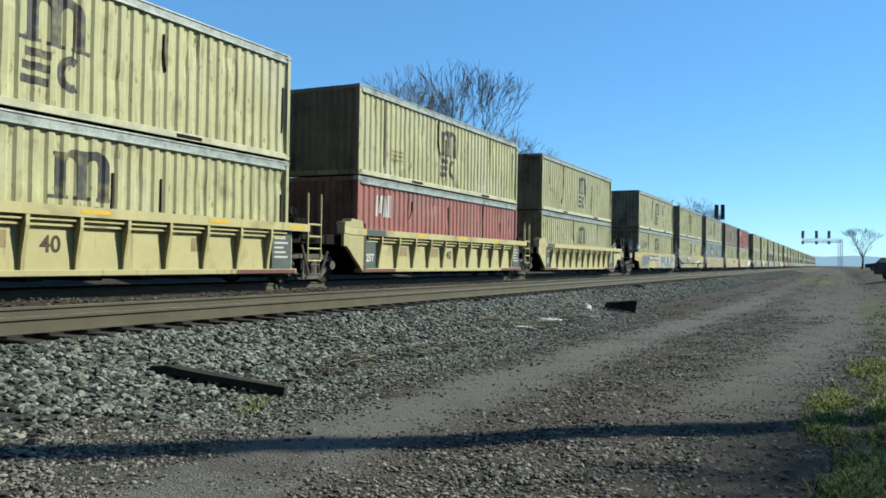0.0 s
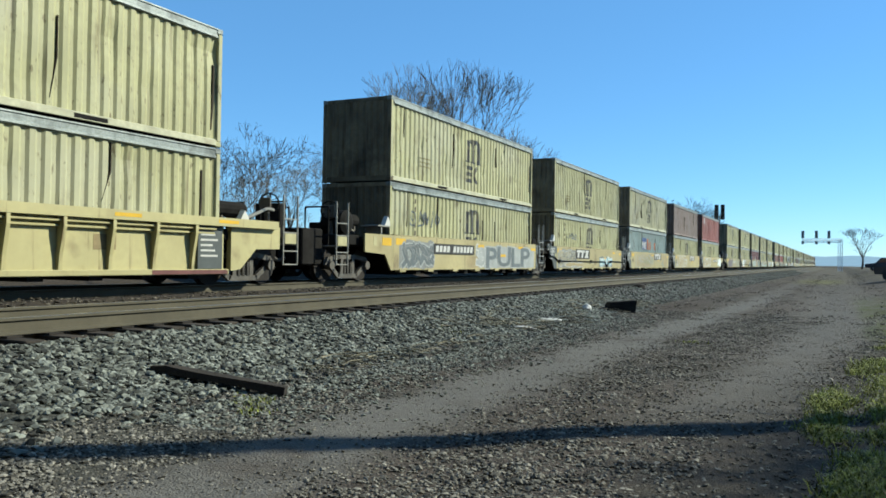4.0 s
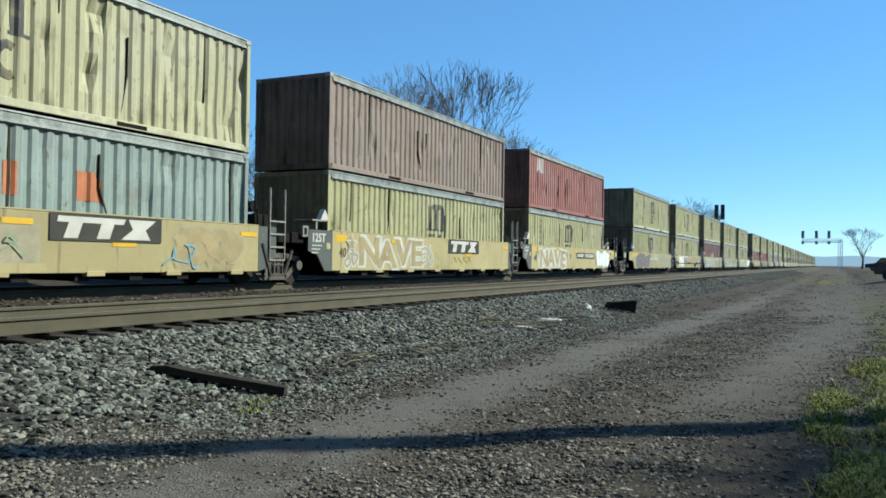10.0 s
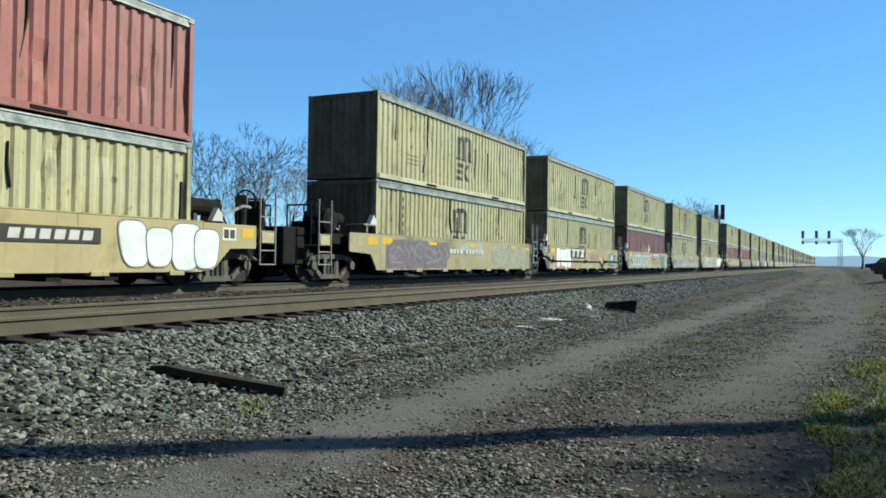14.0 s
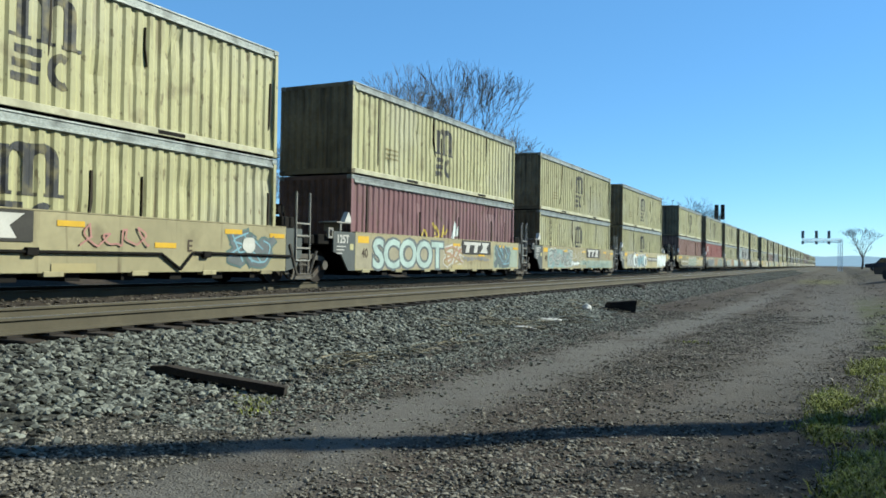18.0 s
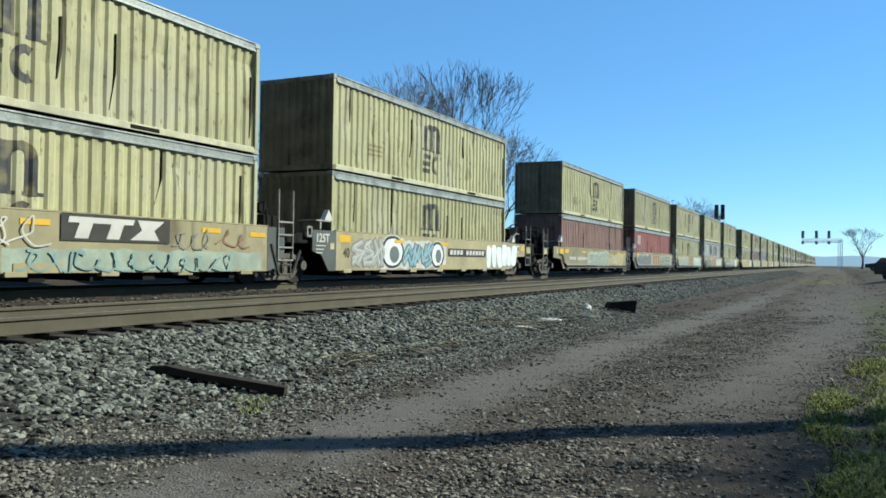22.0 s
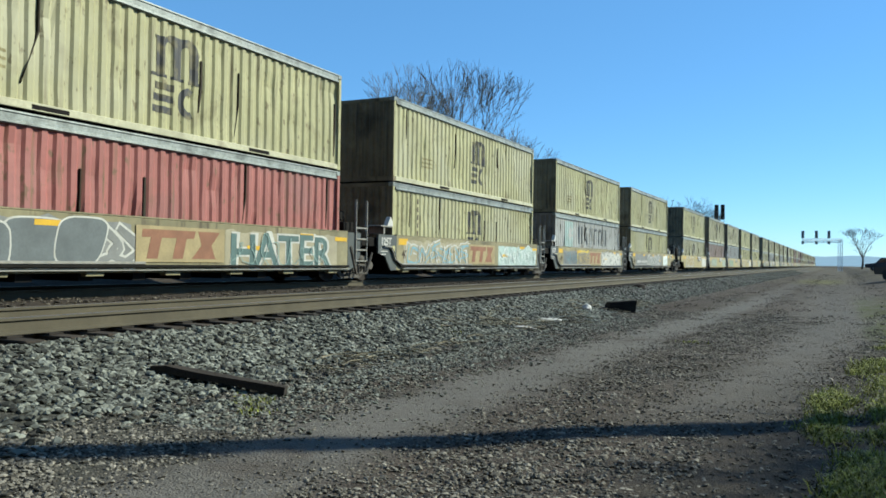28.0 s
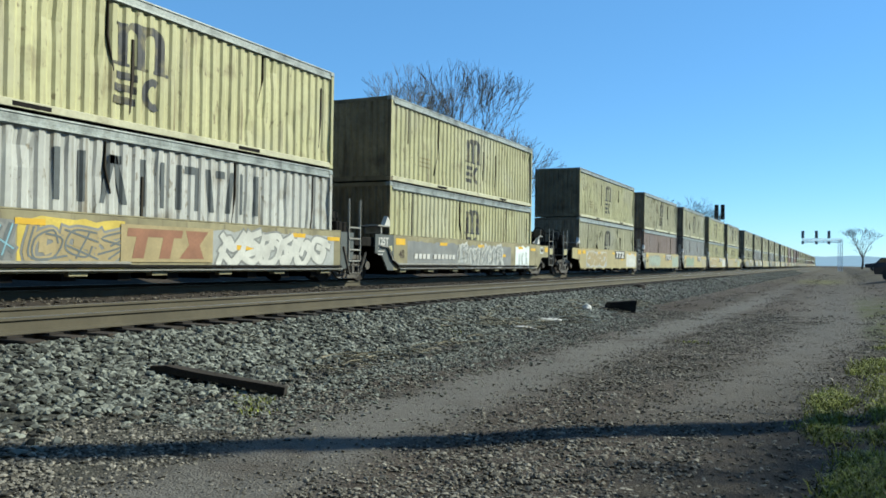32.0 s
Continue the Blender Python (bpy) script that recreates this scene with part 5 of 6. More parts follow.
for i, (s, wagon, lower, upper) in enumerate(TRAIN):
    kind = UNITS[i][2]
    r = random.Random(100 + i)
    if i > 27:
        piece(wagon, r.uniform(1, 2), r.uniform(5, 6), r.choice(["white", "grey"]), r.choice(["silver", "mint", "tan"]), i)
        cloud(wagon, 8.5, 0.4, 3.0, 0.8, r.choice(["white", "silver", "pink"]), i)
        continue
    if kind == "ribbed":
        word(wagon, "125T", 0.14, 0.56, 0.29, WHITE, 0.01, 0.9, 0.0055, "capacity_mark")
        word(wagon, "40", 5.45, 0.66, 0.40, STENCIL, 0.008, 1.0, -0.057, "length_mark")
        for y in (0.0, 3.0, 6.1, 9.2, 11.9):
            plate(wagon, "reflector", y, 1.33, y + 0.62, 1.40, SAFETY, "worn orange-yellow reflector", 0.125)
        for y0, y1 in ((-0.05, 1.9), (10.2, 12.3)):
            plate(wagon, "sill_band", y0, 0.262, y1, 0.345, material("dull_red_sill_paint", (0.121, 0.048, 0.043), 0.7), "dull red painted sill", 0.0205)
        for k in range(5):
            plate(wagon, "stencil_bar", 11.5, 0.62 + 0.11 * k, 12.0 - 0.08 * (k % 3), 0.66 + 0.11 * k, WHITE, "", 0.0055)
        for y, w in ((2.25, 0.5), (4.3, 0.55), (8.9, 0.5)):
            plate(wagon, "data_plate", y, 0.72, y + w, 1.0, material("faded_data_panel", (0.218, 0.17, 0.085), 0.7), "faded stencil panel", -0.0595)
        continue
    if is_first(i):
        plate(wagon, "placard", -1.12, 1.0, -0.92, 1.26, CREAM, "pale cream placard", 0.004)
        plate(wagon, "reflector", -0.62, 1.02, -0.1, 1.25, SAFETY, "worn orange-yellow reflector", 0.004)
        reflectors(wagon, r)
        continue
    if is_last(i):
        board = plate(wagon, "placard", 13.0, 0.98, 13.42, 1.25, SPRAY["fresh"], "white framed placard")
        for k in (0, 1):
            plate(board, "placard_field", 13.04 + 0.19 * k, 1.02, 13.19 + 0.19 * k, 1.21, STENCIL, "", 0.004)
        plate(wagon, "reflector", 13.62, 1.05, 14.0, 1.25, SAFETY, "worn orange-yellow reflector")
    word(wagon, "125T", -0.86, 1.04, 0.30, WHITE, 0.008, 0.95, 0.005, "capacity_mark", "white capacity lettering")
    plate(wagon, "placard", -0.22, 0.86, -0.05, 1.02, material("pale_yellow_placard", (0.364, 0.339, 0.17), 0.6), "pale yellow placard", 0.006)
    for k in range(3):
        plate(wagon, "stencil_bar", -0.86, 0.93 - 0.09 * k, -0.42 - 0.08 * k, 0.955 - 0.09 * k, WHITE, "", 0.006)
    word(wagon, "40", 0.38, 0.66, 0.36, STENCIL, 0.006, 0.9, 0.004, "length_mark")
    reflectors(wagon, r)
    if kind == "flat" and i not in (8, 13):
        plate(wagon, "jack_pad", 6.1, 0.31, 7.0, 0.47, CAR_YELLOW, "small welded plate", 0.012)

W = [t[1] for t in TRAIN]
# first set
piece(W[3], 0.5, 2.5, "silver", "slate", 31, back="grey", accent="grey")
number_board(W[3], 2.65, 5.85, 0.82, 1.16)
backing(W[3], 6.0, 12.2, 0.32, 0.95, "silver", 33)
piece(W[3], 6.0, 6.75, "white", "silver", 34)
tag_word(W[3], "PULP", 6.85, 11.6, 0.40, 0.80, "silver", "slate", 1, 0.07)
cloud(W[3], 5.2, 0.36, 1.3, 0.42, "tan", 5)
piece(W[4], 0.35, 3.1, "silver", "faded", 41, back="grey", accent="slate")
piece(W[4], 1.3, 4.2, "white", "tan", 45, 0.33, 0.34, 0.016, letter=0.45)
sign(W[4], 3.0, 5.5, 0.80, 1.27)
piece(W[4], 7.6, 10.1, "white", "sky", 14, 0.36, 0.60, back="slate", accent="fresh", letter=0.55)
sign(W[5], 7.05, 9.5)
backing(W[5], 1.2, 6.9, 0.33, 0.9, "faded", 9)
piece(W[5], 1.6, 5.8, "faded", "tan", 9, accent="silver")
scribble(W[5], 3.6, 6.6, 0.62, 0.42, "green", 95, 0.03)
scribble(W[5], 9.6, 10.5, 0.40, 0.60, "sky", 96, 0.035)
piece(W[5], 9.9, 11.6, "faded", "tan", 13)
star_spots = [(W[6], 0.95), (W[7], 0.85), (W[7], 5.05)]
piece(W[6], 0.5, 1.25, "white", "faded", 61, 0.34, 0.5, letter=0.4)
tag_word(W[6], "NAVE", 1.3, 5.0, 0.43, 0.80, "white", "tan", 2, 0.10)
piece(W[6], 4.9, 5.8, "white", "faded", 62, 0.36, 0.8, letter=0.45, fat=0.6)
sign(W[6], 6.95, 9.45)
scribble(W[6], 7.3, 8.9, 0.60, 0.22, "yellow", 63, 0.03)
backing(W[7], 0.9, 5.0, 0.34, 0.92, "white", 70)
tag_word(W[7], "NAVE", 1.1, 4.75, 0.43, 0.80, "white", "tan", 3, 0.10)
for w, y in star_spots:
    star = [((0.2 if k % 2 == 0 else 0.09) * math.cos(math.pi * k / 5 + 1.57), (0.2 if k % 2 == 0 else 0.09) * math.sin(math.pi * k / 5 + 1.57)) for k in range(10)]
    outline = mark(w, "star", on_side(flat([[(u * 1.5, v * 1.5) for u, v in star]], 0.002), GX + 0.018, y, 1.02), 0, 0, "tan star with white outline", SPRAY["white"])
    mark(outline, "star_fill", on_side(flat([star], 0.002), GX + 0.022, y, 1.02), 0, 0, "", SPRAY["tan"])
number_board(W[7], 6.6, 9.85, 0.82, 1.10)
word(W[7], "B", 5.55, 0.80, 0.34, STENCIL, 0.006, 0.9, 0.004, "stencil_letter")
bubbles(W[7], 10.2, 12.7, 4, "fresh", "grey", 71, 0.315, 0.985, 0.012)
x = SIDE_X + 0.04
for w in (W[4], W[9]):
    part("brake_pipe", rods([(x, -1.3, 1.12), (x, -0.9, 0.86), (x, -0.35, 0.84), (x, 0.05, 0.70), (x, 0.5, 0.66), (x, 8.5, 0.66), (x, 9.0, 0.36), (x, 9.35, 0.70), (x, 12.6, 0.66)], 0.028), BLACK, w, "black air pipe along the wagon's side")
    for y in (0.3, 5.6, 9.6):
        part("pipe_clamp", boxes((SIDE_X, x + 0.05, y, y + 0.22, 0.6, 0.73), bevel=0.01), BLACK, w)
# second set
piece(W[8], 0.5, 4.3, "purple", "purple", 80, back="purple", accent="grey", fat=1.2)
number_board(W[8], 4.5, 7.6, 0.80, 1.05, None)
piece(W[8], 8.4, 11.8, "green", "faded", 85, back="faded", accent="mint", fat=0.8)
cloud(W[8], 5.4, 0.95, 2.2, 0.30, "mint", 86, 0.001)
backing(W[9], 0.85, 3.5, 0.31, 1.0, "pink", 91)
bubbles(W[9], 0.95, 3.15, 4, "fresh", "pink", 97)
sign(W[9], 3.15, 5.75, 0.82, 1.325)
scribble(W[9], 6.6, 8.2, 0.80, 0.42, "pink", 94, 0.035)
word(W[9], "E", 9.2, 0.72, 0.34, STENCIL, 0.006, 0.9, 0.004, "stencil_letter")
piece(W[9], 10.35, 11.75, "teal", "slate", 92, 0.34, 0.95, accent="sky", letter=0.6)
cloud(W[9], 10.85, 0.72, 0.45, 0.34, "white", 93, 0.018, "teal")
backing(W[10], 0.1, 6.4, 0.32, 0.95, "faded", 101)
tag_word(W[10], "SCOOT", 0.95, 5.4, 0.38, 0.86, "slate", "pale", 10, 0.10)
sign(W[10], 6.9, 9.45, 0.85, 1.325)
piece(W[10], 7.0, 9.3, "tan", "grey", 105, 0.55, 0.26, letter=0.3)
piece(W[10], 9.9, 11.3, "teal", "slate", 102, back="mint", accent="sky", letter=0.6)
backing(W[10], 11.3, 12.3, 0.34, 0.95, "mint", 106)
piece(W[10], 5.4, 6.8, "white", "tan", 103, 0.36, 0.8, accent="pink", fat=0.6)
piece(W[11], 0.9, 4.4, "white", "slate", 110, back="cyan", accent="mint", fat=0.7, letter=0.5)
piece(W[11], 4.3, 5.6, "grey", "fresh", 111, 0.36, 0.36, letter=0.3)
scribble(W[11], 4.3, 6.6, 0.74, 0.50, "white", 112, 0.03)
sign(W[11], 6.95, 9.4)
scribble(W[11], 9.5, 10.6, 0.78, 0.46, "grey", 114)
scribble(W[11], 10.8, 11.7, 0.82, 0.42, "red", 115)
scribble(W[11], 6.2, 11.3, 0.34, 0.38, "cyan", 116, 0.04)
backing(W[11], 5.9, 12.2, 0.32, 0.45, "mint", 117)
piece(W[12], 0.75, 2.4, "grey", "silver", 120, accent="white", letter=0.55)
backing(W[12], 2.3, 6.6, 0.32, 0.98, "white", 121)
for y, w_, h_ in ((2.35, 1.35, 0.95), (5.45, 1.0, 0.85)):
    cloud(W[12], y, 0.36, w_, h_, "black", 122, 0.002, "white", 0.2)
    cloud(W[12], y + 0.10, 0.44, w_ - 0.2, h_ - 0.16, "fresh", 122, 0.007, None, 0.2)
    cloud(W[12], y + w_ * 0.35, 0.52, w_ * 0.42, h_ * 0.52, "slate", 123, 0.010, None, 0.1)
piece(W[12], 3.65, 5.5, "slate", "sky", 124, 0.36, 0.9, 0.006, accent="pale", letter=0.5, fat=1.2)
number_board(W[12], 6.75, 9.9, 0.76, 1.02)
bubbles(W[12], 9.95, 12.45, 5, "fresh", "grey", 127)
bubbles(W[12], 12.45, 13.0, 1, "fresh", "grey", 133)
# third set
number_board(W[13], 0.7, 4.0, 0.68, 0.94, None)
piece(W[13], 4.1, 8.3, "white", "green", 130, back="faded", accent="silver", fat=0.8)
piece(W[13], 8.5, 11.5, "yellow", "faded", 131, 0.4, 0.8, accent="white", fat=0.6)
cloud(W[13], 9.5, 0.4, 2.6, 0.8, "tan", 132, 0.0005)
for u in (14, 15, 16):
    sign(W[u], 5.2, 7.6, 0.50, 1.20, SPRAY["tan"], SPRAY["red"])
backing(W[14], 0.3, 5.1, 0.31, 1.02, "grey", 141)
bubbles(W[14], 0.55, 4.35, 4, "slate", "white", 140)
piece(W[14], 4.35, 5.1, "white", "grey", 142, letter=0.7, fat=0.7)
backing(W[14], 7.65, 11.9, 0.33, 0.95, "faded", 143)
tag_word(W[14], "HATER", 7.75, 11.6, 0.40, 0.82, "white", "teal", 14, 0.06)
scribble(W[14], 7.9, 11.4, 0.45, 0.7, "cyan", 144, 0.02, 0.021)
piece(W[15], 0.6, 5.1, "white", "faded", 150, back="faded", accent="sky", fat=1.1)
backing(W[15], 8.0, 12.2, 0.33, 0.95, "pale", 151)
piece(W[15], 8.1, 12.1, "fresh", "pale", 152, accent="cyan", fat=0.6, letter=0.5)
piece(W[16], 1.0, 3.0, "grey", "slate", 160, 0.42, 0.8, back="grey", accent="sky", letter=0.5)
backing(W[16], 3.15, 5.3, 0.33, 1.0, "yellow", 164)
piece(W[16], 3.3, 5.2, "grey", "tan", 162, 0.36, 0.8, accent="slate", letter=0.6)
backing(W[16], 7.6, 12.1, 0.33, 0.95, "silver", 165)
piece(W[16], 7.8, 11.7, "grey", "white", 163, letter=0.7)
backing(W[17], 0.9, 9.5, 0.33, 0.95, "grey", 170)
number_board(W[17], 1.2, 4.4, 0.6, 0.86, None)
piece(W[17], 4.5, 8.4, "white", "silver", 171, accent="grey")
backing(W[17], 10.0, 11.6, 0.32, 1.0, "fresh", 172)
scribble(W[17], 10.1, 11.4, 0.42, 0.7, "grey", 173, 0.03)
for u in range(18, 28):
    backing(W[u], 0.9, 5.0, 0.33, 0.95, ("silver", "faded", "grey")[u % 3], 180 + u)
    if u < 22:
        piece(W[u], 1.0, 4.8, ("white", "grey", "silver")[u % 3], ("tan", "mint", "green")[u % 3], 200 + u)
    sign(W[u], 6.9, 9.2)
    backing(W[u], 9.7, 12.2, 0.33, 0.95, ("white", "mint", "faded")[u % 3], 230 + u)

for u, y0, y1, color, seed in ((13, 4.0, 8.4, "white", 14), (15, 1.2, 5.1, "white", 18), (15, 8.2, 12.2, "fresh", 19), (17, 4.3, 8.6, "white", 22)):
    scribble(W[u], y0, y1, 0.38, 0.82, color, 300 + seed, 0.03)


def scrawl(ob, y, z, w, h, n, color, seed, label, thick=0.05):
    """Loose sprayed handwriting on a container's waves."""
    r = random.Random(seed)
    for k in range(n):
        ln = r.choice(r.choice(SHAPES))
        pts = [(u * w * 0.85 + 0.1 * v * w, v * h) for u, v in ln]
        mark(ob, "scrawl", drape_line(pts, thick), rib_at(y + k * w), z + r.uniform(-0.05, 0.05), label if k == 0 else "", SPRAY[color])


scrawl(TRAIN[10][2], 4.3, 0.98, 0.42, 0.46, 4, "yellow", 1, "yellow spray scrawl", 0.075)
scrawl(TRAIN[10][2], 6.4, 0.98, 0.45, 0.62, 1, "fresh", 2, "white spray mark with yellow edge", 0.16)
scrawl(TRAIN[3][2], 1.4, 1.32, 0.42, 0.5, 5, "slate", 4, "dark sprayed handwriting", 0.06)
scrawl(TRAIN[4][2], 2.0, 1.35, 0.36, 0.3, 5, "grey", 5, "faint grey sprayed handwriting", 0.045)

# ---- loose stones, grass and litter ----
STONE = material("crushed_ballast_stone", (0.085, 0.089, 0.077), 0.9, 0, 0.35, 3, 0.3, None, 0, 1, 0, 0, 30)


def island_vary(m, lo, hi):
    n, l = m.node_tree.nodes, m.node_tree.links
    geo = n.new("ShaderNodeNewGeometry")
    hs = n.new("ShaderNodeHueSaturation")
    mr = n.new("ShaderNodeMapRange")
    mr.inputs["To Min"].default_value, mr.inputs["To Max"].default_value = lo, hi
    l.new(geo.outputs["Random Per Island"], mr.inputs["Value"])
    l.new(mr.outputs[0], hs.inputs["Value"])
    b = n["Principled BSDF"]
    src = b.inputs["Base Color"].links[0].from_socket
    l.new(src, hs.inputs["Color"])
    l.new(hs.outputs[0], b.inputs["Base Color"])
    return m


island_vary(STONE, 0.1, 2.5)
BED_STONE = island_vary(material("oily_track_bed_stone", (0.058, 0.05, 0.038), 0.9, 0, 0.3, 3, 0.2), 0.3, 2.0)


def scatter_stones(name, spots, mat, label):
    """Angular stones, each a squashed, skewed lump, joined into one mesh."""
    base = [(1, 0, 0), (-1, 0, 0), (0, 1, 0), (0, -1, 0), (0.15, 0.1, 0.9), (-0.1, 0.05, -0.8), (0.62, 0.62, 0.5), (-0.6, 0.6, 0.42), (-0.62, -0.6, 0.5), (0.6, -0.62, 0.4)]
    tri = [(4, 6, 7), (4, 7, 8), (4, 8, 9), (4, 9, 6), (6, 0, 2), (6, 2, 7), (7, 2, 1), (7, 1, 8), (8, 1, 3), (8, 3, 9), (9, 3, 0), (9, 0, 6), (5, 2, 0), (5, 1, 2), (5, 3, 1), (5, 0, 3)]
    r = np.random.RandomState(5)
    n = len(spots)
    P = np.array(spots, dtype=float)
    B = np.array(base)
    jit = 1 + r.uniform(-0.3, 0.3, (n, len(base), 3))
    V = B[None] * jit * P[:, 3][:, None, None] * np.stack([r.uniform(0.7, 1.25, n), r.uniform(0.6, 1.0, n), r.uniform(0.45, 0.85, n)], 1)[:, None, :]
    a = r.uniform(0, 6.283, n)
    tl = r.uniform(-0.6, 0.6, n)
    ct, st = np.cos(tl)[:, None], np.sin(tl)[:, None]
    V[:, :, 1], V[:, :, 2] = V[:, :, 1] * ct - V[:, :, 2] * st, V[:, :, 1] * st + V[:, :, 2] * ct
    ca, sa = np.cos(a)[:, None], np.sin(a)[:, None]
    x = V[:, :, 0] * ca - V[:, :, 1] * sa
    y = V[:, :, 0] * sa + V[:, :, 1] * ca
    V = np.stack([x, y, V[:, :, 2]], 2) + P[:, None, :3]
    F = (np.array(tri)[None] + (np.arange(n) * len(base))[:, None, None]).reshape(-1, 3)
    me = bpy.data.meshes.new(name)
    me.from_pydata(V.reshape(-1, 3).tolist(), [], F.tolist())
    me.materials.append(mat)
    return tagged(new(name, me), label, "stones", kind="stuff")


def stone_spots():
    r = random.Random(21)
    out = []

    def put(x, y, s, sink=0.15):
        z = ground_z(x, y) + 0.035 * noise.noise(Vector((x * 0.9, y * 0.5, 0)))
        out.append((x, y, z + s * (0.35 - sink), s))

    for _ in range(25000):
        y = 2.5 + 24 * r.random() ** 1.35
        x = r.uniform(-7.6, -5.2)
        edge = -5.75 + 0.45 * noise.noise(Vector((y * 0.6, 1.5, 0))) - 0.5 * max(0.0, min(1.0, 5.4 - y))
        if x > edge and r.random() > 0.25 * math.exp(-(x - edge) * 1.5):
            continue
        put(x, y, r.uniform(0.026, 0.062))
    for _ in range(15000):
        y = 20 + 150 * r.random() ** 1.8
        x = r.uniform(-7.6, -5.6)
        put(x, y, r.uniform(0.03, 0.055))
    for _ in range(11000):
        y = 5.2 + 16 * r.random() ** 1.3
        x = -5.5 + abs(r.gauss(0, 0.75))
        if r.random() > 0.9 * wheel_lane(x, y) and (x < -5.3 or r.random() < 0.5):
            put(x, y, r.uniform(0.014, 0.036))
    for _ in range(9000):
        y = r.uniform(-8, 2.8)
        put(r.uniform(-7.6, -6.2), y, r.uniform(0.03, 0.056))
    return out


def bed_spots():
    """Oily stones between and beside the rails of both tracks."""
    r = random.Random(23)
    out = []
    for _ in range(15000):
        y = 1 + 60 * r.random() ** 1.4
        x = r.choice([r.uniform(-9.5, -8.2), r.uniform(-12.2, -9.7), r.uniform(-12.2, -10.2), r.uniform(-8.1, -7.45), r.uniform(-15.5, -12.4)])
        s = r.uniform(0.022, 0.045)
        out.append((x, y, ground_z(x, y) + 0.035 * noise.noise(Vector((x * 0.9, y * 0.5, 0))) + s * 0.05, s))
    return out


def wheel_lane(x, y):
    """How worn the yard is by wheels: two lanes of bare dirt."""
    a = -3.68 + 0.73 * min(1.0, max(0.0, (y - 10) / 20))
    c = -1.35 + 1.45 * min(1.0, max(0.0, (y - 5.5) / 16.5))
    return max(math.exp(-((x - a) / 0.62) ** 2), math.exp(-((x - c) / (0.6 + 0.9 * min(1.0, max(0.0, (y - 12) / 25)))) ** 2) * min(1.0, max(0.0, (y - 6.5) / 3)))


def gravel_spots():
    r = random.Random(22)
    out = []
    for _ in range(105000):
        y = 3.2 + 22 * r.random() ** 1.5
        x = r.uniform(-5.9, 0.9)
        lane = wheel_lane(x, y)
        thin = 0.5 + 0.5 * noise.noise(Vector((x * 0.8, y * 0.6, 9)))
        if x > -0.9 and y < 8.5 and r.random() < 0.7:
            continue
        if r.random() < lane * 0.85 or r.random() > 0.35 + thin * 0.8:
            continue
        s = r.uniform(0.009, 0.024) * (1 - 0.45 * lane) if r.random() < 0.93 else r.uniform(0.022, 0.038) * (1 - 0.5 * lane)
        out.append((x, y, ground_z(x, y) + 0.035 * noise.noise(Vector((x * 0.9, y * 0.5, 0))) + s * 0.1, s))
    for _ in range(12000):
        y = 3.4 - 11 * r.random() ** 1.6
        x = r.uniform(-5.9, 0.9)
        if r.random() > wheel_lane(x, y) * 0.7:
            s = r.uniform(0.014, 0.030)
            out.append((x, y, ground_z(x, y) + s * 0.2, s))
    for _ in range(15000):
        y = 22 + 130 * r.random() ** 1.9
        x = r.uniform(-5.8, 2.5)
        if noise.noise(Vector((x * 1.5, y * 0.2, 2))) > -0.1 and r.random() > wheel_lane(x, y) * 0.75:
            out.append((x, y, ground_z(x, y) + 0.006, r.uniform(0.018, 0.036)))
    return out


scatter_stones("track_bed_stones", bed_spots(), BED_STONE, "oily dark brown stones between the rails")
scatter_stones("ballast_stones", stone_spots(), STONE, "loose grey crushed ballast stones beside the track")
GRIT = island_vary(material("dusty_gravel", (0.096, 0.089, 0.075), 0.95, 0, 0.3, 4), 0.2, 2.5)
scatter_stones("gravel", gravel_spots(), GRIT, "small grey gravel scattered over the dirt yard")

LEAF = island_vary(material("spring_grass_blades", (0.110, 0.124, 0.015), 0.7, 0, 0.3, 4), 0.15, 2.4)


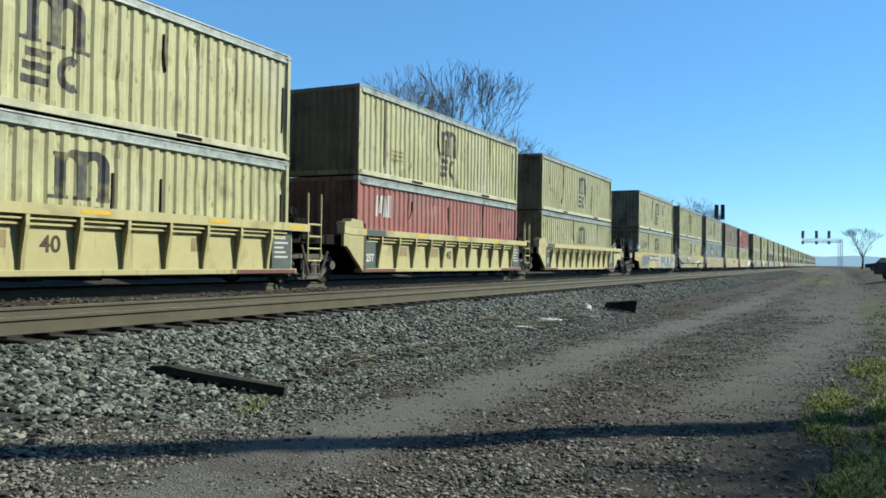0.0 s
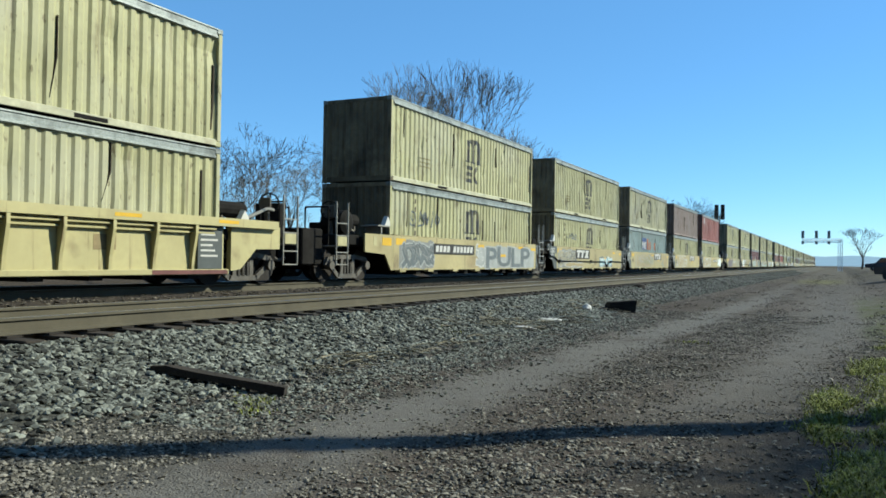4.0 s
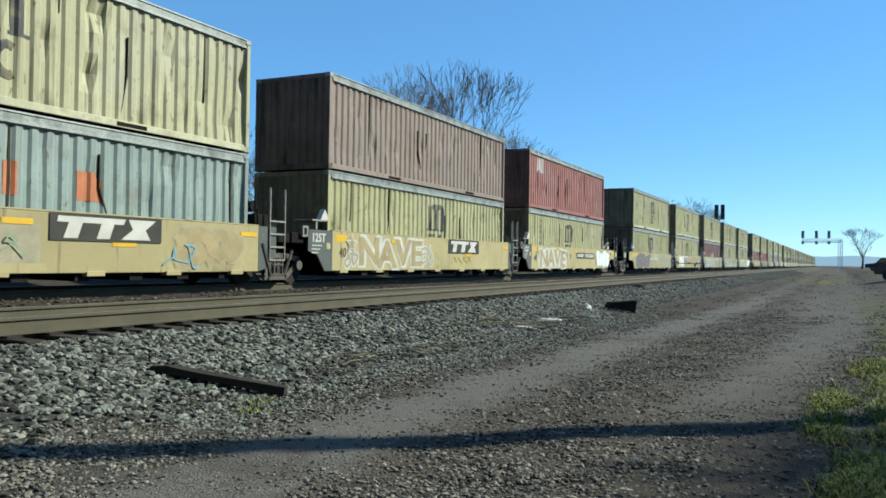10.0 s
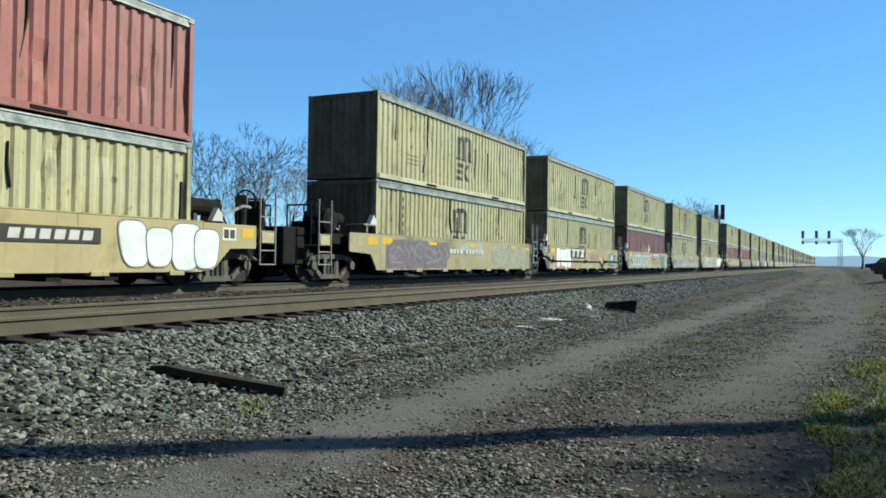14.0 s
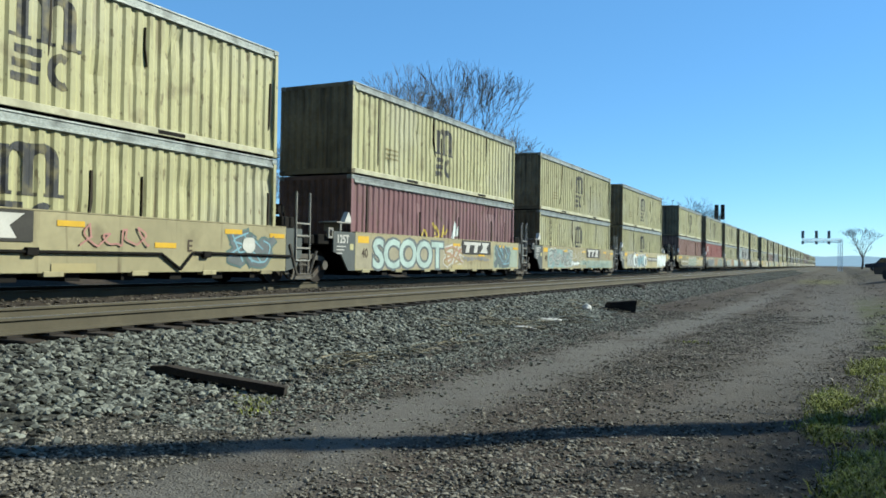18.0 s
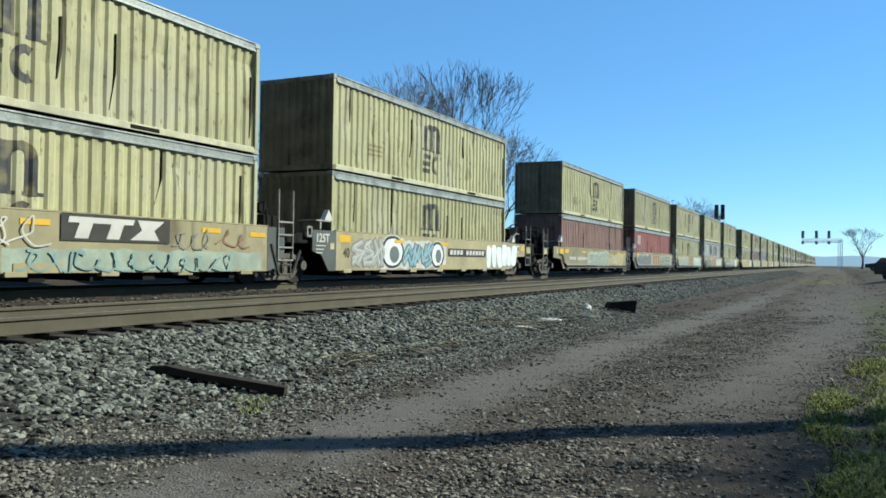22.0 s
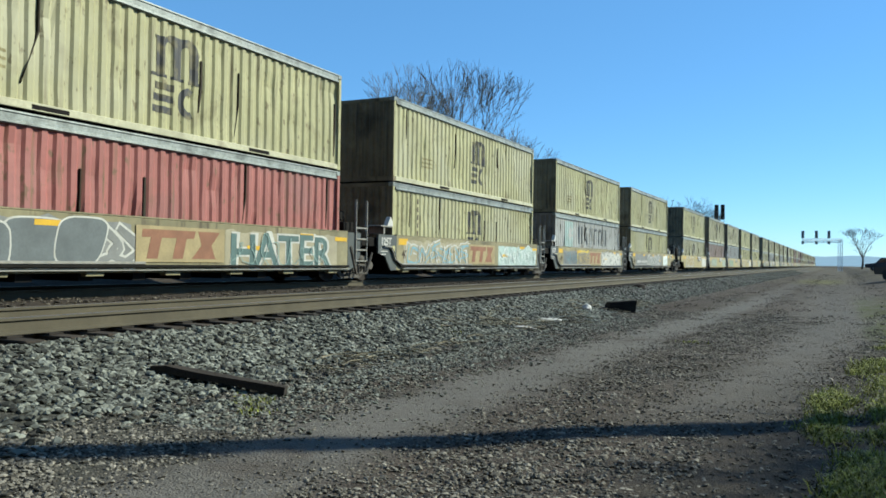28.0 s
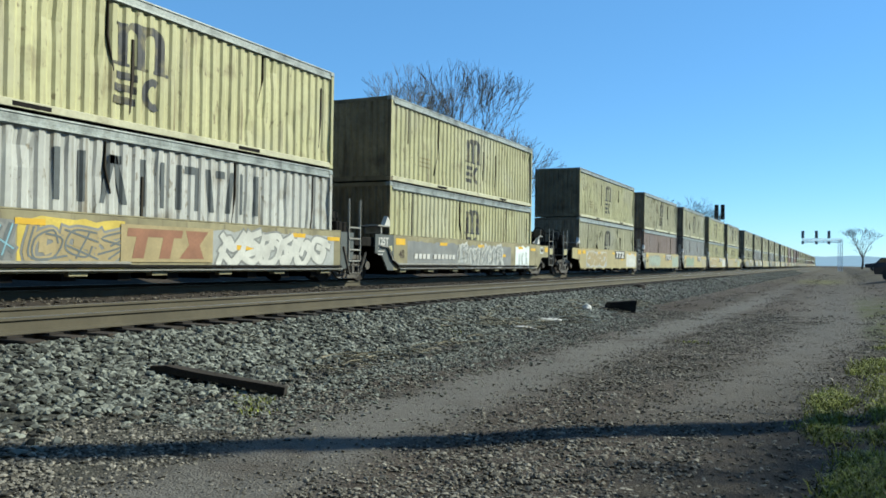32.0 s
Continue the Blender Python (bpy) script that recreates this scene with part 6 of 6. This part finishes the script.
def build_grass():
    r = random.Random(31)
    vs, fs = [], []

    def tuft(x, y, n, tall):
        z = ground_z(x, y) - 0.01
        for _ in range(n):
            a, lean = r.uniform(0, 6.28), r.uniform(0.4, 1.6)
            h, w = tall * r.uniform(0.5, 1.2), r.uniform(0.003, 0.008)
            px, py = x + r.gauss(0, 0.09), y + r.gauss(0, 0.09)
            dx, dy = math.cos(a), math.sin(a)
            k = len(vs)
            vs.extend([(px - dy * w, py + dx * w, z), (px + dy * w, py - dx * w, z), (px + dx * lean * h * 0.4 + dy * w * 0.7, py + dy * lean * h * 0.4 - dx * w * 0.7, z + h * 0.6),
                       (px + dx * lean * h * 0.4 - dy * w * 0.7, py + dy * lean * h * 0.4 + dx * w * 0.7, z + h * 0.6), (px + dx * lean * h, py + dy * lean * h, z + h * (1.05 - 0.35 * lean))])
            fs.append((k, k + 1, k + 2, k + 3))
            fs.append((k + 3, k + 2, k + 4))

    for _ in range(24000):
        y = 4.5 + 28 * r.random() ** 1.5
        edge = (0.02 if y < 7 else -0.14 if y > 9 else 0.02 - 0.08 * (y - 7)) + (0 if y < 9.8 else 0.15 * (y - 9.8)) + 0.28 * noise.noise(Vector((y * 0.7, 3.1, 0)))
        x = edge + r.random() ** 1.2 * (1.5 + 0.06 * y)
        if noise.noise(Vector((x * 2.4, y * 1.3, 5))) > -0.06:
            tuft(x, y, 12, r.uniform(0.03, 0.11))
    for _ in range(2500):
        x, y = r.uniform(0.3, 4.0), r.uniform(-7, 5)
        if noise.noise(Vector((x * 1.5, y * 1.3, 5))) > 0.0:
            tuft(x, y, 10, r.uniform(0.03, 0.08))
    for x, y in ((-5.2, 6.3), (-5.25, 6.45), (-6.3, 13.0), (-6.4, 13.3), (-2.4, 15.5), (-4.9, 6.1)):
        for _ in range(4):
            tuft(x + r.gauss(0, 0.1), y + r.gauss(0, 0.1), 14, 0.07)
    me = bpy.data.meshes.new("grass")
    me.from_pydata(vs, [], fs)
    me.materials.append(LEAF)
    return tagged(new("grass", me), "tufts of fresh green grass along the yard's edge", "grass", kind="stuff")


build_grass()


def build_plank():
    """An old broken tie thrown down the shoulder."""
    a, c = Vector((-6.57, 6.31, -0.60)), Vector((-5.24, 6.89, -0.82))
    bm = bmesh.new()
    n = 9
    rows = []
    for i in range(n + 1):
        t = i / n
        w = 0.07 * (1 - 0.35 * (t < 0.12)) + 0.01 * math.sin(9 * t)
        h = 0.085 * (1 - 0.4 * (t < 0.1))
        y = 0.02 * math.sin(5 * t)
        rows.append([bm.verts.new((t * 1.47, y + u, v)) for u, v in ((-w, 0), (w, 0), (w * 0.95, h), (-w * 0.9, h * (0.9 + 0.1 * math.cos(7 * t))))])
    for p, q in zip(rows, rows[1:]):
        for k in range(4):
            bm.faces.new((p[k], p[(k + 1) % 4], q[(k + 1) % 4], q[k]))
    bm.faces.new(rows[0])
    bm.faces.new(rows[-1][::-1])
    ob = part("old_tie", bm, TIE)
    tagged(ob, "dark weathered timber tie lying on the gravel", "timber")
    d = c - a
    ob.matrix_basis = Matrix.Translation(a) @ Euler((0, math.asin(-d.z / d.length), math.atan2(d.y, d.x))).to_matrix().to_4x4()
    return ob


build_plank()


def lump(name, x, y, size, mat, label, cat, seed, lift=0.0):
    r = random.Random(seed)
    bm = bmesh.new()
    bmesh.ops.create_icosphere(bm, subdivisions=2, radius=1)
    for v in bm.verts:
        k = 1 + 0.3 * noise.noise(v.co * 1.4 + Vector((seed, 0, 0)))
        v.co = Vector((v.co.x * size[0] * k, v.co.y * size[1] * k, v.co.z * size[2] * k))
    ob = part(name, bm, mat)
    ob.matrix_basis = pose(x, y, ground_z(x, y) + size[2] * 0.6 + lift, 0, 0, r.uniform(0, 180))
    return tagged(ob, label, cat)


lump("white_rock", -6.26, 21.75, (0.13, 0.12, 0.12), WHITE, "pale round rock on the gravel", "rock", 1)
lump("scrap_sheet", -5.87, 15.7, (0.30, 0.14, 0.04), WHITE, "crumpled white scrap on the gravel", "litter", 2)
lump("scrap_sheet", -6.05, 17.9, (0.35, 0.12, 0.04), WHITE, "torn pale scrap on the gravel", "litter", 3)
crate = new("scrap_crate")
part("body", prism([(-0.45, 0), (0.45, 0), (0.5, 0.36), (-0.3, 0.30)], "y", -0.16, 0.16), BLACK, crate)
part("flap", prism([(-0.75, 0.02), (-0.35, 0.02), (-0.42, 0.16), (-0.7, 0.12)], "y", -0.1, 0.1), TIE, crate, "dark torn flap")
tagged(crate, "black broken metal scrap lying on the gravel", "scrap")
crate.matrix_basis = pose(-5.70, 23.1, -0.82, 0, 0, 40)

DRY = material("dry_straw_stalks", (0.207, 0.182, 0.127), 0.9, 0, 0.3, 3)


def build_stalks():
    """Dead stalks and sticks lying about on the shoulder's foot."""
    r = random.Random(61)
    segs = []
    for _ in range(520):
        y = 8 + 20 * r.random() ** 1.2
        x = -6.2 + r.gauss(0, 0.45)
        if noise.noise(Vector((x, y * 0.4, 4))) < -0.05:
            continue
        z = ground_z(x, y) + 0.06
        a, n = r.gauss(0.6, 0.6), r.uniform(0.15, 0.6)
        p, q = Vector((x, y, z)), Vector((x + math.cos(a) * n, y + math.sin(a) * n, 0))
        q.z = ground_z(q.x, q.y) + r.uniform(0.05, 0.12)
        mid = p.lerp(q, 0.5) + Vector((r.gauss(0, 0.03), r.gauss(0, 0.03), r.uniform(0, 0.04)))
        segs.append(([p, mid, q], [0.007, 0.008, 0.004]))
    return tagged(new("dry_stalks", tubes("dry_stalks", segs, 4, DRY)), "dead straw-coloured stalks lying on the gravel", "dead stalks", kind="stuff")


# ---- utility pole behind the camera's right, whose shadow crosses the yard ----
POLE_WOOD = material("grey_brown_pole_timber", (0.097, 0.073, 0.052), 0.9, 0, 0.3, 2, 0.4, None, 0.2, 1.5)
pole = new("utility_pole")
PX, PY = 5.2, 12.72
part("shaft", rod(bmesh.new(), (0, 0, -0.3), (0, 0, 10.5), 0.29, 12, 0.23), POLE_WOOD, pole, smooth=True)
part("crossarm", boxes((-0.06, 0.06, -1.2, 1.2, 9.7, 9.83), bevel=0.01), POLE_WOOD, pole)
for yy in (-1.05, -0.4, 0.4, 1.05):
    part("insulator", rod(bmesh.new(), (0, yy, 9.83), (0, yy, 9.98), 0.05, 8, 0.03), PIPE, pole)
tagged(pole, "tall round timber utility pole standing beside the yard", "utility pole")
pole.matrix_basis = pose(PX, PY, ground_z(PX, PY))

# ---- bare trees ----
BARK = material("grey_brown_bark", (0.085, 0.072, 0.058), 0.95, 0, 0.3, 3, 0.4)
TWIG = material("bare_twig_bark", (0.115, 0.102, 0.082), 0.95, 0, 0.25, 3)


def grow(seed, height, spread, levels=7, lean=(0, 0), first=0.3, upright=0.5):
    """Bare tree: a short trunk that forks again and again into arching limbs and fine twigs. Gives (thick, thin) lists of segments."""
    r = random.Random(seed)
    thick, thin = [], []

    def branch(p, d, length, rad, lev):
        n = 4 if lev < 4 else 2
        pts = [p]
        for k in range(n):
            wob = Vector((r.gauss(0, 1), r.gauss(0, 1), r.gauss(0, 0.6))) * (0.045 + 0.008 * lev)
            d = (d + wob + Vector((0, 0, upright * (0.10 if lev else 0.0)))).normalized()
            pts.append(pts[-1] + d * length / n)
        taper = [rad * (1 - 0.34 * k / n) for k in range(n + 1)]
        (thick if lev < 4 else thin).append((pts, taper))
        if lev >= levels:
            return
        turn = r.uniform(0, 6.28)
        forks = 4 if lev == 0 else 3 if r.random() < 0.40 else 2
        for k in range(forks):
            side = d.orthogonal().normalized()
            side.rotate(Matrix.Rotation(turn + 6.283 * k / forks + r.uniform(-0.5, 0.5), 3, d))
            ang = spread * (r.uniform(0.18, 0.34) if k == 0 and lev else r.uniform(0.45, 0.8))
            branch(pts[-1], (d * math.cos(ang) + side * math.sin(ang)).normalized(), length * r.uniform(0.66, 0.86) * (0.82 if lev == 0 else 1.0), max(0.011, taper[-1] * (0.8 if k == 0 else 0.62)), lev + 1)
        # side shoots along the limb
        if lev >= 1:
            for k in range(2 if lev < 5 else 1):
                t = r.uniform(0.25, 0.9) * n
                i = min(n - 1, int(t))
                side = d.orthogonal().normalized()
                side.rotate(Matrix.Rotation(r.uniform(0, 6.28), 3, d))
                ang = spread * r.uniform(0.6, 1.0)
                branch(pts[i].lerp(pts[i + 1], t - i), (d * math.cos(ang) + side * math.sin(ang)).normalized(), length * r.uniform(0.35, 0.55), max(0.010, taper[i] * 0.42), min(levels, lev + 3))

    branch(Vector((0, 0, -0.3)), Vector((lean[0], lean[1], 1)).normalized(), height * first, height * 0.02, 0)
    top = max(p.z for pts, _ in thin for p in pts)
    k = height / top
    for pts, _ in thick + thin:
        pts[:] = [p * k for p in pts]
    return thick, thin


def tubes(name, segs, sides, mat):
    vs, fs = [], []
    for pts, taper in segs:
        start = len(vs)
        for i, p in enumerate(pts):
            d = (pts[min(i + 1, len(pts) - 1)] - pts[max(i - 1, 0)]).normalized()
            u = d.orthogonal().normalized()
            v = d.cross(u)
            for k in range(sides):
                a = 2 * math.pi * k / sides
                vs.append(tuple(p + (u * math.cos(a) + v * math.sin(a)) * taper[i]))
        for i in range(len(pts) - 1):
            for k in range(sides):
                a, c = start + i * sides + k, start + i * sides + (k + 1) % sides
                fs.append((a, c, c + sides, a + sides))
    me = bpy.data.meshes.new(name)
    me.from_pydata(vs, [], fs)
    me.materials.append(mat)
    return me


def build_tree(seed, height, spread, label, **kw):
    thick, thin = grow(seed, height, spread, **kw)
    thing = tagged(new("bare_tree"), label, "tree", "bare trees")
    part("trunk", tubes("trunk", thick, 7, BARK), None, thing)
    part("crown", tubes("crown", thin, 3, TWIG), None, thing, "bare twiggy crown")
    return thing


TALL = "tall leafless tree with a spreading twiggy crown behind the train"
t1 = build_tree(41, 13.7, 0.62, TALL, first=0.30, upright=0.6)
t1.matrix_basis = pose(-20.9, 44, -1.1, 0, 0, 150)
t2 = build_tree(42, 13.6, 0.62, TALL, first=0.27, upright=0.7)
t2.matrix_basis = pose(-24.0, 43, -1.1)
t3 = build_tree(43, 8.6, 0.82, "smaller leafless tree leaning outwards behind the train", first=0.24, lean=(0.12, 0.05), levels=6)
t3.matrix_basis = pose(-19.4, 45, -1.1)
t3.scale = (1.15, 1.15, 1.22)
t4 = build_tree(44, 9.8, 1.0, "leafless tree with many fine branches behind the train", first=0.24)
for k, (x, y, sc, a) in enumerate(((-26.8, 41, 1.0, 0), (-31, 31, 1.0, 80), (-37, 30, 1.15, 140), (-44, 33, 1.25, 30), (-23.5, 31, 0.75, 260), (-35, 40, 1.1, 310))):
    if k == 0:
        t4.matrix_basis = pose(x, y, -1.1, 0, 0, a)
    else:
        o = copy_thing(t4 if k % 2 else t3, pose(x, y, -1.1, 0, 0, a))
        o.scale = (sc, sc, sc)
for dx, turn in ((-0.8, 60), (0.9, 190), (0.2, 300)):
    o = copy_thing(t4, pose(-19.0 + dx, 113 + dx, -1.1, 0, 0, turn))
    o.scale = (0.95, 0.95, 1.16 - 0.05 * abs(dx))
o = copy_thing(t1, pose(5.1, 210, -0.3, 0, 0, 30))
o.scale = (1.05, 1.05, 0.74)
# Out of view on the right: trees added for the shadow on the near corner.
for x, y, turn, sc in ((6.0, 11.0, 200, 0.52), (6.4, 10.5, 70, 0.50), (7.2, 11.3, 150, 0.50), (5.7, 10.5, 250, 0.50), (5.3, 10.0, 100, 0.46), (6.7, 11.4, 20, 0.56), (7.6, 11.9, 120, 0.56)):
    o = copy_thing(t4, pose(x, y, -0.8, 0, 0, turn))
    o.scale = (sc * 0.9, sc * 0.9, sc * 1.12)


def build_brush():
    """A tangle of leafless shrubs along the far side of the line."""
    r = random.Random(77)
    segs = []
    for _ in range(420):
        x, y = r.uniform(-40, -21), r.uniform(14, 62)
        for _ in range(7):
            p = Vector((x + r.gauss(0, 0.5), y + r.gauss(0, 0.5), 0.2))
            d = Vector((r.gauss(0, 0.35), r.gauss(0, 0.35), 1)).normalized()
            h = r.uniform(0.7, 2.1)
            pts = [p]
            for k in range(4):
                d = (d + Vector((r.gauss(0, 0.2), r.gauss(0, 0.2), 0))).normalized()
                pts.append(pts[-1] + d * h / 4)
            segs.append((pts, [0.022, 0.018, 0.014, 0.010, 0.005]))
            for k in (1, 2, 3):
                e = (d + Vector((r.gauss(0, 0.8), r.gauss(0, 0.8), 0.2))).normalized()
                segs.append(([pts[k], pts[k] + e * h * 0.25, pts[k] + e * h * 0.42], [0.010, 0.007, 0.004]))
    return tagged(new("brush", tubes("brush", segs, 3, TWIG)), "tangle of leafless brown shrubs beyond the railway", "shrubs", kind="stuff")


build_brush()
build_stalks()
lump("dark_stone", -7.3, 33.0, (0.3, 0.22, 0.12), TIE, "dark broken lump of tie on the ballast", "debris", 7)

# ---- signals ----
mast = new("signal_mast")
part("post", rod(bmesh.new(), (0, 0, -1.2), (0, 0, 7.6), 0.11, 8), STEEL, mast)
for u in (-0.42, 0.42):
    h = part("signal_head", boxes((u - 0.27, u + 0.27, -0.08, 0.08, 7.0, 9.15), bevel=0.03), BLACK, mast, "black signal head backing board")
    for z in (7.45, 8.1, 8.75):
        part("hood", rod(bmesh.new(), (u, -0.08, z), (u, -0.42, z + 0.02), 0.15, 8, 0.14), BLACK, h)
part("bracket", boxes((-0.6, 0.6, 0.08, 0.2, 7.4, 7.55)), STEEL, mast)
tagged(mast, "black railway signal mast with two tall heads", "railway signal")
mast.matrix_basis = pose(-15.25, 120, 0)

gantry = new("signal_gantry")
# far haze put into the colours: both gantry paints are lightened
HAZED_HEAD = material("haze_lightened_black_paint", (0.11, 0.12, 0.13), 0.7, 0, 0.2, 3)
ALU = material("grey_galvanised_truss", (0.55, 0.60, 0.62), 0.5, 0.3, 0.15, 3)


def lattice(a, c, w, n):
    """A square truss between two points."""
    a, c = Vector(a), Vector(c)
    d = (c - a).normalized()
    u = d.orthogonal().normalized()
    v = d.cross(u)
    bm = bmesh.new()
    cs = [(u * s + v * q) * w / 2 for s, q in ((1, 1), (1, -1), (-1, -1), (-1, 1))]
    for k in cs:
        rod(bm, a + k, c + k, 0.07, 5)
    for i in range(n):
        p, q = a.lerp(c, i / n), a.lerp(c, (i + 1) / n)
        for k in range(4):
            rod(bm, p + cs[k], q + cs[(k + 1) % 4], 0.04, 4)
    return bm


part("mast", lattice((0, 0, -1), (0, 0, 8.3), 0.8, 8), ALU, gantry, "grey lattice mast")
part("arm", lattice((0.4, 0, 7.9), (-9.9, 0, 7.9), 0.75, 10), ALU, gantry, "grey lattice arm over the tracks")
for x in (-9.6, -6.1, -2.9):
    hd = part("signal_head", boxes((x - 0.38, x + 0.38, -0.6, -0.48, 8.6, 10.7), bevel=0.03), HAZED_HEAD, gantry, "black signal head")
    for z in (9.0, 9.6, 10.2):
        part("hood", rod(bmesh.new(), (x, -0.6, z), (x, -0.95, z), 0.16, 8), HAZED_HEAD, hd)
    part("lower_head", boxes((x - 0.34, x + 0.34, -0.6, -0.48, 6.9, 7.7), bevel=0.03), HAZED_HEAD, gantry, "black lower signal head")
tagged(gantry, "grey cantilever signal gantry over the railway tracks", "signal gantry")
gantry.matrix_basis = pose(0.55, 250, -0.2)


# ---- parked vehicle and far buildings ----
CAR_PAINT = material("dark_blue_car_paint", (0.015, 0.021, 0.036), 0.25, 0.3, 0.1, 3, spec=0.6)
GLASS = material("dark_car_glass", (0.015, 0.018, 0.022), 0.05, 0.0, 0.05, 3, spec=0.8)
TYRE = material("tyre_rubber", (0.02, 0.02, 0.02), 0.85, 0, 0.2, 5)


def build_pickup():
    thing = new("pickup_truck")
    part("body", prism([(-2.8, 0.45), (2.8, 0.45), (2.85, 0.95), (1.35, 1.15), (-2.8, 1.12), (-2.85, 0.7)], "x", -0.97, 0.97), CAR_PAINT, thing)
    part("cab", prism([(-0.9, 1.14), (1.5, 1.14), (0.85, 1.85), (-0.75, 1.88)], "x", -0.86, 0.86), CAR_PAINT, thing)
    for s in (-1, 1):
        part("side_window", prism([(-0.7, 1.22), (1.25, 1.22), (0.75, 1.76), (-0.65, 1.78)], "x", min(s * 0.86, s * 0.872), max(s * 0.86, s * 0.872)), GLASS, thing)
        for y in (-1.75, 1.8):
            w = part("wheel", ring(bmesh.new(), s * 0.86, y, 0.40, 0.40, 0.25, 0.24, 16), TYRE, thing)
            part("rim", rod(bmesh.new(), (s * 0.84, y, 0.40), (s * 0.975, y, 0.40), 0.23, 10), PIPE, w)
        part("tail_lamp", boxes((s * 0.8 - 0.08, s * 0.8 + 0.08, -2.88, -2.82, 0.85, 1.08)), SPRAY["red"], thing)
    part("bumper", boxes((-0.9, 0.9, -2.95, -2.82, 0.45, 0.62), bevel=0.02), PIPE, thing)
    return tagged(thing, "dark pickup truck parked at the far edge of the yard", "pickup truck")


pk = build_pickup()
pk.matrix_basis = pose(5.45, 70, ground_z(5.45, 70), 0, 0, 62)
pk2 = copy_thing(pk, pose(6.3, 128, ground_z(6.3, 128), 0, 0, 85))

SHED = material("grey_shed_cladding", (0.182, 0.188, 0.194), 0.7, 0, 0.15, 1)
shed = new("shed")
part("wall", boxes((0, 14, 0, 10, 0, 4.6)), SHED, shed)
part("roof", prism([(-0.4, 4.55), (14.4, 4.55), (7, 6.6)], "y", -0.4, 10.4), CAR_GREY, shed)
part("door", boxes((5, 9, -0.06, 0.02, 0, 3.6)), WHITE, shed)
tagged(shed, "grey clad shed standing at the edge of the yard", "shed")
shed.matrix_basis = pose(9.7, 165, -0.2)


def build_ridge():
    """Low wooded hills along the horizon."""
    vs, fs = [], []
    n = 160
    for i in range(n + 1):
        x = -2600 + 5200 * i / n
        h = 26 + 16 * noise.noise(Vector((x * 0.0016, 2, 0))) + 5 * noise.noise(Vector((x * 0.012, 5, 0)))
        vs += [(x, 2300, -5), (x, 2330, h), (x, 2700, -5)]
    for i in range(n):
        a = i * 3
        fs += [(a, a + 3, a + 4, a + 1), (a + 1, a + 4, a + 5, a + 2)]
    me = bpy.data.meshes.new("hills")
    me.from_pydata(vs, [], fs)
    haze = material("far_hazy_woods", (0.121, 0.164, 0.207), 1.0, 0, 0.12, 0.01)
    # distance haze is put into the hills as pale blue colour and glow
    haze.node_tree.nodes["Principled BSDF"].inputs["Emission Color"].default_value = (0.42, 0.58, 0.68, 1)
    haze.node_tree.nodes["Principled BSDF"].inputs["Emission Strength"].default_value = 0.45
    me.materials.append(haze)
    return tagged(new("hills", me), "low wooded hills far away along the horizon", "hills", kind="structure")


build_ridge()


def build_sky_blocker(a, c):
    """Dark treeline, unseen behind the camera, added to cut sky light; railway left open."""
    vs, fs = [], []
    a, c = Vector(a), Vector(c)
    n = 60
    out = Vector((a.y - c.y, c.x - a.x)).normalized()
    for i in range(n + 1):
        p = a.lerp(c, i / n)
        h = 24 + 5 * noise.noise(Vector((p.x * 0.05, p.y * 0.05 + 8, 0))) + 2.5 * noise.noise(Vector((p.x * 0.4, p.y * 0.4 + 3, 0)))
        p = p + out * 3 * noise.noise(Vector((p.x * 0.1, p.y * 0.1 + 1, 0)))
        q, w = p + out * 1.5, p + out * 14
        vs += [(p.x, p.y, -2), (q.x, q.y, h), (w.x, w.y, -2)]
    for i in range(n):
        k = i * 3
        fs += [(k, k + 3, k + 4, k + 1), (k + 1, k + 4, k + 5, k + 2)]
    me = bpy.data.meshes.new("woods")
    me.from_pydata(vs, [], fs)
    me.materials.append(SKY_BLOCKER)
    return tagged(new("woods", me), "unseen dark treeline added to cut sky light", "woods", kind="structure")


SKY_BLOCKER = material("dark_sky_blocker", (0.05, 0.045, 0.03), 1.0, 0, 0.4, 0.4)
build_sky_blocker((-18, -10), (-170, -10))
build_sky_blocker((17, -10), (-6, -10))
build_sky_blocker((14, 3), (14, -12))


# ---- the train's run ----
def motions():
    times = [0.0, 4.0, 8.0, 12.0, 16.0, 20.0, 24.0, 28.0, 32.0]
    for s, wagon, lower, upper in TRAIN:
        for ob, z in ((wagon, 0.0), (lower, LOWER_Z), (upper, UPPER_Z)):
            walk(ob, [(t, track_pose(s - travelled(t)) @ pose(0, 0, z)) for t in times])
    ticks = [k / 15 for k in range(481)]
    near = {w for s, w, lower, upper in TRAIN[:20]}
    for ob, y, z in WHEELS:
        if ob.parent.parent in near:
            walk(ob, [(t, pose(0, y, z, math.degrees(travelled(t) / 0.44))) for t in ticks])


motions()
